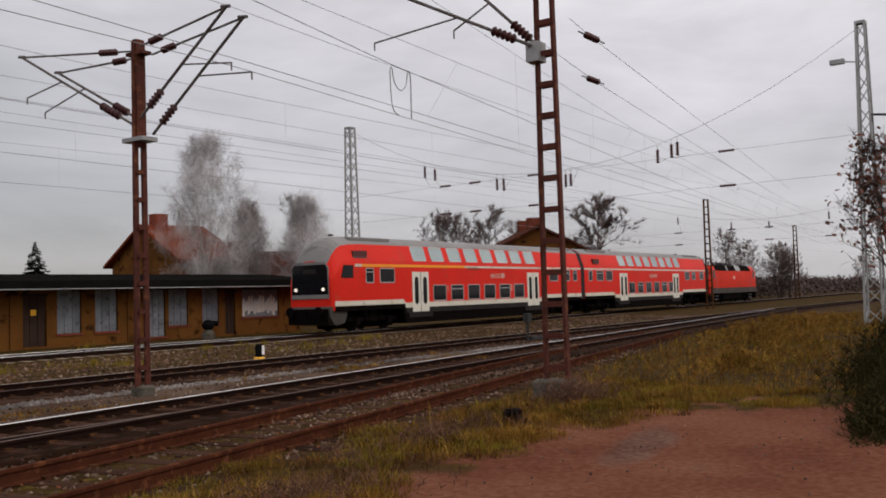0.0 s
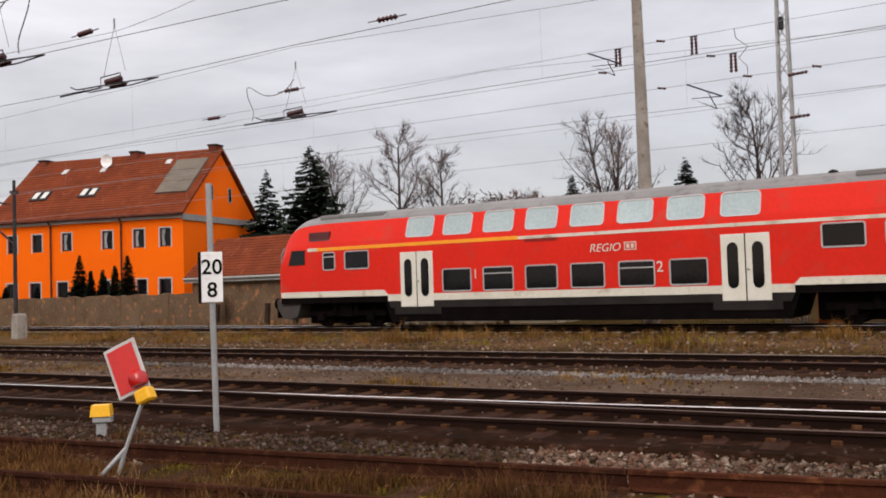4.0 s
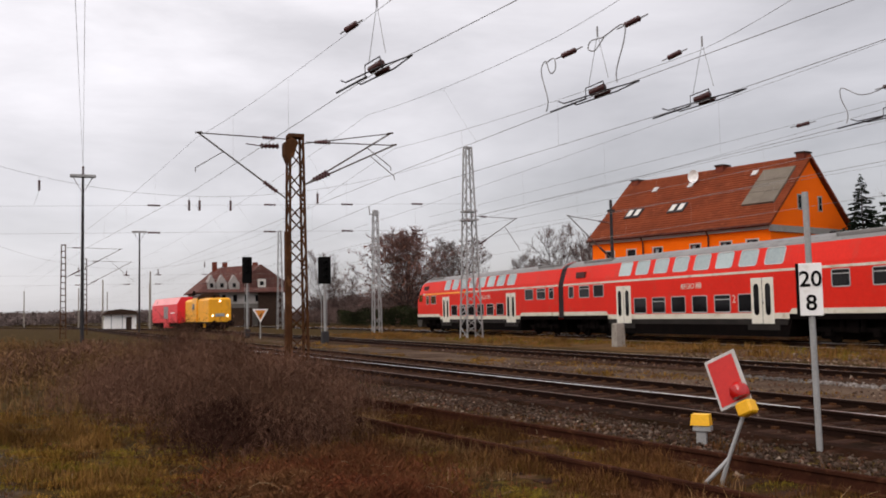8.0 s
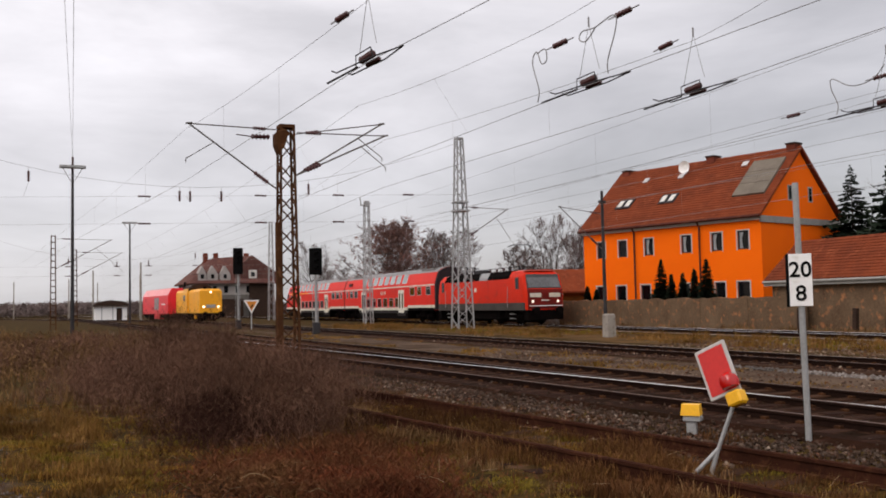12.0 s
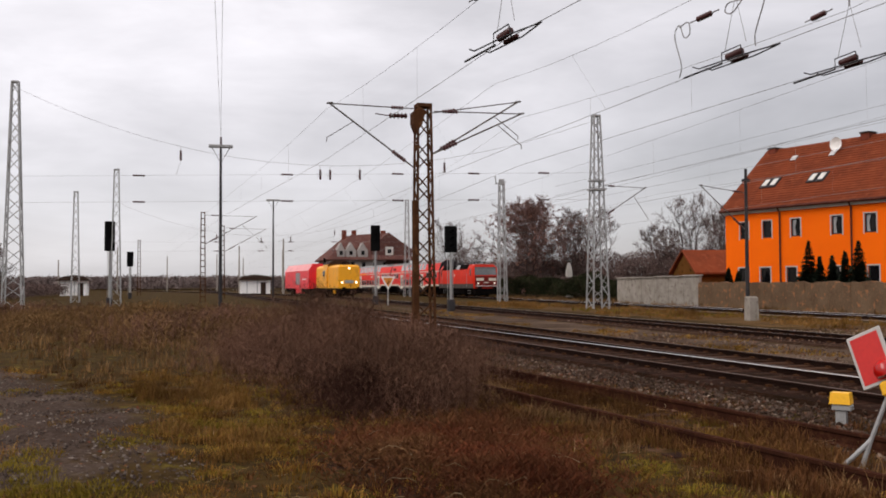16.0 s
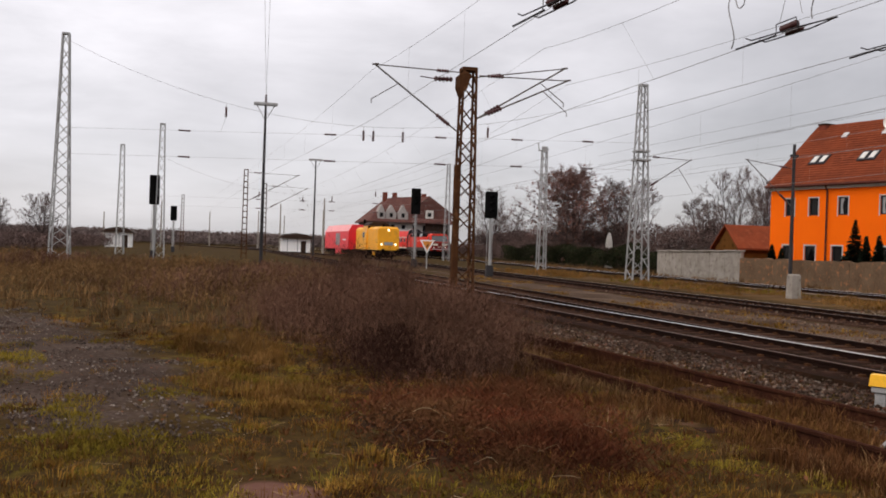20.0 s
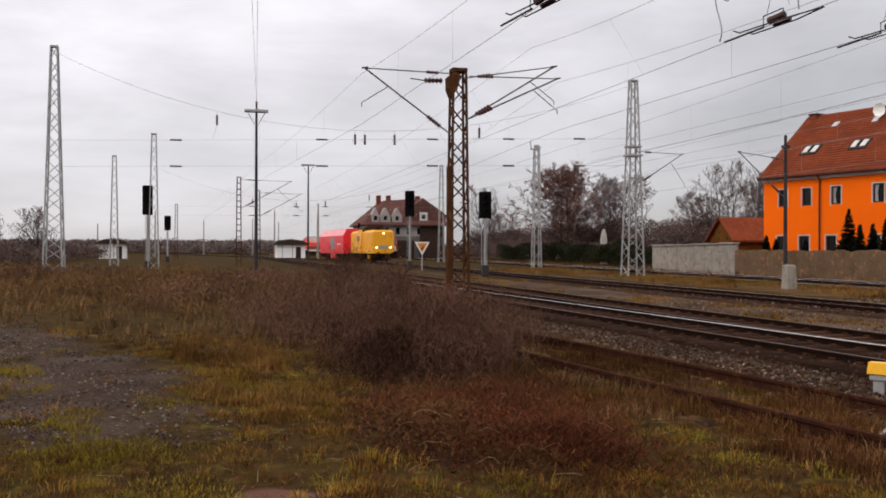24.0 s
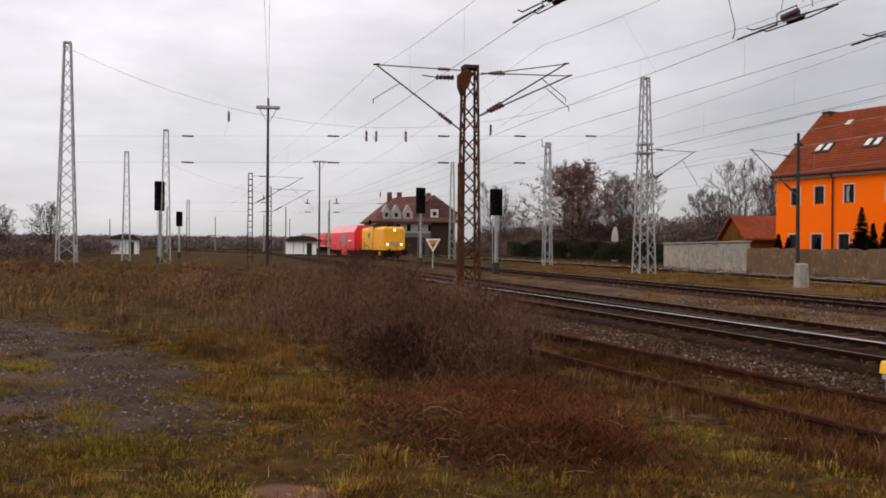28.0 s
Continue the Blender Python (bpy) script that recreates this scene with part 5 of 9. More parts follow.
def joined_tiles(name, corners, rows, cols, mat, parent, inside=None, lift=0.03, label=""):
    """The same as one joined sheet of overlapping tiles, for roofs farther off."""
    o, r, u = (Vector(c) for c in corners)
    ex, ey = (r - o) / cols, (u - o) / rows
    nz = ex.cross(ey).normalized()
    v, f = [], []
    for j in range(rows):
        for i in range(cols):
            s, t = (i + 0.5) / cols, (j + 0.5) / rows
            if inside and not inside(s, t):
                continue
            p = o + ex * i + ey * j
            h = lift + random.uniform(-0.008, 0.008)
            q = [p + nz * h, p + ex * 0.96 + nz * h, p + ex * 0.96 + ey * 1.08 + nz * 0.004, p + ey * 1.08 + nz * 0.004, p + nz * 0.0, p + ex * 0.96]
            n = len(v)
            v += [tuple(k) for k in q]
            f += [(n, n + 1, n + 2, n + 3), (n + 4, n + 5, n + 1, n)]
    ob = soup(name, v, f, mat, label, "", "stuff", parent)
    return ob


def signal_box():
    root = thing("signal_box", "cream railway signal box with brown hipped tile roof", "signal box", pose(-3.132, 35.55, 0, 0, 0, -4.95) @ pose(3.25, -35.55, 0))
    X0, X1, Y, D = -2.51, 11.70, 36.5, 9.0
    ups = [(-1.71, -0.56), (-0.13, 1.02), (1.68, 2.81), (6.55, 7.65), (8.32, 9.40), (9.82, 10.90)]
    holes = [(a, b, 4.82, 6.42) for a, b in ups] + [(c - 0.3, c + 0.3, 3.36, 3.92) for c in (2.53, 3.18, 5.75, 6.42)]
    arches = [1.45, 4.7, 8.15]
    holes += [(c - 0.9, c + 0.9, 1.5, 2.55) for c in arches] + [(3.95, 5.45, 4.75, 6.5)]
    wall_with_holes((X0, X1), 1.45, 7.0, holes, Y, 0.4, PLASTER, root, "wall", "cream plastered wall")
    part("wall", Build().box(X0, X0 + 0.4, Y + 0.4, Y + D, 1.45, 7.0), PLASTER, root)
    part("wall", Build().box(X0 + 0.4, X1 - 0.4, Y + D - 0.4, Y + D, 1.45, 7.0), PLASTER, root)
    wall_with_holes((Y + 0.4, Y + D), 1.45, 7.0, [(38.2, 39.5, 4.82, 6.42), (41.0, 42.3, 4.82, 6.42)], X1, 0.4, PLASTER, root, axis="x")
    part("plinth", Build().box(X0 - 0.08, X1 + 0.08, Y - 0.08, Y + D + 0.08, -0.1, 1.47), RED_BRICK, root, "dark red brick plinth")
    part("inner_floor", Build().box(X0 + 0.4, X1 - 0.4, Y + 0.4, Y + D - 0.4, 4.2, 4.3), BRICK_DARK, root)
    for a, b in ups:
        casement(root, a, b, 4.82, 6.42, Y, 2, glass=BOX_GLASS, deep=-0.02, w=0.085)
    for a, b in ((38.2, 39.5), (41.0, 42.3)):
        casement(root, a, b, 4.82, 6.42, X1, 2, axis="x", glass=BOX_GLASS, deep=-0.02, w=0.085)
    for c in (2.53, 3.18, 5.75, 6.42):
        casement(root, c - 0.27, c + 0.27, 3.36, 3.92, Y, 2, RED_BRICK, 1, sill=False)
    for c in arches:
        # brick-framed round window in the basement storey
        ring = Build()
        outer = [(c + 1.2 * math.cos(t), 1.85 + 1.22 * math.sin(t)) for t in (math.pi * k / 14 for k in range(15))]
        inner = [(c + 0.86 * math.cos(t), 1.85 + 0.86 * math.sin(t)) for t in (math.pi * k / 14 for k in range(15))]
        for k in range(14):
            q = [outer[k], outer[k + 1], inner[k + 1], inner[k]]
            ring.prism(q, "y", Y - 0.07, Y + 0.1)
        ring.box(c - 1.2, c - 0.86, Y - 0.07, Y + 0.1, 1.45, 1.85).box(c + 0.86, c + 1.2, Y - 0.07, Y + 0.1, 1.45, 1.85)
        arch = part("window_arch", ring, RED_BRICK, root, "dark red brick arch")
        top = [(c + 0.86 * math.cos(t), 1.85 + 0.86 * math.sin(t)) for t in (math.pi * k / 14 for k in range(15))]
        part("pane", Build().prism(top + [(c - 0.86, 1.5), (c + 0.86, 1.5)], "y", Y - 0.02, Y + 0.02), DARK_GLASS, arch)
        bars = Build()
        for k in (-0.45, 0.0, 0.45):
            bars.box(c + k - 0.04, c + k + 0.04, Y - 0.045, Y - 0.015, 1.5, 1.85 + math.sqrt(0.86 ** 2 - k * k) - 0.02)
        for z in (1.75, 2.1):
            bars.box(c - 0.8, c + 0.8, Y - 0.042, Y - 0.018, z - 0.025, z + 0.025)
        part("glazing_bars", bars, GREY_PLASTER, arch)
    # oriel with its rounded foot and rail
    foot = Build()
    ring = lambda r, z: [(4.7 + r * 1.25 * math.cos(math.pi + math.pi * k / 10), Y + 0.02 + r * 0.62 * math.sin(math.pi + math.pi * k / 10), z) for k in range(11)]
    foot.rings([ring(0.15, 4.05), ring(0.7, 4.22), ring(0.98, 4.42), ring(1.0, 4.5)])
    part("oriel_foot", foot, PLASTER, root, "rounded cream oriel foot")
    plan = [(3.78, Y), (4.06, Y - 0.55), (5.34, Y - 0.55), (5.62, Y)]
    orl = part("oriel", Build().prism(plan, "z", 4.62, 4.86), WHITE, root, "white window oriel")
    part("oriel_roof", Build().prism([(3.62, Y), (3.94, Y - 0.68), (5.46, Y - 0.68), (5.78, Y)], "z", 6.46, 6.72), WHITE, root)
    for (xa, ya), (xb, yb) in zip(plan, plan[1:]):
        n = 3 if abs(xb - xa) > 1 else 1
        d = Vector((xb - xa, yb - ya, 0))
        for k in range(n + 1):
            p = Vector((xa, ya, 0)) + d * k / n
            part("mullion", Build().box(p.x - 0.06, p.x + 0.06, p.y - 0.05, p.y + 0.07, 4.86, 6.46), WHITE, orl)
        g = Build().add([(xa, ya + 0.03, 4.86), (xb, yb + 0.03, 4.86), (xb, yb + 0.03, 6.46), (xa, ya + 0.03, 6.46)], [(0, 1, 2, 3)])
        part("pane", g, BOX_GLASS, orl)
    part("oriel_rail", Build().tube([(3.4, Y - 0.1, 5.1), (3.9, Y - 0.75, 5.1), (5.5, Y - 0.75, 5.1), (6.0, Y - 0.1, 5.1)], 0.03).tube([(3.3, Y, 4.6), (3.9, Y - 0.75, 4.62), (5.5, Y - 0.75, 4.62), (6.1, Y, 4.6)], 0.03), DARK_STEEL, root, "dark iron rail")
    part("wall_lamp", Build().tube([(2.95, Y, 5.9), (2.95, Y - 0.6, 5.9), (3.1, Y - 0.65, 5.75)], 0.03).box(2.98, 3.33, Y - 0.75, Y - 0.45, 5.55, 5.78), DARK_STEEL, root)
    # roof
    ex0, ex1, ey0, ey1, ez = -3.25, 12.43, 35.55, 46.4, 6.82
    rx0, rx1, ry, rz = -0.86, 9.94, 41.0, 10.22
    c = [(ex0, ey0, ez), (ex1, ey0, ez), (ex1, ey1, ez), (ex0, ey1, ez), (rx0, ry, rz), (rx1, ry, rz)]
    part("roof", Build().add(c, [(0, 1, 5, 4), (1, 2, 5), (2, 3, 4, 5), (3, 0, 4), (3, 2, 1, 0)]), ROOF_BROWN, root, "brown tiled hipped roof")
    part("eaves_board", Build().box(ex0 + 0.02, ex1 - 0.02, ey0 - 0.05, ey0 + 0.05, ez - 0.04, ez + 0.06), WHITE, root, "white eaves board")
    part("eaves_board", Build().box(ex1 - 0.05, ex1 + 0.05, ey0, ey1, ez - 0.04, ez + 0.06), WHITE, root)
    part("soffit", Build().box(ex0 + 0.06, ex1 - 0.06, ey0 + 0.06, ey1 - 0.06, ez - 0.035, ez - 0.004), WHITE_WALL, root, "pale boarded soffit under the eaves")
    part("gutter", Build().tube([(ex0, ey0 - 0.08, ez + 0.1), (ex1, ey0 - 0.08, ez + 0.1)], 0.06, 8), BRICK_DARK, root)
    part("downpipe", Build().tube([(ex0 + 0.3, ey0, ez), (ex0 + 0.5, ey0 + 0.3, ez - 0.55), (X0 - 0.1, Y - 0.1, ez - 0.9), (X0 - 0.1, Y - 0.1, 0.2)], 0.06, 8), DARK_STEEL, root)
    ridge = Build()
    for i in range(30):
        x = rx0 + (rx1 - rx0) * i / 30
        ridge.tube([(x, ry, rz + 0.02), (x + 0.40, ry, rz + 0.05)], [0.13, 0.15], 6)
    for (a, b) in ((c[0], c[4]), (c[1], c[5])):
        for i in range(16):
            p, q = Vector(a).lerp(Vector(b), i / 16), Vector(a).lerp(Vector(b), (i + 1.15) / 16)
            ridge.tube([p + Vector((0, 0, 0.03)), q + Vector((0, 0, 0.05))], [0.13, 0.11], 6)
    part("ridge_tiles", ridge, ROOF_BROWN, root, "clay ridge tiles")
    front = ((ex0, ey0, ez), (ex1, ey0, ez), (ex0, ry, rz))
    lo, hi = (rx0 - ex0) / (ex1 - ex0), (rx1 - ex0) / (ex1 - ex0)
    joined_tiles("roof_tiles", front, 30, 84, ROOF_BROWN, root, lambda s, t: lo * t < s < 1 - (1 - hi) * t, label="small brown clay tiles")
    joined_tiles("roof_tiles", ((ex1, ey0, ez), (ex1, ey1, ez), (rx1 + 0.001, ey0, rz)), 30, 54, ROOF_BROWN, root, lambda s, t: 0.5 * t < s < 1 - 0.5 * t, label="small brown clay tiles")
    slope = (rz - ez) / (ry - ey0)
    for dx in (1.22, 8.02):
        # eyebrow dormer: a dark opening under a swelling of the tiles
        zb = 8.05
        y = ey0 + (zb - ez) / slope - 0.12
        swell = lambda w, h, z: [(dx + w * (j / 8 - 1), z + h * (0.5 + 0.5 * math.cos(math.pi * (j / 8 - 1)))) for j in range(17)]
        rings = [[(x, y + d, z) for x, z in swell(w, h, zb + (d - 0.12) * slope + 0.06)] for d, w, h in ((-0.12, 1.15, 0.50), (0.3, 1.15, 0.40), (0.8, 1.1, 0.20), (1.3, 1.0, 0.02))]
        hood = Build()
        for a, b2 in zip(rings, rings[1:]):
            n = len(hood.v)
            hood.v += a + b2
            hood.f += [(n + j, n + j + 1, n + 17 + j + 1, n + 17 + j) for j in range(16)]
        dm = part("eyebrow_dormer", hood, ROOF_BROWN, root, "curved eyebrow dormer", smooth=True)
        part("dormer_opening", Build().prism([(x, z - 0.03) for x, z in swell(0.80, 0.30, zb + 0.02)], "y", y + 0.02, y + 0.08), SIGN_BLACK, dm, "dark dormer opening")
        part("dormer_sill", Build().prism([(dx - 0.7, zb - 0.02), (dx - 0.4, zb + 0.07), (dx + 0.4, zb + 0.07), (dx + 0.7, zb - 0.02)], "y", y - 0.06, y + 0.02), CONCRETE, dm, "pale dormer sill")
    part("aerial", Build().tube([(4.37, ry, rz), (4.37, ry, rz + 2.15)], [0.035, 0.02], 6), DARK_STEEL, root)
    return root


signal_box()


def orange_house():
    root = thing("house", "bright orange rendered house with red tiled gable roof", "house", pose(-43.994, 40.5, 0, 0, 0, 15.07) @ pose(41.4, -38.0, 0))
    X0, X1, Y0, Y1, ez, rz = -56.05, -41.55, 38.3, 47.7, 6.62, 11.2
    ups = [(-54.75, -54.0), (-52.80, -52.05), (-50.5, -49.75), (-47.45, -46.66), (-45.13, -44.33), (-43.22, -42.42)]
    lows = [(-54.9, -54.05), (-53.05, -52.2), (-50.9, -50.1), (-47.6, -46.9), (-44.95, -44.2), (-43.33, -42.45)]
    holes = [(a, b, 4.72, 5.88) for a, b in ups] + [(a, b, 1.25, 2.72) for a, b in lows]
    wall_with_holes((X0, X1), -0.2, ez, holes, Y0, 0.35, ORANGE, root, "wall", "bright orange rendered wall")
    wall_with_holes((Y0 + 0.35, Y1), -0.2, ez, [], X1, 0.35, ORANGE, root, axis="x")
    part("wall", Build().box(X0, X0 + 0.35, Y0 + 0.35, Y1, -0.2, ez), ORANGE, root)
    part("wall", Build().box(X0 + 0.35, X1 - 0.35, Y1 - 0.35, Y1, -0.2, ez), ORANGE, root)
    for x in (X0 + 0.35, X1):
        part("gable", Build().prism([(Y0, ez), (Y1, ez), ((Y0 + Y1) / 2, rz - 0.15)], "x", x - 0.35, x), ORANGE, root, "orange gable wall")
    for a, b in ups:
        casement(root, a, b, 4.72, 5.88, Y0, 1, frame_mat=DARK_STEEL, glass=DARK_GLASS, sill=False)
        part("window_surround", Build().box(a - 0.07, a - 0.001, Y0 - 0.03, Y0 + 0.1, 4.66, 5.95).box(b + 0.001, b + 0.07, Y0 - 0.03, Y0 + 0.1, 4.66, 5.95).box(a, b, Y0 - 0.03, Y0 + 0.1, 5.881, 5.95), BOARD_RIM, root)
    for a, b in ups[2:]:
        part("curtain", Build().prism([(a + 0.09, 4.8), (a + 0.33, 4.8), (a + 0.24, 5.3), (a + 0.36, 5.8), (a + 0.09, 5.8)], "y", Y0 + 0.108, Y0 + 0.116), CURTAIN, root, "pale gathered curtain")
    for a, b in lows:
        casement(root, a, b, 1.25, 2.72, Y0, 1, frame_mat=DARK_STEEL, glass=DARK_GLASS, sill=False)
        part("window_surround", Build().box(a - 0.07, a - 0.001, Y0 - 0.03, Y0 + 0.1, 1.25, 2.8).box(b + 0.001, b + 0.07, Y0 - 0.03, Y0 + 0.1, 1.25, 2.8).box(a, b, Y0 - 0.03, Y0 + 0.1, 2.721, 2.8), BOARD_RIM, root)
    for a, b in ((41.45, 41.95), (43.85, 44.35)):
        part("gable_window", Build().box(X1 - 0.05, X1 + 0.03, a, b, 7.8, 8.8), GUTTER, root)
        part("pane", Build().box(X1 + 0.02, X1 + 0.035, a + 0.08, b - 0.08, 7.87, 8.73), DARK_GLASS, root)
    part("cornice", Build().box(X0 - 0.1, X1 + 0.08, Y0 - 0.14, Y0 - 0.001, ez - 0.16, ez + 0.02), WHITE_WALL, root, "white eaves cornice")
    part("gable_band", Build().box(X1 + 0.001, X1 + 0.09, Y0 - 0.14, Y1 + 0.1, ez - 0.30, ez + 0.10), GUTTER, root, "pale grey gable band")
    ym = (Y0 + Y1) / 2
    ey0, ey1 = Y0 - 0.35, Y1 + 0.35
    sl = (rz - ez) / (ym - ey0)
    roof = Build().prism([(ey0, ez), (ym, rz), (ey1, ez), (ey1, ez + 0.16), (ym, rz + 0.18), (ey0, ez + 0.16)], "x", X0 - 0.2, X1 + 0.22)
    part("roof", roof, ROOF_ORANGE, root, "red-orange tiled roof")
    joined_tiles("roof_tiles", ((X0 - 0.2, ey0, ez + 0.17), (X1 + 0.22, ey0, ez + 0.17), (X0 - 0.2, ym, rz + 0.19)), 26, 90, ROOF_ORANGE, root, label="red-orange clay tiles")
    def slope_at(x, z, w, h, lift, mat, name, label=""):
        n = Vector((0, -sl, 1)).normalized()
        u = Vector((0, 1, sl)).normalized()
        y = ey0 + (z - ez - 0.17) / sl
        o = Vector((x, y, z))
        p = [o, o + Vector((w, 0, 0)), o + Vector((w, 0, 0)) + u * h, o + u * h]
        return part(name, Build().rings([[q - n * 0.02 for q in p], [q + n * lift for q in p]]), mat, root, label)
    for x, z in ((-54.05, 8.22), (-53.35, 8.22), (-50.25, 8.25), (-49.55, 8.25)):
        slope_at(x, z, 0.62, 1.0, 0.10, DARK_STEEL, "skylight", "dark roof window")
        slope_at(x + 0.13, z + 0.12, 0.36, 0.66, 0.125, LAMP_GLASS, "skylight_pane")
    for x, z in ((-53.2, 10.2), (-50.05, 10.15), (-45.1, 10.4)):
        slope_at(x, z, 0.42, 0.5, 0.09, ALU, "roof_hatch")
    for j in range(3):
        for i in range(2):
            slope_at(-44.22 + i * 1.155, 8.15 + j * 0.82, 1.145, 1.19, 0.14, PANEL, "solar_panel", "dull grey solar panel")
    for x, w, h in ((-55.5, 0.62, 0.2), (-48.0, 0.6, 0.32), (-41.9, 0.6, 0.34)):
        ch = part("chimney", Build().box(x - w / 2, x + w / 2, ym - 0.4, ym + 0.4, rz - 0.6, rz + h), RED_BRICK, root, "dark red brick chimney")
        part("chimney_cap", Build().box(x - w / 2 - 0.06, x + w / 2 + 0.06, ym - 0.46, ym + 0.46, rz + h, rz + h + 0.1), BRICK_DARK, ch)
    dish = Build().lathe((-49.6, 41.85, 10.95), [(0.05, 0.13), (0.28, 0.07), (0.44, -0.04), (0.46, -0.06), (0.43, -0.02), (0.27, 0.10)], 18, "y")
    part("satellite_dish", dish, WHITE, root, "white satellite dish", smooth=True)
    for x in (-51.3, -45.96):
        part("downpipe", Build().tube([(x, Y0 - 0.35, ez + 0.05), (x, Y0 - 0.12, ez - 0.3), (x, Y0 - 0.12, 0.3)], 0.06, 8), RUST, root, "dark red downpipe")
    part("gutter", Build().tube([(X0 - 0.2, ey0 - 0.07, ez + 0.08), (X1 + 0.2, ey0 - 0.07, ez + 0.08)], 0.08, 8), RUST, root)
    return root


orange_house()


def gable_shed(name, label, x0, x1, y0, y1, ez, rz, wall_mat, roof_mat, along="x", over=0.3):
    root = thing(name, label, "shed")
    part("wall", Build().box(x0, x1, y0, y0 + 0.25, -0.1, ez).box(x0, x1, y1 - 0.25, y1, -0.1, ez).box(x0, x0 + 0.25, y0 + 0.25, y1 - 0.25, -0.1, ez).box(x1 - 0.25, x1, y0 + 0.25, y1 - 0.25, -0.1, ez), wall_mat, root)
    if along == "x":
        ym = (y0 + y1) / 2
        for x in (x0, x1 - 0.25):
            part("gable", Build().prism([(y0, ez), (y1, ez), (ym, rz - 0.1)], "x", x, x + 0.25), wall_mat, root)
        part("roof", Build().prism([(y0 - over, ez - 0.1), (ym, rz), (y1 + over, ez - 0.1), (y1 + over, ez + 0.05), (ym, rz + 0.15), (y0 - over, ez + 0.05)], "x", x0 - over, x1 + over), roof_mat, root)
        joined_tiles("roof_tiles", ((x0 - over, y0 - over, ez + 0.06), (x1 + over, y0 - over, ez + 0.06), (x0 - over, ym, rz + 0.16)), 14, max(8, int((x1 - x0) * 3)), roof_mat, root)
    else:
        xm = (x0 + x1) / 2
        for y in (y0, y1 - 0.25):
            part("gable", Build().prism([(x0, ez), (x1, ez), (xm, rz - 0.1)], "y", y, y + 0.25), wall_mat, root)
        part("roof", Build().prism([(x0 - over, ez - 0.1), (xm, rz), (x1 + over, ez - 0.1), (x1 + over, ez + 0.05), (xm, rz + 0.15), (x0 - over, ez + 0.05)], "y", y0 - over, y1 + over), roof_mat, root)
    return root


# low tiled outbuilding beside the house, with its gutter
barn = gable_shed("outbuilding", "low brick outbuilding with orange tiled roof", -38.2, -27.0, 35.8, 40.2, 2.55, 4.55, ROUGH_WALL, ROOF_ORANGE)
part("gutter", Build().tube([(-38.5, 35.45, 2.5), (-26.7, 35.45, 2.5)], 0.07, 8).box(-38.5, -26.7, 35.5, 35.7, 2.3, 2.46), GUTTER, barn, "dull grey gutter board")
gable_shed("garage", "small ochre garage with orange tiled roof", -70.9, -67.2, 40.0, 46.0, 2.5, 4.3, OLD_BRICK, ROOF_ORANGE, "y")
gable_shed("brick_cottage", "distant brick cottage with red roof behind trees", -36, -22, 72, 80, 4.2, 8.0, OLD_BRICK, ROOF_ORANGE)

# boundary wall in weathered panels
wall_root = thing("boundary_wall", "crumbling plastered garden wall beside the track", "wall", None, "", "structure")
for i in range(6):
    a = -58.7 + i * 3.9
    top = [(a + 3.88 - k * 0.32, 1.74 + 0.10 * noise.noise((a - k * 0.32, 0.0, 3.0)) + random.uniform(-0.03, 0.03)) for k in range(13)]
    part("wall_section", Build().prism([(a, -0.1), (a + 3.9, -0.1)] + top, "y", 35.0, 35.28), ROUGH_WALL, wall_root)
for i in range(6):
    a = -71.6 + i * 2.15
    part("wall_panel", Build().box(a, a + 2.1, 35.1, 35.35, -0.1, 2.06 + 0.025 * i, 0.03), CONCRETE, wall_root, "pale concrete wall panel")
    part("wall_coping", Build().box(a, a + 2.14, 35.0, 35.45, 2.06 + 0.025 * i, 2.16 + 0.025 * i + random.uniform(-0.02, 0.03), 0.02), CONCRETE, wall_root)
for x in (-31.8, -30.0, -27.2, -35.2):
    part("leaning_post", Build().bar((x, 34.6, -0.1), (x + random.uniform(-0.15, 0.25), 34.6, 1.15), 0.2), BRICK_DARK, thing("old_post", "dark leaning wooden post by the wall", "post", None, "old posts by the wall"))


def plaster_hut():
    root = thing("flat_roof_hut", "small cream flat-roofed hut with dark door", "hut")
    part("wall", Build().box(-27.0, -16.85, 36.0, 40.5, -0.1, 2.95), HUT_WALL, root, "cream plastered wall")
    part("roof", Build().box(-27.2, -16.6, 35.75, 40.8, 2.95, 3.12, 0.02), CONCRETE, root, "flat concrete roof")
    part("door", Build().box(-17.95, -17.35, 35.96, 36.05, 0.3, 2.12), BRICK_DARK, root, "dark narrow door")
    part("wall_pipe", Build().tube([(-17.1, 35.93, 0.2), (-17.1, 35.93, 2.9)], 0.04), GALV, root)
    part("wall_lamp", Build().box(-18.3, -18.2, 35.9, 36.0, 2.35, 2.6), DARK_STEEL, root)
    return root


plaster_hut()
for x in (-26.3, -24.1, -18.45):
    part("stop_post", Build().box(x - 0.1, x + 0.1, 34.4, 34.6, -0.1, 1.1), BRICK_DARK, thing("old_post", "dark wooden post before the hut", "post", None, "old posts by the wall"))


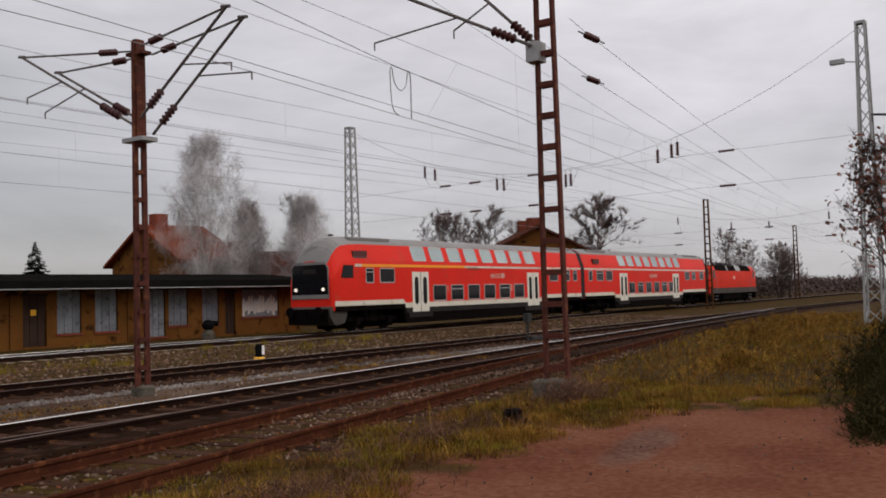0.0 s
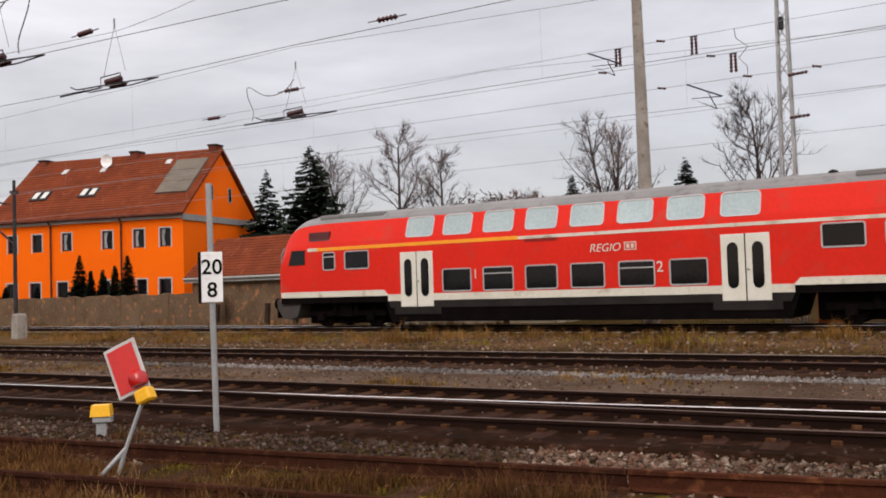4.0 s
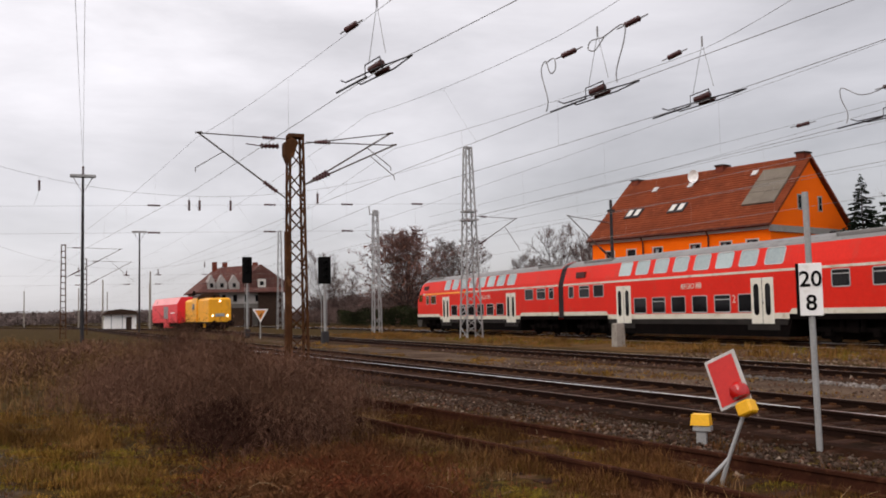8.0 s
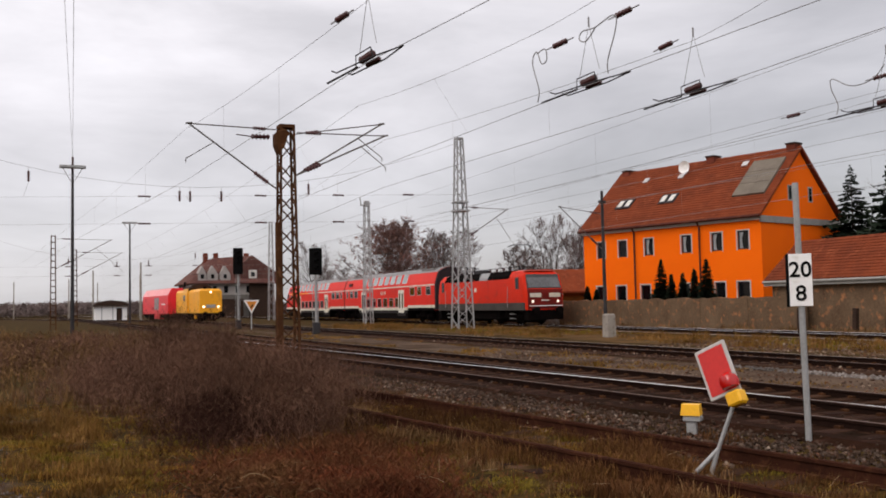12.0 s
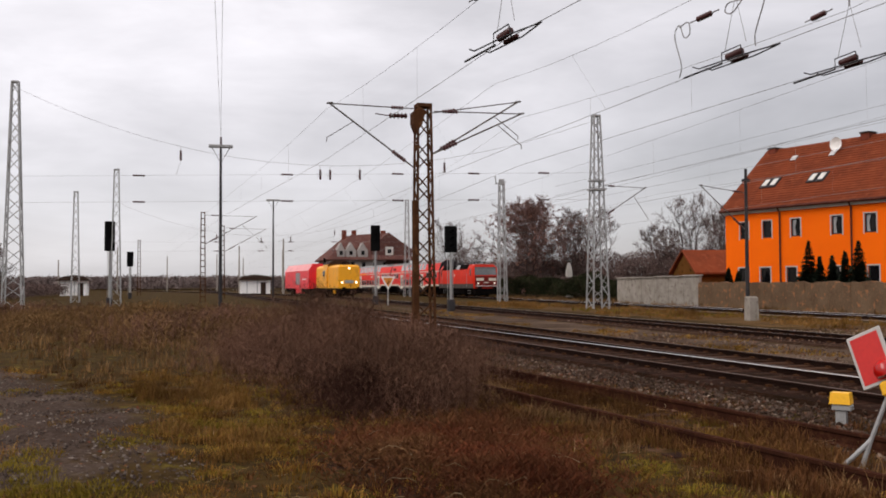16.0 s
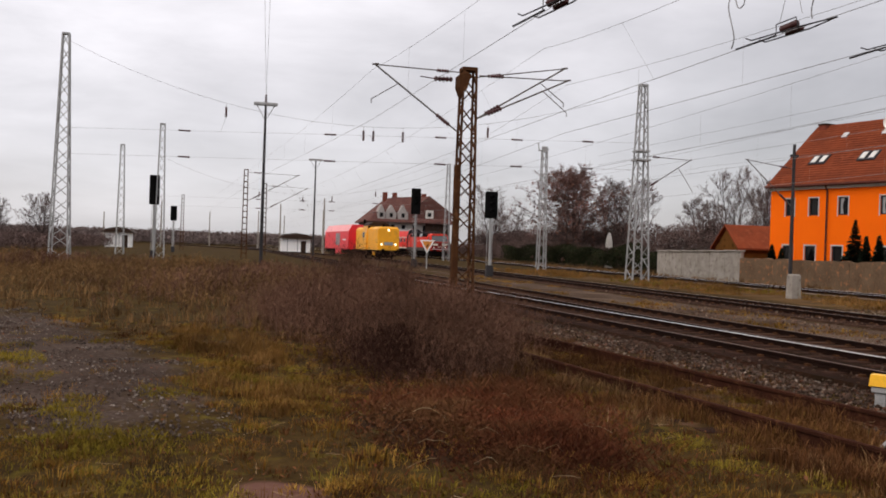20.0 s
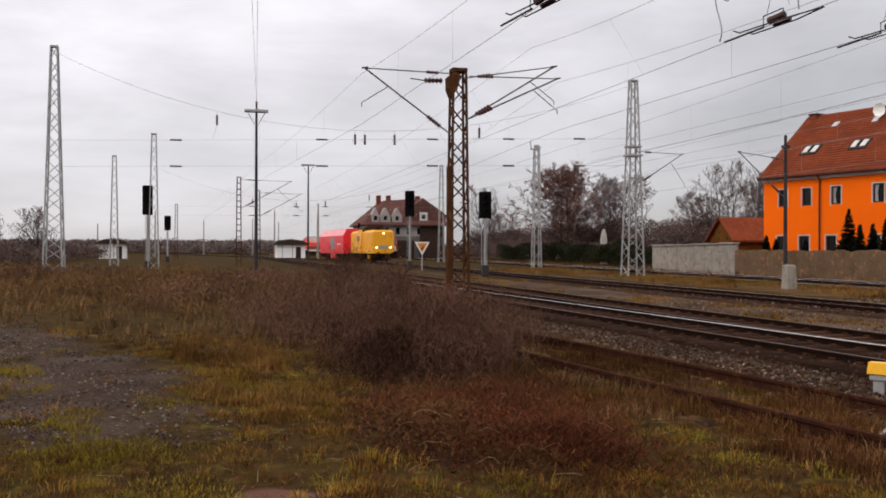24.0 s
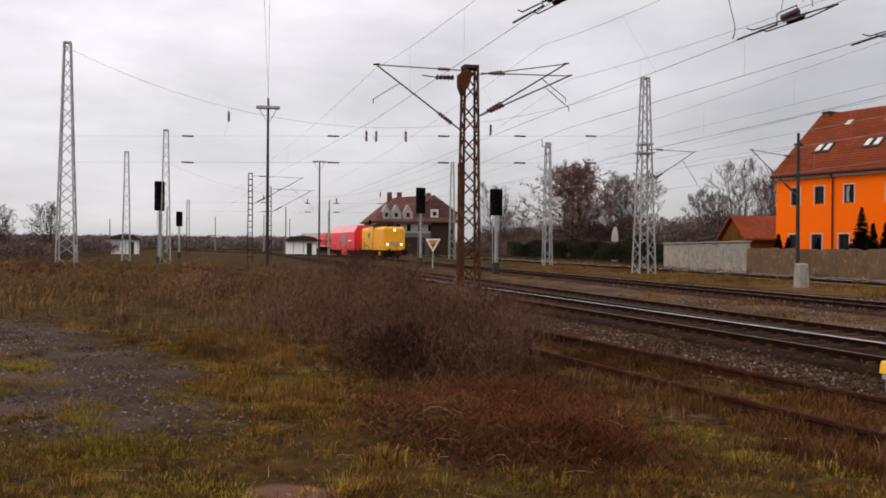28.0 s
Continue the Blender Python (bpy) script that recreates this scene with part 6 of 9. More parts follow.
def long_shed():
    root = thing("goods_shed", "long low yellow-brick shed with boarded openings", "shed")
    X0, X1, Y = 20.6, 39.0, 38.0
    holes = [(22.2 + 0.0, 23.3, 0.1, 2.25), (23.8, 25.0, 0.6, 2.55), (25.7, 26.9, 0.6, 2.55), (28.6, 29.6, 0.2, 2.5), (29.8, 31.0, 0.7, 2.5), (31.9, 33.0, 0.7, 2.5), (33.4, 34.1, 0.1, 2.3), (34.6, 37.3, 0.95, 2.4)]
    wall_with_holes((X0, X1), -0.1, 2.75, holes, Y, 0.35, OLD_BRICK, root, "wall", "sooty yellow brick wall")
    part("back_wall", Build().box(X0, X1, Y + 5.6, Y + 5.9, -0.1, 2.7).box(X0, X0 + 0.3, Y + 0.35, Y + 5.6, -0.1, 2.7).box(X1 - 0.3, X1, Y + 0.35, Y + 5.6, -0.1, 2.7), OLD_BRICK, root)
    part("roof", Build().prism([(Y - 1.15, 2.56), (Y - 1.15, 2.92), (Y + 3, 3.35), (Y + 6.4, 3.0), (Y + 6.4, 2.75)], "x", X0 - 0.4, X1 + 0.4), TAR, root, "black tar-paper roof with deep eaves")
    part("drip_edge", Build().box(X0 - 0.4, X1 + 0.4, Y - 1.17, Y - 1.15, 2.54, 2.58), GALV, root, "thin pale drip edge")
    for i, h in enumerate(holes):
        dark = i in (0, 6)
        n = 3
        for k in range(n):
            a, b = h[0] + (h[1] - h[0]) * k / n, h[0] + (h[1] - h[0]) * (k + 1) / n
            part("board", Build().box(a + 0.012, b - 0.012, Y + 0.10, Y + 0.16, h[2], h[3], 0.008), BRICK_DARK if dark else SHUTTER, root, "dark door board" if dark else "pale blue-grey board")
        part("lintel", Build().box(h[0] - 0.08, h[1] + 0.08, Y - 0.02, Y + 0.2, h[3] + 0.002, h[3] + 0.14), BRICK_DARK, root)
        if not dark:
            part("sill", Build().box(h[0] - 0.08, h[1] + 0.08, Y - 0.06, Y + 0.2, h[2] - 0.1, h[2] - 0.002), RED_BRICK, root)
    smear = Build()
    for k in range(13):
        a, top, low = 34.66 + 0.2 * k, 1.75 + 0.4 * abs(math.sin(2.3 * k + 0.6)), 1.0 + 0.25 * abs(math.sin(1.7 * k))
        smear.prism([(a, low), (a + 0.19, low + 0.08 * math.sin(k)), (a + 0.21, top - 0.1), (a + 0.12, top), (a + 0.02, top - 0.22)], "y", Y + 0.08 - 0.004 * (k % 2), Y + 0.098)
    part("paint_smear", smear, WHITE_WALL, root, "smeared white paint patch")
    part("warning_sign", Build().box(22.6, 22.85, Y + 0.06, Y + 0.095, 1.45, 1.7), YELLOW_LAMP, root)
    for x in (21.6, 27.4):
        part("pillar", Build().box(x, x + 0.32, Y - 0.06, Y + 0.05, 0, 2.7), OLD_BRICK, root)
    return root


long_shed()
part("box", Build().box(-6.1, -4.7, 33.7, 34.4, -0.05, 1.12, 0.03).box(-6.16, -4.64, 33.64, 34.46, 1.12, 1.18, 0.02), RUST_BOX, thing("cable_box", "rusty orange-brown steel cable box beside the track", "box"))
part("cabinet", Build().box(15.15, 16.0, 33.8, 34.3, 0, 2.15, 0.03), CABINET, thing("relay_cabinet", "tall dark grey lineside relay cabinet", "cabinet"))


def far_house(name, label, m, L, W, ez, rz, roof_mat, wall_mat, chimneys=2, hip=0.0):
    root = thing(name, label, "house", m)
    part("wall", Build().box(-L / 2, L / 2, -W / 2, W / 2, 0, ez), wall_mat, root)
    if hip:
        a, b = L / 2 + 0.5, W / 2 + 0.5
        c = [(-a, -b, ez - 0.2), (a, -b, ez - 0.2), (a, b, ez - 0.2), (-a, b, ez - 0.2), (-hip / 2, 0, rz), (hip / 2, 0, rz)]
        part("roof", Build().add(c, [(0, 1, 5, 4), (1, 2, 5), (2, 3, 4, 5), (3, 0, 4), (3, 2, 1, 0)]), roof_mat, root, "hipped tile roof")
        for k in range(chimneys):
            x = -hip / 2 + k * hip / max(1, chimneys - 1)
            part("chimney", Build().box(x - 0.4, x + 0.4, -0.4, 0.4, rz - 0.6, rz + 0.6), BRICK_DARK, root)
        return root
    for x in (-L / 2, L / 2 - 0.3):
        part("gable", Build().prism([(-W / 2, ez), (W / 2, ez), (0, rz - 0.1)], "x", x, x + 0.3), wall_mat, root)
    part("roof", Build().prism([(-W / 2 - 0.5, ez - 0.3), (0, rz), (W / 2 + 0.5, ez - 0.3), (W / 2 + 0.5, ez - 0.1), (0, rz + 0.2), (-W / 2 - 0.5, ez - 0.1)], "x", -L / 2 - 0.5, L / 2 + 0.5), roof_mat, root)
    joined_tiles("roof_tiles", ((-L / 2 - 0.5, -W / 2 - 0.5, ez - 0.09), (L / 2 + 0.5, -W / 2 - 0.5, ez - 0.09), (-L / 2 - 0.5, 0, rz + 0.21)), 20, 40, roof_mat, root)
    for k in range(chimneys):
        x = -L / 4 + k * L / 2
        part("chimney", Build().box(x - 0.5, x + 0.5, -0.5, 0.5, rz - 0.8, rz + 1.0), RED_BRICK, root)
    n = int(L / 3)
    for k in range(n):
        x = -L / 2 + (k + 0.5) * L / n
        for z in ([1.0, 4.0] if ez > 5.5 else [1.0]):
            casement(root, x - 0.55, x + 0.55, z, z + 1.4, -W / 2 - 0.17, 2)
    return root


far_house("cottage", "brown timbered cottage with red gable roof behind the shed", pose(45.0, 56.9, 0, 0, 0, -8), 4.4, 10.0, 4.9, 7.4, ROOF_ORANGE, OLD_BRICK, 1)
far_house("cottage", "low red-roofed house behind birch trees", pose(53.5, 56, 0, 0, 0, -20), 10, 8, 3.2, 5.6, ROOF_BROWN, OLD_BRICK, 1)
far_house("station_house", "ochre house with dark gable roof behind the train", pose(74.4, 43.4, 0, 0, 0, 44), 7.0, 8.4, 5.5, 7.5, ROOF_BROWN, OLD_BRICK, 2)


def villa():
    root = thing("station_villa", "large villa with steep brown roof and pale dormers", "house", pose(-186, 40.5, 0))
    part("wall", Build().box(-8, 8, -13.2, 2.4, 0, 6.6), VILLA_WALL, root, "sooty grey plastered walls")
    roof = Build().rings([[(9.0, -13.9, 6.3), (9.0, 3.2, 6.3), (-9.0, 3.2, 6.3), (-9.0, -13.9, 6.3)], [(9.0, -13.9, 6.5), (9.0, 3.2, 6.5), (-9.0, 3.2, 6.5), (-9.0, -13.9, 6.5)], [(4.2, -8.6, 11.3), (4.2, -1.9, 11.8), (-4.2, -1.9, 11.8), (-4.2, -8.6, 11.3)]])
    part("roof", roof, VILLA_ROOF, root, "steep brown hipped roof")
    part("gable", Build().prism([(-5.4, 6.5), (2.6, 6.5), (2.9, 8.4), (-1.8, 11.7), (-5.0, 9.0)], "x", 3.0, 8.3), VILLA_ROOF, root, "dark tile-hung gable")
    part("upper_wall", Build().box(8.0, 8.06, -9.6, -1.6, 4.2, 6.3), VILLA_PALE, root, "pale grey upper storey")
    for y, w in ((-11.2, 0.75), (-9.3, 1.0), (-7.0, 1.0)):
        part("dormer", Build().prism([(y - w, 6.9), (y + w, 6.9), (y + w, 8.1), (y, 9.7), (y - w, 8.1)], "x", 5.4, 8.6), VILLA_PALE, root, "pale pointed dormer")
        part("dormer_window", Build().box(8.6, 8.64, y - 0.3, y + 0.3, 7.3, 8.1), DARK_GLASS, root)
    part("bay_window", Build().box(8.3, 8.4, -2.5, -0.95, 7.3, 8.9), WHITE_WALL, root)
    part("pane", Build().box(8.4, 8.43, -2.1, -1.35, 7.65, 8.45), DARK_GLASS, root)
    for k in range(4):
        y = -9.2 + k * 2.1
        part("window", Build().box(8.06, 8.12, y, y + 0.7, 4.6, 5.9), DARK_GLASS, root)
    for y in (-9.2, -7.2, -1.2):
        part("chimney", Build().box(-0.6, 0.6, y - 0.4, y + 0.4, 10.6, 12.5), RED_BRICK, root)
    # dark brown panel over the right part of the wall
    part("ivy_wall", Build().box(8.06, 8.2, -2.4, 2.4, 0, 6.3), BRICK_DARK, root, "dark brown right part of the wall")
    part("veranda", Build().box(8.1, 10.5, -12, -4, 0, 3.4), BRICK_DARK, root, "dark open veranda")
    return root


villa()


def platform_hut(m, w, label):
    root = thing("platform_hut", label, "hut", m, "white huts in the yard")
    part("wall", Build().box(-2.0, 2.0, -w / 2, w / 2, 0, 2.6), WHITE, root, "white hut wall")
    part("roof", Build().prism([(-w / 2 - 0.7, 2.5), (w / 2 + 0.7, 2.5), (w / 2 - 0.5, 3.2), (0, 3.45), (-w / 2 + 0.5, 3.2)], "x", -2.6, 2.6), BRICK_DARK, root, "dark pitched roof")
    part("door", Build().box(2.0, 2.04, w / 6, w / 6 + 0.9, 0, 2.1), BRICK_DARK, root)
    for k in (-0.3, 0.05):
        part("wall_post", Build().box(2.0, 2.05, w * k - 0.06, w * k + 0.06, 0, 2.5), GALV, root)


platform_hut(pose(-168, 12.4, 0), 5.0, "small white yard hut with dark roof")
platform_hut(pose(-170, -17.6, 0), 4.2, "small white hut with dark roof far down the yard")
part("post", Build().rings([[(-107 + sx * w, 46.0 + sy * w, z) for sx, sy in ((-1, -1), (1, -1), (1, 1), (-1, 1))] for w, z in ((0.34, 0), (0.32, 3.0), (0.28, 3.5), (0.12, 4.25))]), WHITE_WALL, thing("garden_pillar", "white tapered garden pillar behind the hedge", "pillar"))

# ---- masts, wires, signals, signs ----
def insulator(b, a, c, r=0.075, n=5):
    """A string of sheds between two points."""
    a, c = Vector(a), Vector(c)
    pts, rr = [a], [0.03]
    for i in range(n):
        for k, w in ((0.1, 0.5), (0.5, 1.0), (0.9, 0.55)):
            pts.append(a.lerp(c, (i + k) / n))
            rr.append(r * w)
    pts.append(c)
    rr.append(0.03)
    return b.tube(pts, rr, 8)


def cantilever(root, x, y0, tip_y, z_root, z_tip, z_top, contact, share=0.72):
    """A bracket reaching across the track: strut, top tie and steady arm, with brown insulators."""
    a, t = Vector((x, y0, z_root)), Vector((x, tip_y, z_tip))
    i0, i1 = a.lerp(t, 0.10), a.lerp(t, 0.26)
    arm = part("cantilever", Build().tube([i1, t], 0.029, 8).tube([a, i0], 0.029, 8).tube([t - Vector((0, 0.10, 0)), t + Vector((0, 0.12, 0.03))], 0.034, 6), ARM, root, "tubular bracket arm", smooth=True)
    part("insulator", insulator(Build(), i0, i1, 0.09), INSULATOR, arm, "brown ribbed insulator", smooth=True)
    top = Vector((x, y0, z_top))
    k0, k1 = top.lerp(t, 0.12), top.lerp(t, 0.27)
    part("top_tie", Build().tube([top, k0], 0.02).tube([k1, t], 0.022, 6), ARM, arm)
    part("insulator", insulator(Build(), k0, k1, 0.075), INSULATOR, arm, "brown ribbed insulator", smooth=True)
    m = a.lerp(t, share)
    e = Vector((x, contact[0], contact[1] + 0.15))
    part("steady_arm", Build().tube([m, e], 0.016, 6).tube([e, e - Vector((0, 0, 0.14))], 0.015, 6), ARM, arm)
    return arm


def ladder_mast(root, m_x, y, h, w0, w1, mat, rung=0.5, face="y", leg=0.10):
    """Two channel legs with flat battens between them."""
    def leg_pts(s):
        return [((m_x + s * w0 / 2, y, 0.0), (m_x + s * w1 / 2, y, h)) if face == "y" else ((m_x, y + s * w0 / 2, 0.0), (m_x, y + s * w1 / 2, h))][0]
    for s in (-1, 1):
        a, b = leg_pts(s)
        part("leg", Build().bar(a, b, leg, leg * 1.8), mat, root, "steel channel leg")
    z = 0.5
    while z < h - 0.1:
        w = w0 + (w1 - w0) * z / h
        for d in (-0.07, 0.07):
            if face == "y":
                b = Build().box(m_x - w / 2, m_x + w / 2, y + d - 0.008, y + d + 0.008, z, z + 0.09)
            else:
                b = Build().box(m_x + d - 0.008, m_x + d + 0.008, y - w / 2, y + w / 2, z, z + 0.09)
            part("batten", b, mat, root)
        z += rung


def lattice_mast(root, x, y, h, w0, w1, mat, panels=14, leg=0.07, brace=0.035, cap=True):
    """Four legs tapering upwards with zigzag bracing on every face."""
    def corner(k, z):
        w = w0 + (w1 - w0) * z / h
        sx, sy = ((-1, -1), (1, -1), (1, 1), (-1, 1))[k % 4]
        return (x + sx * w / 2, y + sy * w / 2, z)
    for k in range(4):
        part("leg", Build().bar(corner(k, 0), corner(k, h), leg), mat, root, "lattice leg")
    for k in range(4):
        b = Build()
        for i in range(panels):
            z0, z1 = h * i / panels, h * (i + 1) / panels
            a, c = (k, k + 1) if i % 2 else (k + 1, k)
            b.bar(corner(a, z0), corner(c, z1), brace)
        part("bracing", b, mat, root, "zigzag lattice bracing")["kind"] = "stuff"
    if cap:
        part("mast_cap", Build().box(x - w1 / 2 - 0.04, x + w1 / 2 + 0.04, y - w1 / 2 - 0.04, y + w1 / 2 + 0.04, h, h + 0.12), mat, root)


def foot(root, x, y, w, h=0.35):
    part("footing", Build().box(x - w / 2, x + w / 2, y - w / 2, y + w / 2, -0.2, h, 0.04), FOOTING, root, "mossy concrete footing")


# rusty channel mast between the tracks, brackets on both sides
mast = thing("catenary_mast", "rusty red channel-steel overhead line mast with brackets", "mast", None, "overhead line masts")
ladder_mast(mast, 11.67, 15.65, 7.0, 0.23, 0.18, RUST, 0.55, "y", 0.06)
part("mast_head", Build().box(11.575, 11.765, 15.58, 15.72, 5.0, 7.05), RUST, mast, "plated rusty mast head")
part("bracket_plate", Build().box(11.5, 11.88, 15.35, 15.98, 5.0, 5.08), GALV, mast)
foot(mast, 11.68, 15.65, 0.36, 0.2)
part("bracket_plate", Build().box(11.56, 11.80, 15.4, 15.9, 6.74, 6.80), RUST, mast)
for dx, y0, zr, ty, zt, top, end, share in ((-0.15, 15.66, 5.34, 19.6, 7.36, 6.80, (19.4, 6.27), 0.61), (0.15, 15.95, 5.55, 18.67, 6.91, 6.77, (19.2, 5.96), 0.64), (-0.15, 15.4, 5.44, 12.9, 7.12, 6.85, (12.78, 5.93), 0.5), (0.15, 15.42, 5.15, 12.78, 6.97, 6.75, (12.58, 5.78), 0.52)):
    cantilever(mast, 11.68 + dx, y0, ty, zr, zt, top, end, share)

# tall batten mast close to the siding
mast = thing("catenary_mast", "tall dark red batten mast on concrete footing", "mast", None, "overhead line masts")
ladder_mast(mast, 13.72, 7.57, 9.2, 0.40, 0.26, RUST, 0.52, "x", 0.055)
foot(mast, 13.68, 7.6, 0.56, 0.36)
part("bracket_plate", Build().box(13.56, 13.82, 7.62, 7.86, 5.62, 5.95), GALV, mast)
for dx, ty, zt, end, share in ((-0.18, 10.6, 7.38, (11.06, 6.37), 0.5), (0.2, 9.9, 8.04, (9.52, 6.39), 0.47)):
    cantilever(mast, 13.68 + dx, 7.72, ty, 5.87, zt, 8.9, end, share)

# brown lattice mast with brackets to both sides and a tensioning wheel
mast = thing("catenary_mast", "rusty brown lattice mast with brackets and tensioning gear", "mast", None, "overhead line masts")
lattice_mast(mast, -32.3, 8.3, 8.05, 0.66, 0.46, BROWN_STEEL, 14, 0.075, 0.045)
part("wheel_box", Build().prism([(7.9, 7.45), (8.02, 7.15), (8.2, 7.4), (8.34, 7.9), (8.1, 8.03), (7.9, 7.86)], "x", -32.6, -32.0), BROWN_STEEL, mast, "tensioning wheel housing")
part("counterweight", Build().box(-32.0, -31.78, 7.80, 8.02, 0.4, 4.7, 0.03), BROWN_STEEL, mast, "rusty stacked counterweight")
foot(mast, -32.3, 8.3, 1.0, 0.1)
cantilever(mast, -32.3, 7.95, 4.95, 5.9, 8.05, 8.0, (4.85, 6.7))
for dx, zt, c in ((-0.15, 8.45, 7.2), (0.2, 7.95, 6.8)):
    cantilever(mast, -32.3 + dx, 8.65, 11.95, 6.4, zt, 7.9, (11.95, c - 0.15))
part("side_insulator", insulator(Build(), (-32.5, 7.1, 7.75), (-32.4, 7.75, 7.75), 0.11).tube([(-32.5, 6.6, 7.8), (-32.5, 7.1, 7.75)], 0.02), INSULATOR, mast, smooth=True)

# grey lattice masts
def grey_mast(x, y, h, w0=1.0, w1=0.34, label="grey galvanised lattice mast", panels=14, leg=0.085):
    r = thing("lattice_mast", label, "mast", None, "overhead line masts")
    lattice_mast(r, x, y, h, w0, w1, GALV, panels, leg, leg * 0.5)
    return r


m4 = grey_mast(-58.0, 27.0, 13.0, 1.15, 0.42, "tall grey lattice mast beside the main track", 16)
part("collar", Build().box(-58.5, -57.5, 26.5, 27.5, 8.0, 8.12).box(-58.45, -57.55, 26.55, 27.45, 8.6, 8.7), GALV, m4)
cantilever(m4, -57.6, 27.3, 30.4, 6.2, 8.2, 8.3, (30.6, 6.0))
grey_mast(-69.0, -11.0, 15.6, 1.25, 0.42, "tall grey lattice mast in the rough grass", 18, 0.1)
grey_mast(46.8, 40.7, 13.0, 0.8, 0.45, "grey lattice mast behind the shed", 18)
mr = grey_mast(44.6, 8.6, 13.3, 0.75, 0.36, "grey lattice mast at the edge of the yard", 18)
for q, lab in (((44.35, 6.55), ""), ((45.1, 5.25), "")):
    part("counterweight", Build().box(q[0] - 0.28, q[0] + 0.28, q[1] - 0.28, q[1] + 0.28, 2.9, 5.3, 0.03), BROWN_STEEL, mr, "rusty stacked counterweight")
    part("weight_rope", Build().tube([(q[0], q[1], 5.3), (q[0], q[1], 8.9)], 0.02).tube([(q[0], q[1], 8.9), (44.6, 8.4, 9.2)], 0.05).tube([(q[0], q[1], 0.0), (q[0], q[1], 2.9)], 0.03), DARK_STEEL, mr)
part("arm_box", Build().tube([(44.6, 8.7, 11.6), (44.3, 9.5, 11.7)], 0.03).box(44.2, 44.5, 9.3, 9.9, 11.6, 11.8), GALV, mr)
for x, y, h in ((-99.4, -10.2, 11.0), (-79.5, -5.1, 11.0), (-123.0, 29.3, 13.0)):
    grey_mast(x, y, h, 0.8, 0.35, "slender grey lattice mast", 14, 0.07)
for x, y, h in ((-96.2, 2.0, 9.0), (74.8, 26.8, 9.0), (117.3, 31.1, 9.0), (-158.6, -6.7, 9.0), (-118.0, 4.8, 9.0)):
    r = thing("catenary_mast", "distant rusty batten mast", "mast", None, "overhead line masts")
    ladder_mast(r, x, y, h, 0.5, 0.35, BROWN_STEEL, 0.6, "x", 0.1)
    if h == 9.0 and x < -90 and y > 0:
        cantilever(r, x, y + 0.2, y + 5.2, 5.8, 8.6, 8.7, (y + 5.4, 6.2))
for x, y, h in ((-181.0, 10.4, 9.0), (-247.8, -3.7, 9.0), (-210.3, -25.0, 7.0), (-200, 20.5, 9.0), (-230, 8.0, 9.0), (-150, 15.5, 9.0), (-260, 16, 9.0), (-190, -12, 9.0)):
    part("pole", Build().tube([(x, y, 0), (x, y, h)], [0.16, 0.11], 8), CONCRETE, thing("line_pole", "distant slim overhead line pole", "mast", None, "distant line poles"))
r = thing("catenary_mast", "grey mast with bracket on its top", "mast", None, "overhead line masts")
lattice_mast(r, -79.5, 27.7, 10.6, 0.7, 0.4, GALV, 12, 0.08, 0.04)
part("top_bracket", Build().tube([(-79.5, 27.1, 10.7), (-79.5, 28.1, 10.9)], 0.06).tube([(-79.5, 27.2, 10.7), (-79.5, 27.1, 11.4)], 0.05).box(-79.7, -79.3, 27.5, 27.9, 10.6, 11.1), GALV, r)

# floodlight tower and concrete pole behind the train
r = thing("floodlight_tower", "white lattice floodlight tower with cross arm", "mast")
lattice_mast(r, -6.95, 34.4, 11.9, 0.55, 0.32, GALV, 18, 0.07, 0.035)
part("cross_arm", Build().box(-7.9, -6.0, 34.3, 34.5, 11.95, 12.07), GALV, r)
part("floodlight", Build().box(-7.03, -6.87, 34.1, 34.3, 10.35, 10.8, 0.03), DARK_STEEL, r)
for z in (8.7, 7.2):
    part("insulator_arm", insulator(Build(), (-6.8, 34.2, z), (-6.1, 34.0, z), 0.07), INSULATOR, r, smooth=True)
part("pole", Build().tube([(-11.85, 33.5, 0), (-11.95, 33.5, 14.0)], [0.29, 0.17], 14), CONCRETE, thing("concrete_pole", "tapered concrete line pole behind the train", "pole"), smooth=True)

# yard lamps
for x, y, h in ((-77.6, 3.0, 12.9), (-129.4, 12.0, 13.2)):
    r = thing("yard_lamp", "dark slender yard lamp with flat cross head", "street lamp", None, "yard lamps")
    part("post", Build().tube([(x, y, 0), (x, y, h)], [0.15, 0.09], 8), DARK_STEEL, r)
    part("lamp_head", Build().box(x - 0.25, x + 0.25, y - 0.95, y + 0.95, h - 0.05, h + 0.18, 0.03), GALV, r, "flat grey lamp head")
    part("lamp_stay", Build().tube([(x, y - 0.7, h - 0.05), (x, y, h - 1.3), (x, y + 0.7, h - 0.05)], 0.03), DARK_STEEL, r)

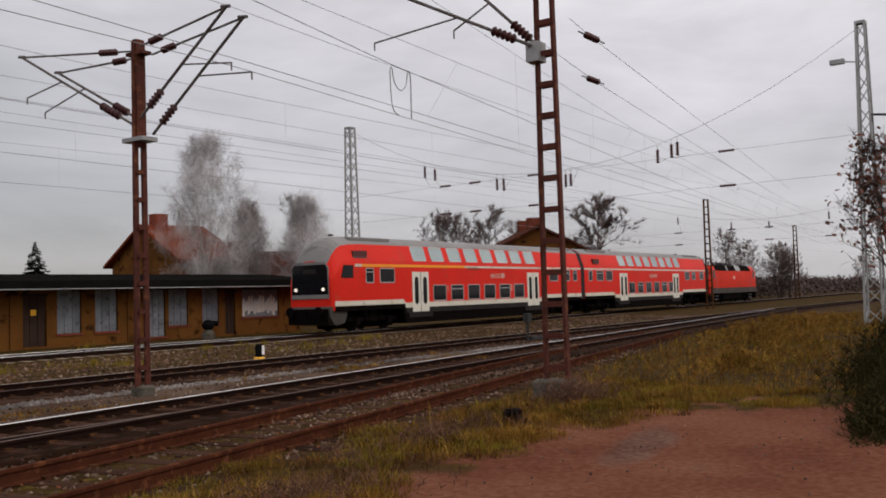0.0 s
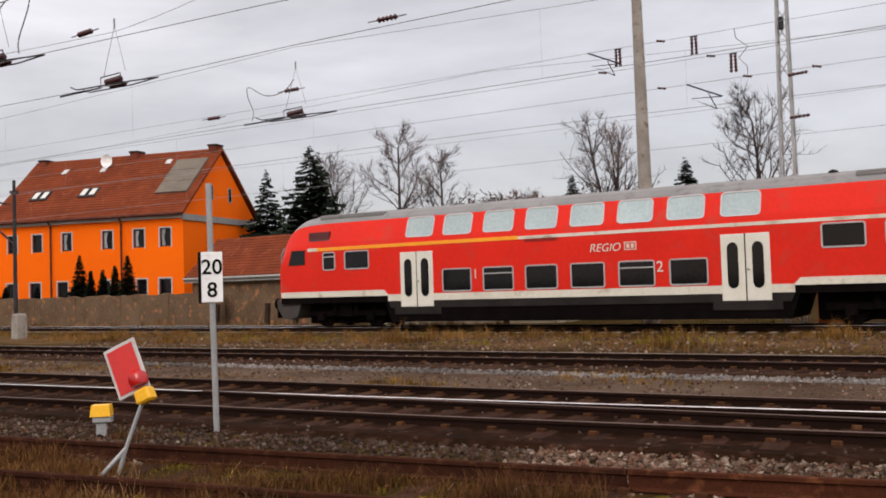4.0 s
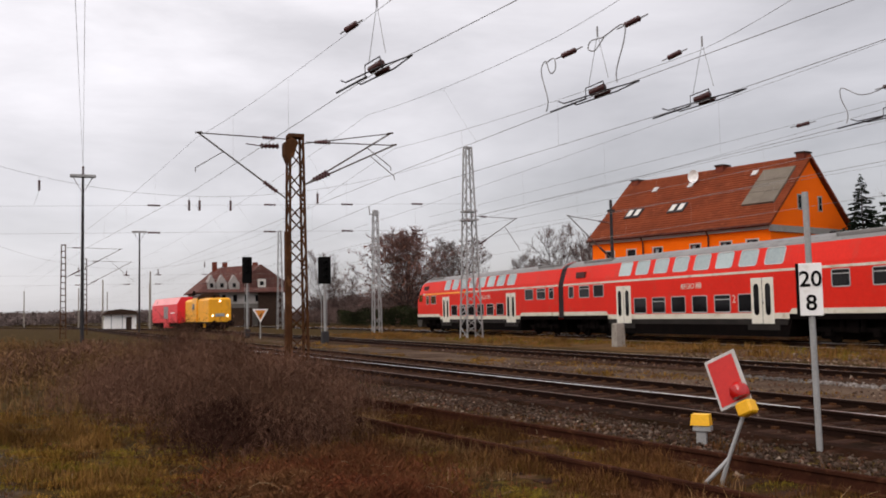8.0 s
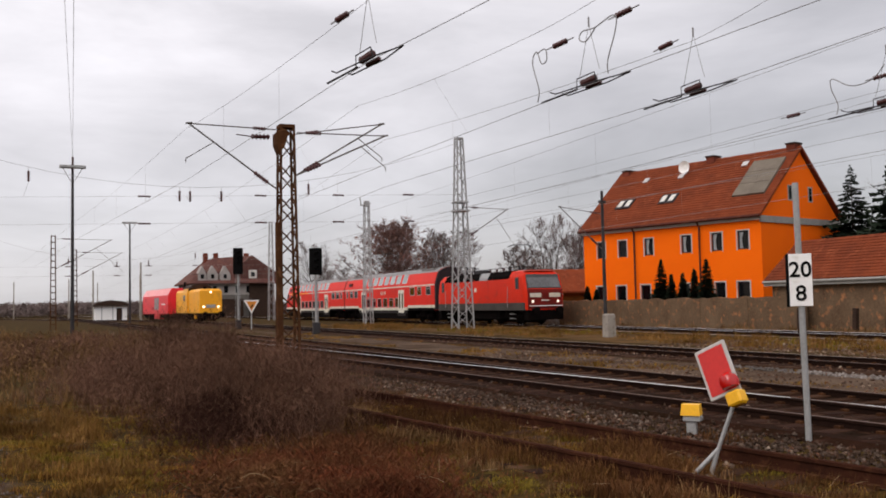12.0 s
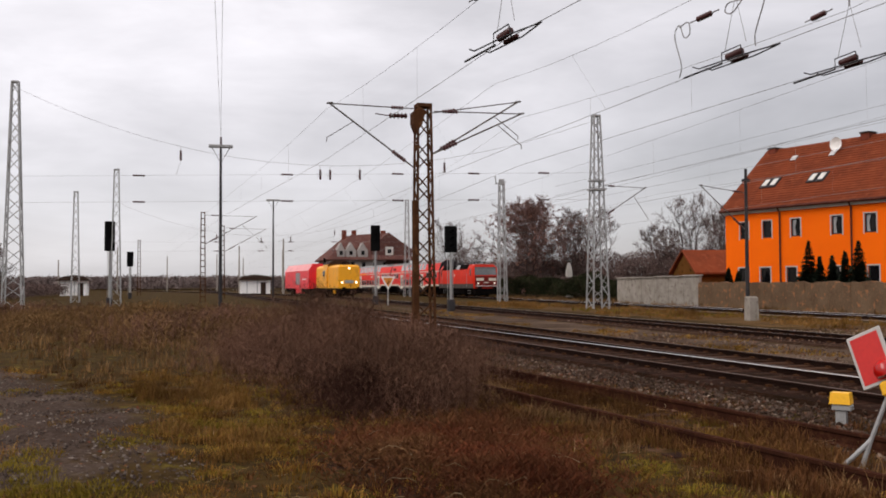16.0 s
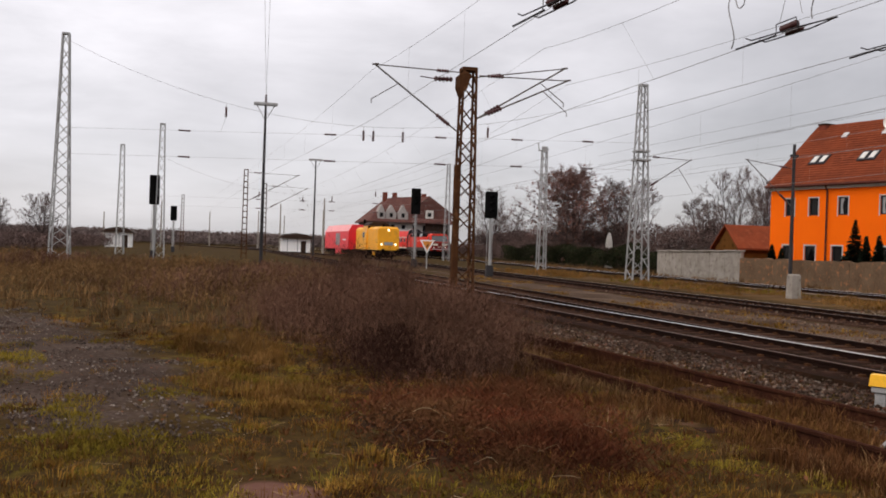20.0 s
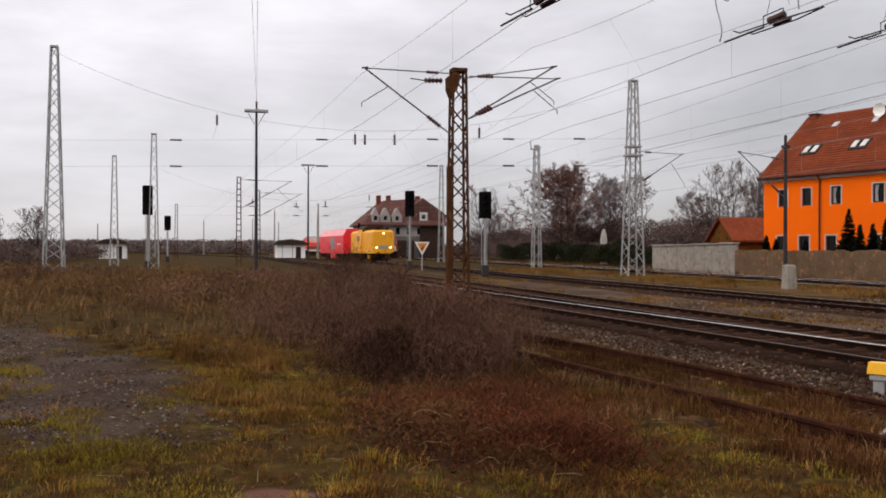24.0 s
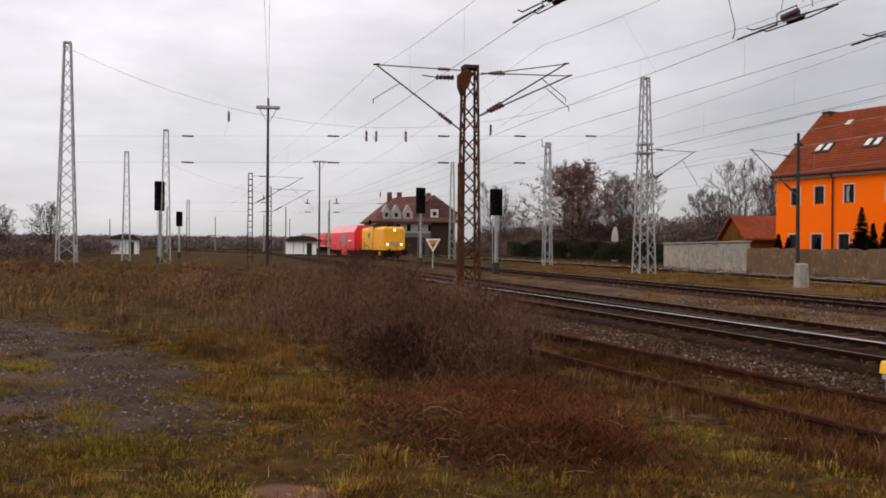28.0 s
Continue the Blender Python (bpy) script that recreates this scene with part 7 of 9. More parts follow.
# colour light signals
def signal(x, y, h, label, head=1.7):
    r = thing("railway_signal", label, "signal", None, "colour light signals")
    part("post", Build().tube([(x, y, 0), (x, y, h - head * 0.8)], 0.09, 8), GALV, r, "pale signal post")
    part("head", Build().box(x - 0.12, x + 0.14, y - 0.40, y + 0.40, h - head, h, 0.05), SIGN_BLACK, r, "black signal head")
    for i in range(3):
        part("lamp_hood", Build().lathe((x + 0.14, y, h - 0.35 - i * 0.45), [(0.13, 0), (0.13, 0.22), (0.11, 0.22), (0.11, 0.02)], 12, "x"), SIGN_BLACK, r)
    part("base_box", Build().box(x - 0.2, x + 0.2, y - 0.22, y + 0.22, 0, 0.75, 0.04), DARK_STEEL, r)
    part("ladder", Build().bar((x - 0.15, y - 0.18, 0.4), (x - 0.15, y - 0.18, h - 0.6), 0.03).bar((x - 0.15, y + 0.18, 0.4), (x - 0.15, y + 0.18, h - 0.6), 0.03), GALV, r)


signal(-57.6, 16.6, 5.45, "black colour light signal on pale post by the track")
signal(-78.4, 15.9, 6.75, "black colour light signal standing between the tracks", 2.2)
signal(-79.8, -5.6, 6.9, "black colour light signal in the rough yard", 2.4)
signal(-126, -6.4, 6.0, "small black signal far down the yard", 1.9)

r = thing("triangle_sign", "white-edged amber triangle sign pointing downwards", "sign")
part("post", Build().tube([(-74.3, 16.1, 0), (-74.3, 16.1, 1.4)], 0.05, 8), GALV, r)
tri = lambda w: [(16.1 - w, 2.35 - (0.62 - w) * 0.55), (16.1 + w, 2.35 - (0.62 - w) * 0.55), (16.1, 2.35 - (0.62 - w) * 0.55 - w * 1.75)]
part("plate", Build().prism(tri(0.62), "x", -74.26, -74.22), SIGN_WHITE, r)
part("face", Build().prism(tri(0.43), "x", -74.22, -74.21), SIGN_ORANGE, r, "amber sign face")
part("mark", Build().prism([(15.98, 1.75), (16.2, 2.05), (16.24, 2.0), (16.08, 1.7)], "x", -74.21, -74.203), SIGN_BLACK, r)

# slim bracket mast by the house
r = thing("catenary_mast", "slim dark mast with one bracket by the garden wall", "mast", None, "overhead line masts")
part("post", Build().tube([(-50.3, 33.4, -0.1), (-50.3, 33.4, 8.72)], [0.13, 0.09], 8), DARK_STEEL, r)
part("collar", Build().box(-50.45, -50.15, 33.2, 33.6, 7.95, 8.1), DARK_STEEL, r)
cantilever(r, -50.3, 33.28, 30.25, 5.0, 7.63, 7.25, (31.6, 5.75))

r = thing("kilometre_sign", "white kilometre plate on leaning grey post", "sign", pose(-8.89, 8.74, 0))
part("post", Build().tube([(0, 0, -0.12), (-0.02, -0.03, 3.17)], 0.038, 10), GALV, r, smooth=True)
face = pose(0.02, -0.05, 0, 0, 0, 44)
plate = part("plate", Build().box(-0.127, 0.137, -0.012, 0.0, 1.65, 2.29, 0.004), SIGN_WHITE, r, "white enamel plate", at=face)
part("edge_plate", Build().box(-0.165, -0.130, -0.008, 0.16, 1.64, 2.29), SIGN_BLACK, r, "black side plate", at=face)
for txt, z in (("20", 2.01), ("8", 1.72)):
    w = writing("number", txt, 0.265, SIGN_BLACK, r, face @ pose(0.005, -0.016, z, 90, 0, 0), "CENTER")
    w.data.offset = 0.004

# leaning red board with its lamp and fallen stand
r = thing("red_stop_board", "leaning red stop board with white rim and yellow lamp", "sign", pose(-7.645, 6.294, 0))
tilt = pose(0.08, 0.09, 0.78, 0, 0, 18) @ pose(0, 0, 0, -6, -24, 0)
part("board", Build().box(-0.185, 0.185, -0.012, 0.012, 0.03, 0.555, 0.006), BOARD_RIM, r, "white-rimmed board", at=tilt)
part("red_face", Build().box(-0.152, 0.152, -0.016, -0.0125, 0.063, 0.522), SIGN_RED, r, "red board face", at=tilt)
part("lamp", Build().box(-0.085, 0.085, -0.12, 0.02, -0.12, 0.02, 0.02), YELLOW_LAMP, r, "yellow lamp case", at=tilt @ pose(0.14, -0.02, 0))
part("lens", Build().lathe((0.12, -0.06, 0.12), [(0.085, -0.05), (0.10, 0.0), (0.085, 0.06), (0.035, 0.10)], 14), LENS_RED, r, "red lamp lens", smooth=True, at=tilt)
part("stand", Build().tube([(0.14, 0.15, 0.80), (0.0, 0.0, 0.24)], 0.020, 8).tube([(0.01, 0.01, 0.28), (-0.16, -0.19, 0.0)], 0.022, 8).tube([(0.01, 0.01, 0.28), (-0.05, -0.05, 0.0)], 0.022, 8).box(-0.22, -0.11, -0.25, -0.15, -0.01, 0.02).box(-0.09, -0.01, -0.09, -0.01, -0.01, 0.02), GALV, r, "thin pale stand", smooth=True)
r = thing("track_lamp_box", "yellow signal lamp on short grey foot", "lamp", pose(-10.1, 7.95, -0.03, 0, 0, 40))
part("lamp", Build().rings([[(-0.125, -0.10, 0.29), (0.125, -0.10, 0.29), (0.125, 0.10, 0.29), (-0.125, 0.10, 0.29)], [(-0.11, -0.085, 0.43), (0.11, -0.085, 0.43), (0.11, 0.085, 0.43), (-0.11, 0.085, 0.43)]]), YELLOW_LAMP, r, "yellow lamp case")
part("foot", Build().box(-0.10, 0.13, -0.08, 0.08, 0.21, 0.285, 0.01).box(-0.06, 0.06, -0.05, 0.05, -0.05, 0.21), GALV, r)

# concrete pillar, point motor, ground signal
part("pillar", Build().rings([[(-37.75 + sx * w, 25.24 + sy * w, z) for sx, sy in ((-1, -1), (1, -1), (1, 1), (-1, 1))] for w, z in ((0.235, -0.1), (0.215, 1.04), (0.17, 1.11))]), CONCRETE, thing("concrete_pillar", "pale weathered concrete marker pillar", "pillar"))
r = thing("point_motor", "grey point motor case with yellow cap", "machine", pose(18.2, 19.85, 0, 0, 0, 4))
part("case", Build().box(-0.7, 0.55, -0.22, 0.22, -0.05, 0.12, 0.04), FOOTING, r)
part("cap", Build().box(0.42, 0.66, -0.11, 0.11, 0.12, 0.2, 0.02), YELLOW_LAMP, r)
part("lantern", Build().box(0.45, 0.65, -0.1, 0.1, 0.2, 0.56, 0.03), SIGN_BLACK, r)
part("lantern_window", Build().box(0.54, 0.64, -0.108, -0.1, 0.26, 0.52), SIGN_WHITE, r)
part("rodding", Build().tube([(-0.8, 0.1, 0.1), (-2.6, 0.5, 0.08)], 0.03), RUST, r)
r = thing("points_lantern", "dark round-hooded lantern standing before the shed", "lamp", pose(30.9, 36.4, 0))
part("foot", Build().lathe((0, 0, 0), [(0.34, -0.05), (0.32, 0.25), (0.2, 0.42), (0.12, 0.45)], 12), FOOTING, r)
part("hood", Build().lathe((0, 0, 0.42), [(0.14, 0), (0.27, 0.10), (0.30, 0.28), (0.22, 0.44), (0.08, 0.52)], 14), SIGN_BLACK, r, smooth=True)
part("shade", Build().tube([(0.2, -0.1, 0.78), (0.42, -0.22, 0.72)], [0.12, 0.14], 10), SIGN_BLACK, r)
r = thing("ground_signal", "small dark points lever and indicator", "signal", pose(29.0, 18.7 - 1.6, 0))
part("post", Build().tube([(0, 0, 0), (0, 0, 1.0)], 0.06).box(-0.14, 0.14, -0.1, 0.1, 0.75, 1.05), DARK_STEEL, r)
part("lever", Build().bar((0.3, 0, 0.15), (1.9, 0.2, 0.12), 0.12), DARK_STEEL, r)
r = thing("mast_stump", "dark stump of a post in the grass", "post", pose(11.2, 6.9, 0))
part("stump", Build().box(-0.14, 0.14, -0.1, 0.1, -0.1, 0.2, 0.04), BLACK, r)


# ---- overhead wires ----
def wire(points, r=0.012, sag=0.0, n=8):
    out = []
    for a, b in zip(points, points[1:]):
        for i in range(n):
            t = i / n
            p = Vector(a).lerp(Vector(b), t)
            p.z -= sag * 4 * t * (1 - t)
            out.append(p)
    out.append(Vector(points[-1]))
    return Build().tube(out, r, 4)


LINES = {
    "siding": [(-140, -2.0), (-60, 2.6), (-32.3, 4.85), (-15.73, 5.56), (-11.3, 6.15), (0, 8.0), (13.7, 10.8), (44, 15.5), (110, 24)],
    "points": [(-140, 9.0), (-60, 9.8), (-26.9, 10.1), (-15.96, 10.35), (-9.7, 10.67), (11.7, 12.6), (44, 16.0), (110, 24.5)],
    "yard": [(-200, 13.2), (-60, 13.4), (-32.3, 12.0), (-15.82, 12.85), (-10.8, 12.75), (11.7, 13.0), (44, 17.0), (110, 25.5)],
    "second": [(-200, 18.6), (-58, 18.3), (-15.4, 18.0), (11.7, 18.5), (60, 18.6), (160, 22)],
    "main": [(-300, 7.5), (-230, 23.2), (-160, 31.5), (-120, 32.9), (-58, 31.6), (-15, 30.7), (40, 30.7), (160, 30.7)],
    "loop": [(-120, 24.2), (-58, 24.0), (-13, 23.5), (10, 24.7), (60, 26)],
}
for name, pts in LINES.items():
    r = thing("overhead_wire", "thin dark overhead contact and carrying wires", "wire", None, "overhead wires")
    zc = 6.1
    part("contact_wire", wire([(x, y, zc) for x, y in pts], 0.0072), WIRE, r)
    car = [(x, y - (0.9 if name in ("points",) else 0.0), zc + (1.75 if i % 2 == 0 else 1.1)) for i, (x, y) in enumerate(pts)]
    part("carrying_wire", wire(car, 0.0056, 0.12), WIRE, r)
    b = Build()
    for (a, c), (a2, c2) in zip(zip(pts, car), zip(pts[1:], car[1:])):
        L = math.hypot(a2[0] - a[0], a2[1] - a[1])
        for k in range(1, int(L / 7) + 1):
            t = k / (int(L / 7) + 1)
            b.tube([(a[0] + (a2[0] - a[0]) * t, a[1] + (a2[1] - a[1]) * t, zc), (c[0] + (c2[0] - c[0]) * t, c[1] + (c2[1] - c[1]) * t, c[2] + (c2[2] - c[2]) * t - 0.12 * 4 * t * (1 - t))], 0.0025, 3)
    part("droppers", b, WIRE, r)["kind"] = "stuff"


def section_insulator(x, y, turn):
    """Runners and insulators that part the contact wire."""
    r = thing("section_insulator", "section insulator with runners hung in the contact wire", "insulator", pose(x, y, 6.08, 0, 0, turn), "section insulators")
    part("body", insulator(Build(), (-0.26, 0.0, 0.10), (0.24, 0.0, 0.13), 0.075, 6), INSULATOR, r, smooth=True)
    part("body", insulator(Build(), (-0.26, 0.12, 0.04), (0.24, 0.12, 0.05), 0.05, 6), INSULATOR, r, smooth=True)
    part("frame", Build().tube([(-0.3, -0.08, 0.0), (-0.3, -0.08, 0.2), (0.28, -0.08, 0.22), (0.32, -0.05, 0.0)], 0.013, 5), DARK_STEEL, r)
    for s in (-1, 1):
        part("runner", Build().tube([(-1.15, s * 0.16, 0.10), (-0.95, s * 0.16, 0.02), (0.4, s * 0.14, 0.0), (1.3, 0.0, 0.0)], 0.014, 6), DARK_STEEL, r)
    part("runner_tail", Build().tube([(-1.7, 0.0, 0.0), (-0.4, 0.0, 0.02)], 0.02, 6), DARK_STEEL, r)
    part("hanger", Build().tube([(-0.3, 0, 0.25), (0.05, 0, 1.25), (0.35, 0, 0.28)], 0.007, 3).tube([(0.05, 0, 1.2), (0.05, 0, 1.4)], 0.02, 5), WIRE, r)


for x, y, a in ((-15.73, 5.56, 8), (-15.96, 10.35, 4), (-15.82, 12.85, 1), (-15.4, 18.0, 1)):
    section_insulator(x, y, a)
for x, y, z, a in ((-17.2, 5.57, 7.35, 8), (-15.2, 10.7, 7.4, 1), (-16.9, 13.0, 7.4, -5), (-17.4, 20.2, 7.4, 0), (-11.4, 16.4, 7.5, 0), (17.58, 8.6, 6.13, 0), (14.91, 7.3, 6.22, 0), (-16.93, 10.29, 7.2, 3), (-21.37, 21.09, 7.2, 0)):
    r = thing("wire_insulator", "brown insulator strung in an overhead wire", "insulator", pose(x, y, z, 0, 0, a), "wire insulators")
    part("porcelain", insulator(Build(), (-0.26, 0, 0), (0.26, 0, 0.0), 0.065, 5), INSULATOR, r, smooth=True)
    for k in (-1, 1):
        part("end_fitting", Build().tube([(k * 0.5, 0, 0), (k * 0.26, 0, 0)], 0.015, 5), WIRE, r)


def jumper(points):
    """A hanging jumper cable that bends smoothly through its points."""
    p = [Vector(q) for q in points]
    p = [p[0]] + p + [p[-1]]
    out = []
    for a, b, c, d in zip(p, p[1:], p[2:], p[3:]):
        for k in range(6):
            t = k / 6
            out.append(0.5 * (2 * b + (c - a) * t + (2 * a - 5 * b + 4 * c - d) * t * t + (3 * b - a - 3 * c + d) * t ** 3))
    out.append(p[-1])
    part("cable", Build().tube(out, 0.013, 5), WIRE, thing("jumper_cable", "looped jumper cable hanging between wires", "cable", None, "jumper cables"), smooth=True)


jumper([(-17.5, 10.05, 7.1), (-17.15, 10.05, 7.12), (-17.1, 10.05, 6.87), (-17.32, 10.05, 6.85), (-17.5, 10.05, 7.15), (-17.7, 10.05, 6.95), (-17.45, 10.05, 6.3), (-17.61, 10.1, 6.08)])
jumper([(-15.35, 10.15, 7.1), (-15.7, 10.15, 6.92), (-15.95, 10.15, 7.0), (-15.85, 10.15, 7.14), (-15.4, 10.15, 7.1), (-14.75, 10.15, 7.16), (-14.68, 10.15, 6.9), (-14.98, 10.15, 6.35), (-14.98, 10.15, 6.1)])
jumper([(-15.25, 17.8, 6.98), (-15.6, 17.8, 6.72), (-16.2, 17.8, 6.7), (-16.76, 17.8, 6.99), (-16.8, 17.8, 6.75), (-16.62, 17.8, 6.35), (-16.62, 17.75, 6.1)])
jumper([(17.6, 13.73, 6.1), (17.42, 13.78, 6.3), (17.36, 13.78, 7.1), (17.44, 13.78, 7.22), (17.52, 13.78, 6.9), (17.74, 13.78, 6.74), (17.97, 13.78, 6.9), (18.05, 13.78, 7.26), (18.16, 13.78, 7.1), (18.16, 13.78, 6.4), (18.2, 13.805, 6.1)])


def head_span(a, c, low, sag_mid, n, label, dashes=()):
    """Cross ropes between two masts with hanging insulators."""
    r = thing("head_span", label, "cable", None, "head spans")
    a, c = Vector(a), Vector(c)
    pts = []
    for i in range(17):
        t = i / 16
        p = a.lerp(c, t)
        p.z -= sag_mid * 4 * t * (1 - t)
        pts.append(p)
    part("sag_rope", Build().tube(pts, 0.010, 4), WIRE, r)
    for z in low:
        part("cross_rope", Build().tube([(a.x, a.y, z), (c.x, c.y, z)], 0.007, 4), WIRE, r)
    for t in n:
        p = a.lerp(c, t)
        zt = p.z - sag_mid * 4 * t * (1 - t)
        part("hanging_insulator", insulator(Build(), (p.x, p.y, zt - 0.25), (p.x, p.y, zt - 0.95), 0.10), INSULATOR, r, smooth=True)
        part("hanger", Build().tube([(p.x, p.y, zt), (p.x, p.y, zt - 0.25)], 0.012, 4).tube([(p.x, p.y, zt - 0.95), (p.x + 0.3, p.y - 0.3, low[0])], 0.010, 4), WIRE, r)
    for t in dashes or n:
        p = a.lerp(c, t)
        for z in low:
            part("rope_insulator", insulator(Build(), (p.x, p.y - 0.4, z), (p.x, p.y + 0.4, z), 0.08), INSULATOR, r, smooth=True)


head_span((-69, -11, 15.3), (-58, 27, 12.8), (9.2, 7.4), 4.2, (0.287, 0.527, 0.544, 0.595, 0.74), "sagging head span ropes across the yard", (0.215, 0.47, 0.66, 0.79, 0.91))
head_span((44.6, 8.6, 13.2), (46.8, 40.7, 12.9), (8.4, 6.7), 4.6, (0.279, 0.289, 0.313, 0.475, 0.485, 0.615, 0.63, 0.775, 0.80), "sagging head span ropes over the tracks", (0.20, 0.55, 0.68, 0.75))
head_span((-130, -9, 13), (-123, 29.3, 12.6), (7.4, 6.2), 4.6, (0.35, 0.5, 0.6, 0.75), "far head span ropes over the station yard")
head_span((90, 8, 13), (92, 45, 12.6), (7.4, 6.2), 4.6, (0.35, 0.5, 0.6, 0.75), "far head span ropes over the main line")
# feeder and span wires before the signal box, with their insulators and arms
r = thing("feeder_wires", "thin feeder wires before the signal box", "wire", None, "overhead wires")
for z in (8.0, 7.4, 6.75):
    part("feeder_wire", wire([(-58.0, 24.0, z + 0.2), (-8.0, 24.0, z), (46.8, 24.0, z + 0.2)], 0.0062, 0.05), WIRE, r)
for x, z in ((-7.95, 8.0), (-7.97, 6.75), (-6.65, 7.4), (-4.12, 6.75), (-5.76, 6.75), (-9.6, 7.4)):
    q = thing("wire_insulator", "small brown insulator strung in a feeder wire", "insulator", pose(x, 24.0, z, 0, 12, 0), "wire insulators")
    part("porcelain", insulator(Build(), (-0.11, 0, 0), (0.11, 0, 0), 0.04, 3), INSULATOR, q, smooth=True)
for x, z in ((-7.07, 8.0), (-6.09, 7.4), (-9.14, 8.0)):
    q = thing("hanging_insulators", "pair of brown insulators hanging from a feeder wire", "insulator", pose(x, 24.0, z), "hanging insulators")
    for d in (-0.05, 0.05):
        part("porcelain", insulator(Build(), (d, 0, -0.05), (d * 1.2, 0, -0.50), 0.05, 5), INSULATOR, q, smooth=True)
    part("yoke", Build().tube([(-0.1, 0, -0.03), (0.1, 0, -0.03)], 0.02, 5), DARK_STEEL, q)
for x, z in ((-10.0, 8.0), (-7.3, 6.75)):
    q = thing("registration_arm", "small steel registration arm on a feeder wire", "arm", pose(x, 24.0, z), "registration arms")
    part("arm", Build().tube([(0, 0, 0), (0.9, 0, -0.42)], 0.022, 6).tube([(0.9, 0, -0.42), (0.1, 0, -0.38), (0.75, 0, -0.72)], 0.016, 6).tube([(0.75, 0, -0.72), (0.55, 0, -0.3)], 0.014, 5), DARK_STEEL, q)
part("cable", Build().tube([(-6.04, 24, 8.0), (-6.0, 24, 7.75), (-5.72, 24, 7.5), (-5.95, 24, 7.25), (-5.75, 24, 7.0), (-5.75, 24, 6.75)], 0.012, 5), WIRE, thing("jumper_cable", "looped jumper cable hanging between wires", "cable", None, "jumper cables"), smooth=True)
r = thing("overhead_wire", "two thin anchored wires beside the batten mast", "wire", None, "overhead wires")
part("anchor_wire", wire([(13.75, 8.0, 6.25), (17.58, 8.6, 6.13), (44.6, 12.8, 6.1)], 0.0062, 0.0), WIRE, r)
part("anchor_wire", wire([(13.7, 7.1, 6.25), (14.91, 7.3, 6.22), (44.6, 12.0, 6.2)], 0.0062, 0.0), WIRE, r)
# feeder pair from the yard lamp over the viewer's head
r = thing("overhead_wire", "pair of thin wires rising from the yard lamp", "wire", None, "overhead wires")
for y in (-1.0, -1.7):
    part("feeder_wire", wire([(-77.4, 3.0, 13.6), (30.0, y, 11.0)], 0.008, 0.3, 12), WIRE, r)
part("end_insulator", insulator(Build(), (-77.5, 3.0, 12.9), (-77.3, 3.0, 13.7), 0.11, 5), INSULATOR, r, smooth=True)

# ---- trees ----
def branch(v, f, a, b, ra, rb, sides=4):
    d = (b - a).normalized()
    u = d.cross(Vector((0.3, 0.9, 0.2))).normalized()
    w = d.cross(u)
    n = len(v)
    for p, r in ((a, ra), (b, rb)):
        for k in range(sides):
            t = 2 * math.pi * k / sides
            v.append(tuple(p + r * (math.cos(t) * u + math.sin(t) * w)))
    f.extend((n + k, n + (k + 1) % sides, n + sides + (k + 1) % sides, n + sides + k) for k in range(sides))


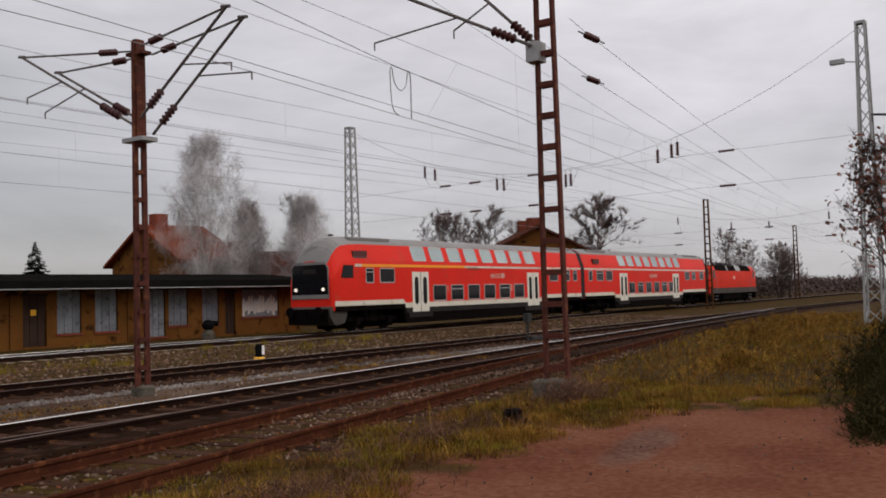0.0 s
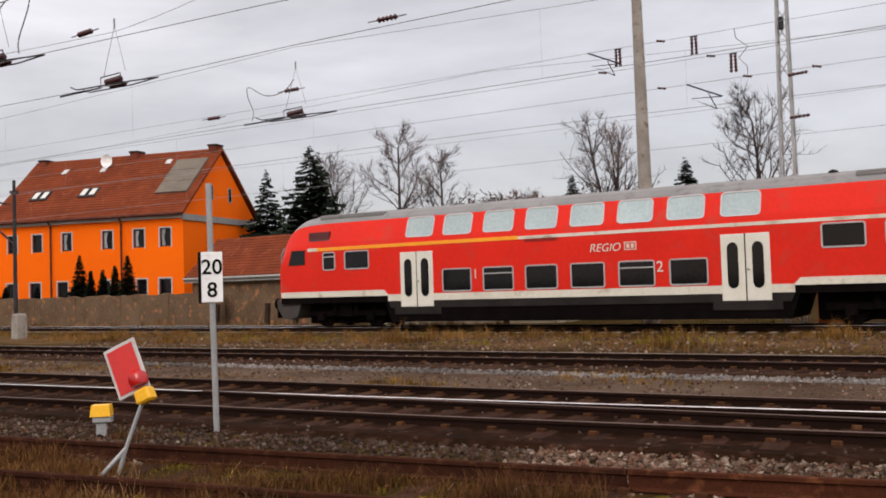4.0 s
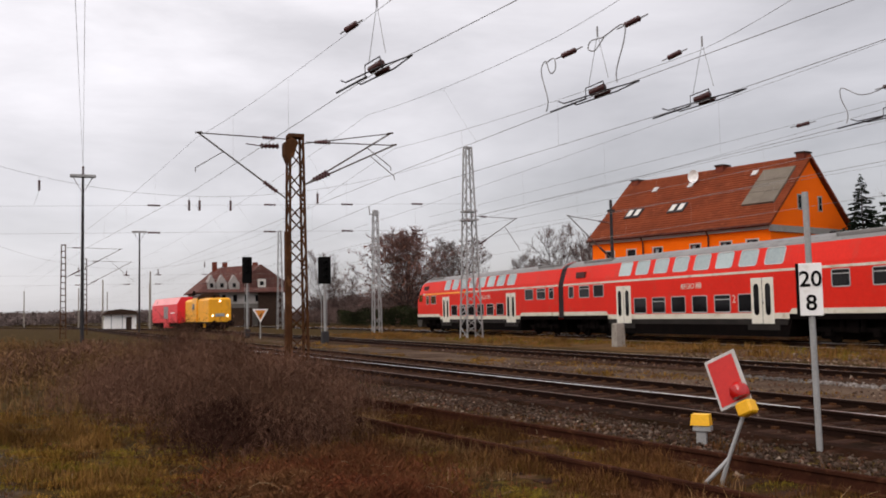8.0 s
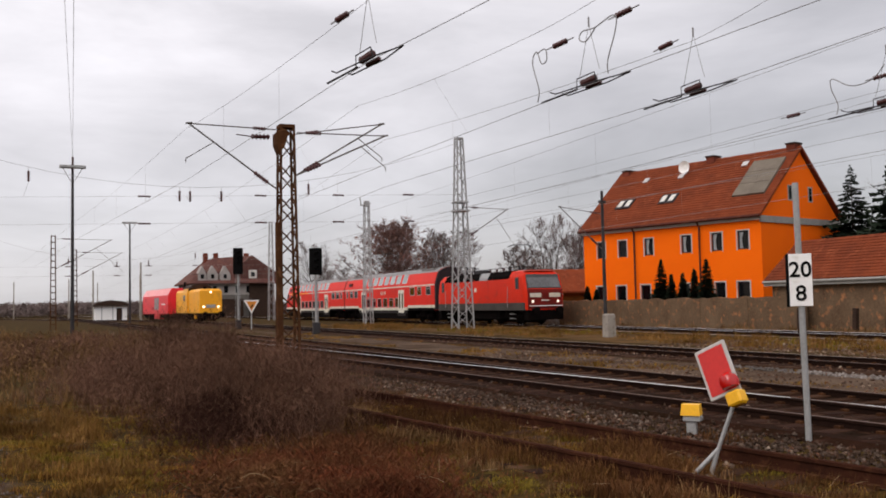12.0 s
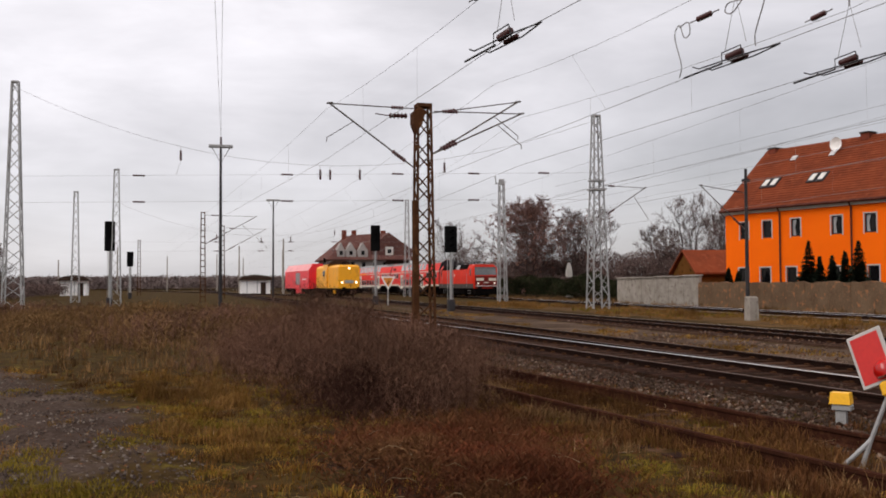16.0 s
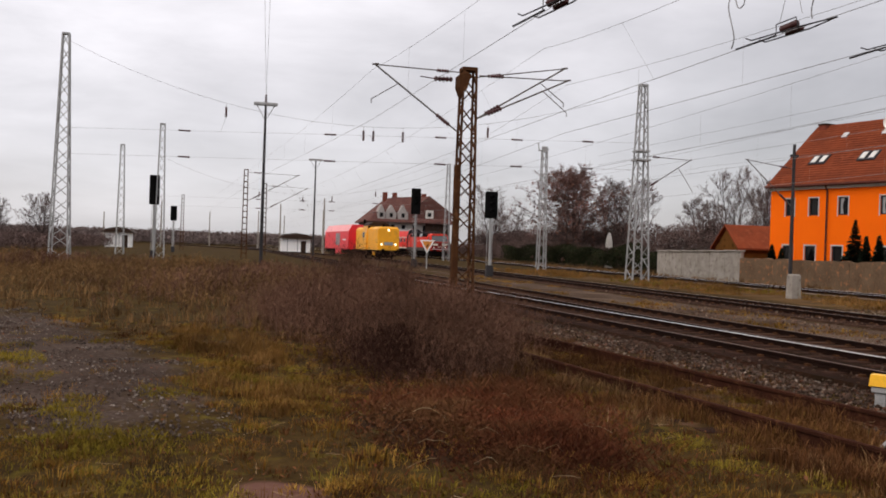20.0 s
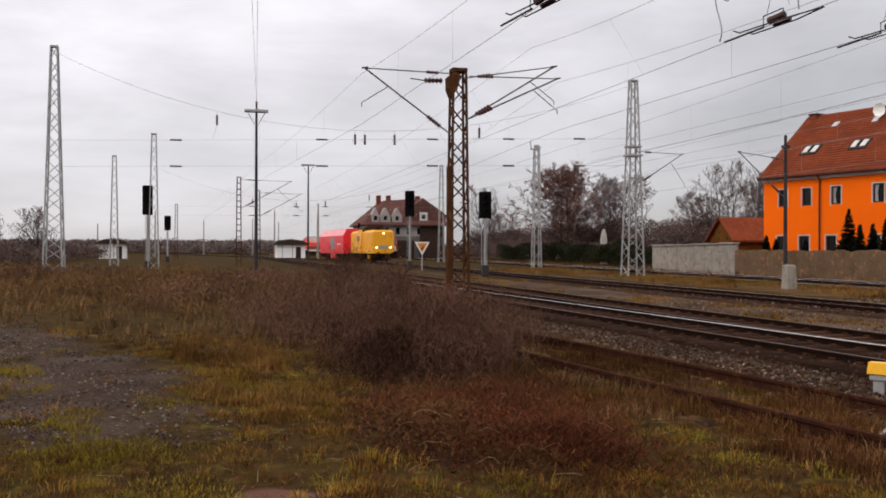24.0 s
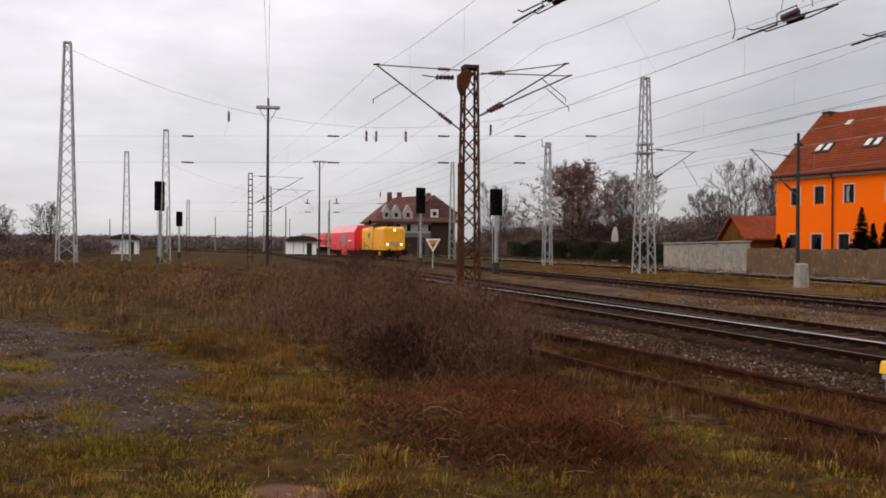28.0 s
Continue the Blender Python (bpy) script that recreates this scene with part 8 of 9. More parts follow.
def bare_tree(x, y, h, label, seed, spread=0.42, bark=None, twig=None, twigs=2600, stems=1, leaves=0, leaf_mat=None, low=0.25, twig_w=0.012, group="bare trees", droop=0.0, girth=0.011):
    """A trunk that may fork, limbs with side limbs, and a crown of fine twigs, with leaf clumps where wanted."""
    rng = random.Random(seed)
    root = thing("tree", label, "tree", pose(x, y, 0), group)
    v, f, ends = [], [], []
    last = 3 if math.hypot(x, y) < 52 else 2

    def limb(p, d, length, r, level):
        steps = (10, 6, 4, 2)[level]
        for i in range(steps):
            q = p + d * (length / steps)
            branch(v, f, p, q, r, r * 0.84, (6, 4, 3, 3)[level])
            r *= 0.84
            p = q
            wob = (0.025, 0.11, 0.18, 0.2)[level]
            d = (d + Vector((rng.gauss(0, wob), rng.gauss(0, wob), rng.gauss(0.05 if level else 0.0, wob * 0.6)))).normalized()
            if level:
                ends.append((p.copy(), d.copy()))
            if level == last or (level == 0 and p.z < h * low):
                continue
            left = 1 - (i + 1) / steps
            for _ in range(3 if level == 0 else 1):
                side = d.cross(Vector((rng.gauss(0, 1), rng.gauss(0, 1), rng.gauss(0, 1)))).normalized()
                a = rng.uniform(0.5, 1.0) * (0.55 + spread)
                nd = (d * math.cos(a) + side * math.sin(a)).normalized()
                if level == 0:
                    size = h * (0.16 + 0.62 * spread) * (0.28 + 0.72 * left ** 0.8) * rng.uniform(0.65, 1.15)
                else:
                    size = length * (0.25 + 0.45 * left) * rng.uniform(0.6, 1.1)
                limb(p, nd, size, r * 0.55, level + 1)

    for s in range(stems):
        lean = Vector((rng.gauss(0, 0.16 if stems > 1 else 0.04), rng.gauss(0, 0.16 if stems > 1 else 0.04), 1)).normalized()
        limb(Vector((rng.uniform(-0.25, 0.25) * (stems - 1), rng.uniform(-0.25, 0.25) * (stems - 1), -0.1)), lean, h * rng.uniform(0.8, 0.9), h * girth + 0.02, 0)
    k = h / max(p[2] for p in v)
    v = [(a * k, b * k, c * k) for a, b, c in v]
    soup("trunk", v, f, bark or BARK, "", "", "", root)
    tv, tf = [], []
    for _ in range(twigs):
        p, d = rng.choice(ends)
        p = p * k
        d2 = (d + Vector((rng.gauss(0, 0.6), rng.gauss(0, 0.6), rng.gauss(0.15 - droop, 0.4)))).normalized()
        q = p + d2 * h * rng.uniform(0.025, 0.075)
        u = Vector((rng.gauss(0, 1), rng.gauss(0, 1), 0)).normalized() * twig_w
        n = len(tv)
        tv += [tuple(p - u), tuple(p + u), tuple(q)]
        tf.append((n, n + 1, n + 2))
    # beyond 62 m the crown takes the paler tint painted for haze
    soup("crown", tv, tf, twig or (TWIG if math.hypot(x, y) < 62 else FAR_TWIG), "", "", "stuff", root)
    if leaves:
        lv_, lf = [], []
        for _ in range(leaves):
            p, d = rng.choice(ends)
            p = p * k + Vector((rng.gauss(0, 0.25), rng.gauss(0, 0.25), rng.gauss(0, 0.2)))
            s = rng.uniform(0.08, 0.2) * h / 12
            a = Vector((rng.gauss(0, 1), rng.gauss(0, 1), rng.gauss(0, 1))).normalized() * s
            c = a.cross(Vector((rng.gauss(0, 1), rng.gauss(0, 1), rng.gauss(0, 1)))).normalized() * s * 0.7
            n = len(lv_)
            lv_ += [tuple(p - a), tuple(p + c), tuple(p + a), tuple(p - c)]
            lf.append((n, n + 1, n + 2, n + 3))
        soup("leaves", lv_, lf, leaf_mat or COPPER, "", "", "stuff", root)
    return root


def conifer(x, y, h, r, label, seed, group="conifers", base=0.04):
    rng = random.Random(seed)
    root = thing("conifer", label, "tree", pose(x, y, 0), group)
    part("trunk", Build().tube([(0, 0, 0), (0, 0, h * 0.97)], [0.03 * h * 0.6, 0.01], 6), BARK, root)
    v, f = [], []
    z = h * base
    while z < h:
        k = (h - z) / (h * (1 - base))
        L = r * (k ** 0.85) * rng.uniform(0.8, 1.1) + 0.06
        nb = max(8, int(30 * k))
        for i in range(nb):
            a = 2 * math.pi * (i + rng.random()) / nb
            d = Vector((math.cos(a), math.sin(a), -0.3 + 0.35 * rng.random()))
            zj = z + rng.uniform(-0.02, 0.02) * h
            side = Vector((-math.sin(a), math.cos(a), 0))
            Lb = L * rng.uniform(0.7, 1.15)
            for j in range(6):
                t0 = j / 6
                p = Vector((0, 0, zj)) + d * Lb * (0.15 + 0.85 * t0)
                w = 0.34 * Lb * (1.1 - t0) + 0.08
                for s in (-1, 1):
                    q = p + d * Lb * 0.2 + side * s * w + Vector((0, 0, rng.uniform(-0.16, 0.02) * L))
                    n = len(v)
                    v += [tuple(p), tuple(p + d * Lb * 0.28 + Vector((0, 0, rng.uniform(0.0, 0.08)))), tuple(q)]
                    f.append((n, n + 1, n + 2))
        z += h * 0.019 * rng.uniform(0.8, 1.2)
    soup("crown", v, f, NEEDLES, "", "", "stuff", root)
    return root


# behind the shed
def birch(x, y, h, label, seed, wide):
    """A slim pale tree whose crown is a soft plume of hanging twigs."""
    root = bare_tree(x, y, h, label, seed, 0.30, BIRCH, PALE_TWIG, 9000, 1, low=0.16, twig_w=0.006, droop=0.35, girth=0.0075)
    rng = np.random.default_rng(seed)
    v, f = [], []
    for _ in range(250):
        a, u = rng.uniform(0, 2 * math.pi), rng.uniform(0.03, 1.0)
        swell = math.sin(math.pi * min(1.0, u * 0.92 + 0.06)) ** 0.7 * (1 - 0.25 * u)
        r = wide * swell * math.sqrt(rng.random()) * (1 + 0.25 * math.sin(3 * a + 5 * u))
        c = np.array([r * math.cos(a), r * math.sin(a), h * (0.14 + 0.84 * u)])
        n = 95
        p = c + rng.normal(0, 0.24, (n, 3))
        d = rng.normal(0, 0.28, (n, 3)) + np.array([math.cos(a) * 0.2, math.sin(a) * 0.2, rng.choice((-0.45, 0.35))])
        q = p + d * rng.uniform(0.6, 1.5, (n, 1))
        w = rng.normal(0, 1, (n, 3))
        w *= 0.0062 / np.linalg.norm(w, axis=1, keepdims=True)
        k = len(v)
        v += [tuple(e) for e in np.stack([p - w, p + w, q], 1).reshape(-1, 3).tolist()]
        f += [(k + 3 * i, k + 3 * i + 1, k + 3 * i + 2) for i in range(n)]
    soup("hanging_spray", v, f, PALE_TWIG, "", "", "stuff", root)


birch(40.3, 47.2, 12.6, "pale leafless birch with drooping fine twigs", 8, 3.3)
birch(44.6, 48.5, 8.6, "small pale leafless birch", 5, 1.7)
birch(47.6, 45.7, 9.0, "pale leafless birch behind the shed", 4, 2.0)
conifer(38.5, 64.3, 6.5, 1.9, "small dark pine behind the shed roof", 7)
for i, (x, y, h) in enumerate(((69.7, 50.6, 9.4), (73, 51, 9.8), (77, 49.3, 10.4), (82, 50, 9.2))):
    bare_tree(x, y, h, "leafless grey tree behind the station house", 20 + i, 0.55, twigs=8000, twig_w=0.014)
bare_tree(79.0, 38.7, 10.6, "round leafless tree with dark trunk", 31, 0.62, twigs=20000, twig_w=0.014)
for i, (x, y, h) in enumerate(((123, 41, 9.4), (118, 37, 7.6), (115, 32.6, 6.9), (121, 33, 6.0), (128, 36, 7.5), (140, 38, 7), (150, 30, 6.5))):
    bare_tree(x, y, h, "distant leafless shrub tree along the line", 40 + i, 0.6, twigs=3000, low=0.08, stems=2, twig_w=0.03)
bare_tree(25.9, 3.6, 5.6, "sparse tree with few brown leaves at the yard edge", 51, 0.5, twigs=2600, leaves=900, low=0.3)
bare_tree(31.5, 5.6, 6.4, "sparse tree with few brown leaves by the mast", 52, 0.5, twigs=2600, leaves=700, low=0.3)
# behind the wall and the hut
for i, (x, y, h, sp) in enumerate(((-42.3, 62, 15.2, 0.34), (-47.5, 62, 13.2, 0.34), (-38.3, 61, 12.2, 0.42), (-22.6, 57.8, 12.6, 0.24), (-13.5, 60.5, 13.4, 0.46))):
    bare_tree(x, y, h, "tall leafless tree with dark limbs", 60 + i, sp + 0.2, twigs=3400, twig_w=0.015, low=0.33, stems=1 + i % 2, girth=0.022)
for i, (x, y, h, r) in enumerate(((-38.5, 47.0, 10.6, 2.7), (-44.6, 48.8, 10.0, 3.0), (-23.6, 76.4, 11.6, 3.2), (-34.5, 77.7, 11.2, 2.2), (-25.0, 56.7, 8.6, 1.7), (-20.5, 67, 10.2, 3.0), (-37.5, 45.0, 10.6, 4.0))):
    conifer(x, y, h, r, "dark green spruce tree", 80 + i)
for i, (x, y, h) in enumerate(((-30.2, 57.5, 8.2), (-26.3, 54, 7.4), (-33.5, 60, 8.0), (-36, 69, 9.5), (-40, 70, 9.0), (-22, 55, 6.0), (-29, 52, 6.5))):
    bare_tree(x, y, h, "dense reddish brown shrub tree", 100 + i, 0.6, twigs=5200, stems=3, low=0.05, twig_w=0.028, leaves=900)
# down the line
bare_tree(-112, 43, 13.0, "broad tree with copper brown autumn leaves", 120, 0.98, None, COPPER_TWIG, twigs=60000, leaves=1500, stems=4, low=0.10, twig_w=0.013)
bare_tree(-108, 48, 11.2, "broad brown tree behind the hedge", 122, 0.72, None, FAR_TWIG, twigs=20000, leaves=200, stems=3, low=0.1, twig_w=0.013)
for i, (x, y, h) in enumerate(((-119, 52, 12.2), (-86.3, 50.5, 11), (-72, 45.2, 8.3), (-78, 49, 8.4), (-93, 52, 7.8), (-163, 47.5, 13.4), (-100, 55, 9), (-140, 52, 8), (-150, 47.3, 8.2), (-133, 49, 8.4), (-172, 52, 9.5))):
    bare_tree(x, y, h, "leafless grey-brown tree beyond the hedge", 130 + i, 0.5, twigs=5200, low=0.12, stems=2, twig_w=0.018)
for i, (x, y, h) in enumerate(((-138, -24, 7.4), (-118, -26, 6.3), (-104, -27, 8.6), (-128, -33, 6.0))):
    bare_tree(x, y, h, "dark leafless shrub tree at the yard edge", 150 + i, 0.6, twigs=4200, low=0.05, stems=3, twig_w=0.035)
# small cypresses before the house
for i, (x, h) in enumerate(((-48.3, 3.75), (-47.3, 2.95), (-46.2, 2.95), (-45.1, 3.15), (-44.0, 3.65), (-56.85, 2.45), (-55.7, 2.25))):
    conifer(x, 36.3, h * 1.1, (0.95, 0.6, 0.65, 0.7, 0.85, 0.7, 0.6)[i], "small dark cypress before the orange wall", 170 + i, "cypresses before the house", 0.02)


def leaf_mass(name, label, boxes, count, size, mat, seed, kind="stuff"):
    """Hedges and far scrub: many small leaves filling rounded humps."""
    rng = np.random.default_rng(seed)
    v, f = [], []
    for x0, x1, y0, y1, h in boxes:
        n = int(count * (x1 - x0) * (y1 - y0))
        px, py = rng.uniform(x0, x1, n), rng.uniform(y0, y1, n)
        hump = np.array([h * (0.75 + 0.35 * noise.noise((a * 0.25, b * 0.25, 1.0))) for a, b in zip(px, py)])
        pz = hump * rng.uniform(0.05, 1, n) ** 0.6
        for a, b, c in zip(px, py, pz):
            d = rng.normal(size=3)
            d *= size / np.linalg.norm(d)
            e2 = rng.normal(size=3)
            e2 *= size * 0.6 / np.linalg.norm(e2)
            k = len(v)
            v += [(a - d[0], b - d[1], c - d[2]), (a + e2[0], b + e2[1], c + e2[2]), (a + d[0], b + d[1], c + d[2])]
            f.append((k, k + 1, k + 2))
    return soup(name, v, f, mat, label, "hedge", kind)


leaf_mass("hedge", "dark clipped hedge along the railway", [(-135, -78, 40.5, 42.5, 2.9)], 210, 0.19, HEDGE, 1)
leaf_mass("dark_bushes", "dark brown bushes between signal box and shed", [(12.9, 15.4, 36.6, 39.5, 3.9)], 2600, 0.08, COPSE, 12)
leaf_mass("ochre_bush", "ochre leafed bush beside the shed", [(15.6, 20.0, 36.6, 39.2, 3.6)], 1900, 0.08, OCHRE, 13)
leaf_mass("wood_edge", "brown leafless thickets behind the hedge", [(-178, -62, 46.5, 52.0, 6.0)], 170, 0.17, WOOD_TWIG, 8)
leaf_mass("copse", "dense dark brown copse behind the hut", [(-52, -19, 50, 57, 8.2)], 90, 0.19, COPSE, 9)
leaf_mass("thicket_wall", "dense dark brown shrubs behind the floodlight tower", [(-24, -8.0, 52, 57, 6.8)], 420, 0.17, COPSE, 10)
leaf_mass("scrub", "brown scrub along the far side of the line", [(-200, -95, 43.0, 47.0, 3.2)], 110, 0.16, WOOD_TWIG, 2)
leaf_mass("far_woods", "haze-tinted woods on the far horizon", [(-420, -300, -90, 60, 5.2)], 5, 0.6, FAR_TWIG, 3)
leaf_mass("far_scrub", "dark brown scrub at the yard's far edge", [(-170, -100, -40, -18, 2.3)], 34, 0.18, WOOD_TWIG, 4)
leaf_mass("lineside_scrub", "brown scrub beside the line in the distance", [(100, 190, 33, 42, 3.4), (60, 170, 46, 56, 4.0)], 7, 0.4, TWIG, 5)

# ---- grass, weeds, stones ----
def on_gravel(x, y, grow=0.0):
    """Inside the bare grit patch, with a ragged rim."""
    a = radians(17)
    u, w = (x + 15.2) * math.cos(a) + (y + 2.75) * math.sin(a), -(x + 15.2) * math.sin(a) + (y + 2.75) * math.cos(a)
    return (u / 6.9) ** 2 + (w / 1.45) ** 2 < 1 + grow + 0.9 * noise.noise((x * 0.8, y * 0.8, 5))


def on_dirt(x, y):
    """Inside the red trodden dirt."""
    return ((x - 9.0) / 6.4) ** 2 + ((y - 2.6) / 3.3) ** 2 < 1 + 0.5 * noise.noise((x * 0.7, y * 0.7, 0))


def clear_of_tracks(x, y):
    """True where rough growth may stand."""
    if y > siding_y(x) - (0.95 if x > -4 else -0.9):
        return False
    if on_dirt(x, y) or x * x + y * y < 6:
        return False
    if on_gravel(x, y):
        return noise.noise((x * 1.1, y * 1.1, 8)) > 0.12
    return True


def blades(name, label, mat, count, area, height, width, keep, seed, bend=0.5, tuft=6, clump=0.0, gap=-0.12):
    """Tufts of bent grass blades, two triangles each."""
    rng = random.Random(seed)
    v, f = [], []
    x0, x1, y0, y1 = area
    made = 0
    while made < count:
        x, y = rng.uniform(x0, x1), rng.uniform(y0, y1)
        made += 1
        if not keep(x, y):
            continue
        if clump and noise.noise((x * 0.5, y * 0.5, seed)) < rng.uniform(-clump, clump):
            continue
        lump = noise.noise((x * 1.6, y * 1.6, seed + 0.5))
        if lump < gap and rng.random() < 0.85:
            continue
        z = ground_height(x, y) - 0.02
        hh = (0.85 + 1.3 * lump) * height * rng.uniform(0.5, 1.2) * (0.8 + 0.5 * noise.noise((x * 0.4, y * 0.4, 9.0)))
        for _ in range(tuft):
            a = rng.uniform(0, 2 * math.pi)
            bx, by = x + rng.gauss(0, 0.05), y + rng.gauss(0, 0.05)
            h = hh * rng.uniform(0.55, 1.15)
            lean = h * bend * rng.uniform(0.2, 1.2)
            w = width * rng.uniform(0.7, 1.3)
            cx, cy = math.cos(a), math.sin(a)
            n = len(v)
            v += [(bx - cy * w, by + cx * w, z), (bx + cy * w, by - cx * w, z), (bx + cx * lean * 0.35 + cy * w * 0.6, by + cy * lean * 0.35 - cx * w * 0.6, z + h * 0.65), (bx + cx * lean * 0.35 - cy * w * 0.6, by + cy * lean * 0.35 + cx * w * 0.6, z + h * 0.65), (bx + cx * lean, by + cy * lean, z + h)]
            f += [(n, n + 1, n + 2, n + 3), (n + 3, n + 2, n + 4)]
    return soup(name, v, f, mat, label, "grass")


blades("near_grass", "dry yellow-brown autumn grass before the siding", GRASS, 30000, (-20, 14, -5, 7.8), 0.11, 0.0030, clear_of_tracks, 11, 1.3, 8, 0.7, 0.08)
blades("matted_grass", "low matted grass covering the ground", MATTED, 26000, (-24, 14, -5, 7.8), 0.06, 0.005, clear_of_tracks, 10, 1.6, 6, 0.35, 0.06)
blades("green_grass", "patches of short green weeds", GREEN, 20000, (-20, 14, -6, 7.8), 0.05, 0.0045, lambda x, y: clear_of_tracks(x, y) and noise.noise((x * 0.45, y * 0.45, 3)) > -0.02, 12, 0.9, 8, 0.3, 0.02)
blades("yard_grass", "dry tufted grass of the yard", HAZE_GRASS, 30000, (-75, -18, -22, 6), 0.30, 0.012, clear_of_tracks, 13, 0.6, 5, 0.5)
blades("right_grass", "tall dry grass at the yard edge", GRASS, 30000, (8, 60, -6, 16), 0.20, 0.009, lambda x, y: not on_dirt(x, y) and y < 5.9 + 0.2 * x and y > 2.0 - 0.02 * x, 14, 0.6, 6, 0.8)
blades("right_green", "green weeds among the grass at the yard edge", GREEN, 14000, (8, 45, -3, 14), 0.14, 0.010, lambda x, y: not on_dirt(x, y) and y < 5.9 + 0.2 * x and y > 2.0 - 0.02 * x and noise.noise((x * 0.3, y * 0.3, 33)) > 0.0, 24, 0.6, 6, 0.3)
blades("strip_grass", "yellow straw grass between the running tracks", STRAW, 22000, (-80, 14, 20.8, 28.7), 0.31, 0.012, lambda x, y: noise.noise((x * 0.10, y * 0.3, 7)) + 0.12 * (y - 24.0) > -0.12 and (x < -4 or y > 25.6) and x < 9 + 4 * noise.noise((y, 0, 0)), 15, 0.7, 6, 0.4)
blades("strip_weeds", "green weeds beside the main track", GREEN, 5200, (-70, 40, 23.5, 28.6), 0.22, 0.014, lambda x, y: noise.noise((x * 0.12, y * 0.3, 17)) > 0.05, 16, 0.7, 6, 0.3)
blades("track_tufts", "single tufts of grass in the trodden strip", GRASS, 9000, (-60, 30, 13.6, 17.0), 0.12, 0.010, lambda x, y: noise.noise((x * 0.25, y * 0.5, 27)) > 0.08, 28, 0.9, 6)
blades("siding_weeds", "brown grass beyond the rusty siding", MATTED, 26000, (-26, -4, 1, 9.4), 0.13, 0.006, lambda x, y: siding_y(x) + 0.82 < y < siding_y(x) + 2.1 and noise.noise((x * 0.5, y * 0.7, 29)) > -0.2 + 0.025 * (x + 12), 17, 0.7, 6, 0.4)
blades("siding_cover", "matted grass over the overgrown siding", MATTED, 34000, (-24, -2.5, 3, 7.6), 0.20, 0.0045, lambda x, y: -1.6 < y - siding_y(x) < 0.55 and noise.noise((x * 0.6, y * 0.4, 41)) > -0.32 + 0.10 * max(0, x + 6), 20, 0.7, 7)
blades("siding_straw", "ochre grass standing over the buried rail", HAZE_GRASS, 9000, (-20, -5, 3, 7.0), 0.22, 0.0045, lambda x, y: -1.7 < y - siding_y(x) < -0.3 and noise.noise((x * 0.8, y * 0.5, 45)) > -0.12, 46, 0.8, 7)
blades("far_grass", "grass verge along the hedge", HAZE_GRASS, 4000, (-140, -70, 32.8, 40.5), 0.3, 0.03, lambda x, y: True, 18, 0.6, 5, 0.4)
blades("edge_grass", "weeds along the foot of the wall", HAZE_GRASS, 3200, (-70, -18, 32.6, 34.9), 0.35, 0.018, lambda x, y: True, 19, 0.6, 5, 0.4)
blades("front_weeds", "short weeds before the signal box and shed", GREEN, 1800, (-18, 40, 33.0, 36.0), 0.2, 0.016, lambda x, y: noise.noise((x * 0.3, y * 0.5, 37)) > 0.0, 38, 0.7, 5, 0.4)


def tussocks(name, label, mat, count, area, keep, seed, tall=0.26, radius=0.10, blades_each=46):
    """Single round grass clumps with blades leaning outwards."""
    rng = random.Random(seed)
    v, f = [], []
    x0, x1, y0, y1 = area
    for _ in range(count):
        x, y = rng.uniform(x0, x1), rng.uniform(y0, y1)
        if not keep(x, y):
            continue
        z = ground_height(x, y) - 0.02
        size = rng.uniform(0.55, 1.35)
        for _b in range(blades_each):
            a = rng.uniform(0, 2 * math.pi)
            r = radius * size * math.sqrt(rng.random())
            cx, cy = math.cos(a), math.sin(a)
            bx, by = x + cx * r, y + cy * r
            h = tall * size * rng.uniform(0.5, 1.1)
            lean = h * rng.uniform(0.15, 0.9)
            w = (0.0042 if tall > 0.08 else 0.0034) * rng.uniform(0.7, 1.4)
            n = len(v)
            v += [(bx - cy * w, by + cx * w, z), (bx + cy * w, by - cx * w, z), (bx + cx * lean * 0.3 + cy * w * 0.7, by + cy * lean * 0.3 - cx * w * 0.7, z + h * 0.65), (bx + cx * lean * 0.3 - cy * w * 0.7, by + cy * lean * 0.3 + cx * w * 0.7, z + h * 0.65), (bx + cx * lean, by + cy * lean, z + h * rng.uniform(0.75, 1.0))]
            f += [(n, n + 1, n + 2, n + 3), (n + 3, n + 2, n + 4)]
    return soup(name, v, f, mat, label, "grass")


def fallen_stalks():
    """Bleached stalks lying in the grass."""
    rng = random.Random(61)
    v, f = [], []
    for _ in range(1000):
        x, y = rng.uniform(-20, 14), rng.uniform(-5, 7.5)
        if not clear_of_tracks(x, y):
            continue
        a, L = rng.uniform(0, 2 * math.pi), rng.uniform(0.08, 0.26)
        z = ground_height(x, y) + rng.uniform(0.02, 0.10)
        d = Vector((math.cos(a) * L, math.sin(a) * L, rng.gauss(0.02, 0.05)))
        u = Vector((-math.sin(a), math.cos(a), 0.4)) * 0.002
        p = Vector((x, y, z))
        n = len(v)
        v += [tuple(p - u), tuple(p + u), tuple(p + d + u * 0.5), tuple(p + d - u * 0.5)]
        f.append((n, n + 1, n + 2, n + 3))
    soup("fallen_stalks", v, f, PALE_STALK, "bleached dry stalks lying in the grass", "weeds")


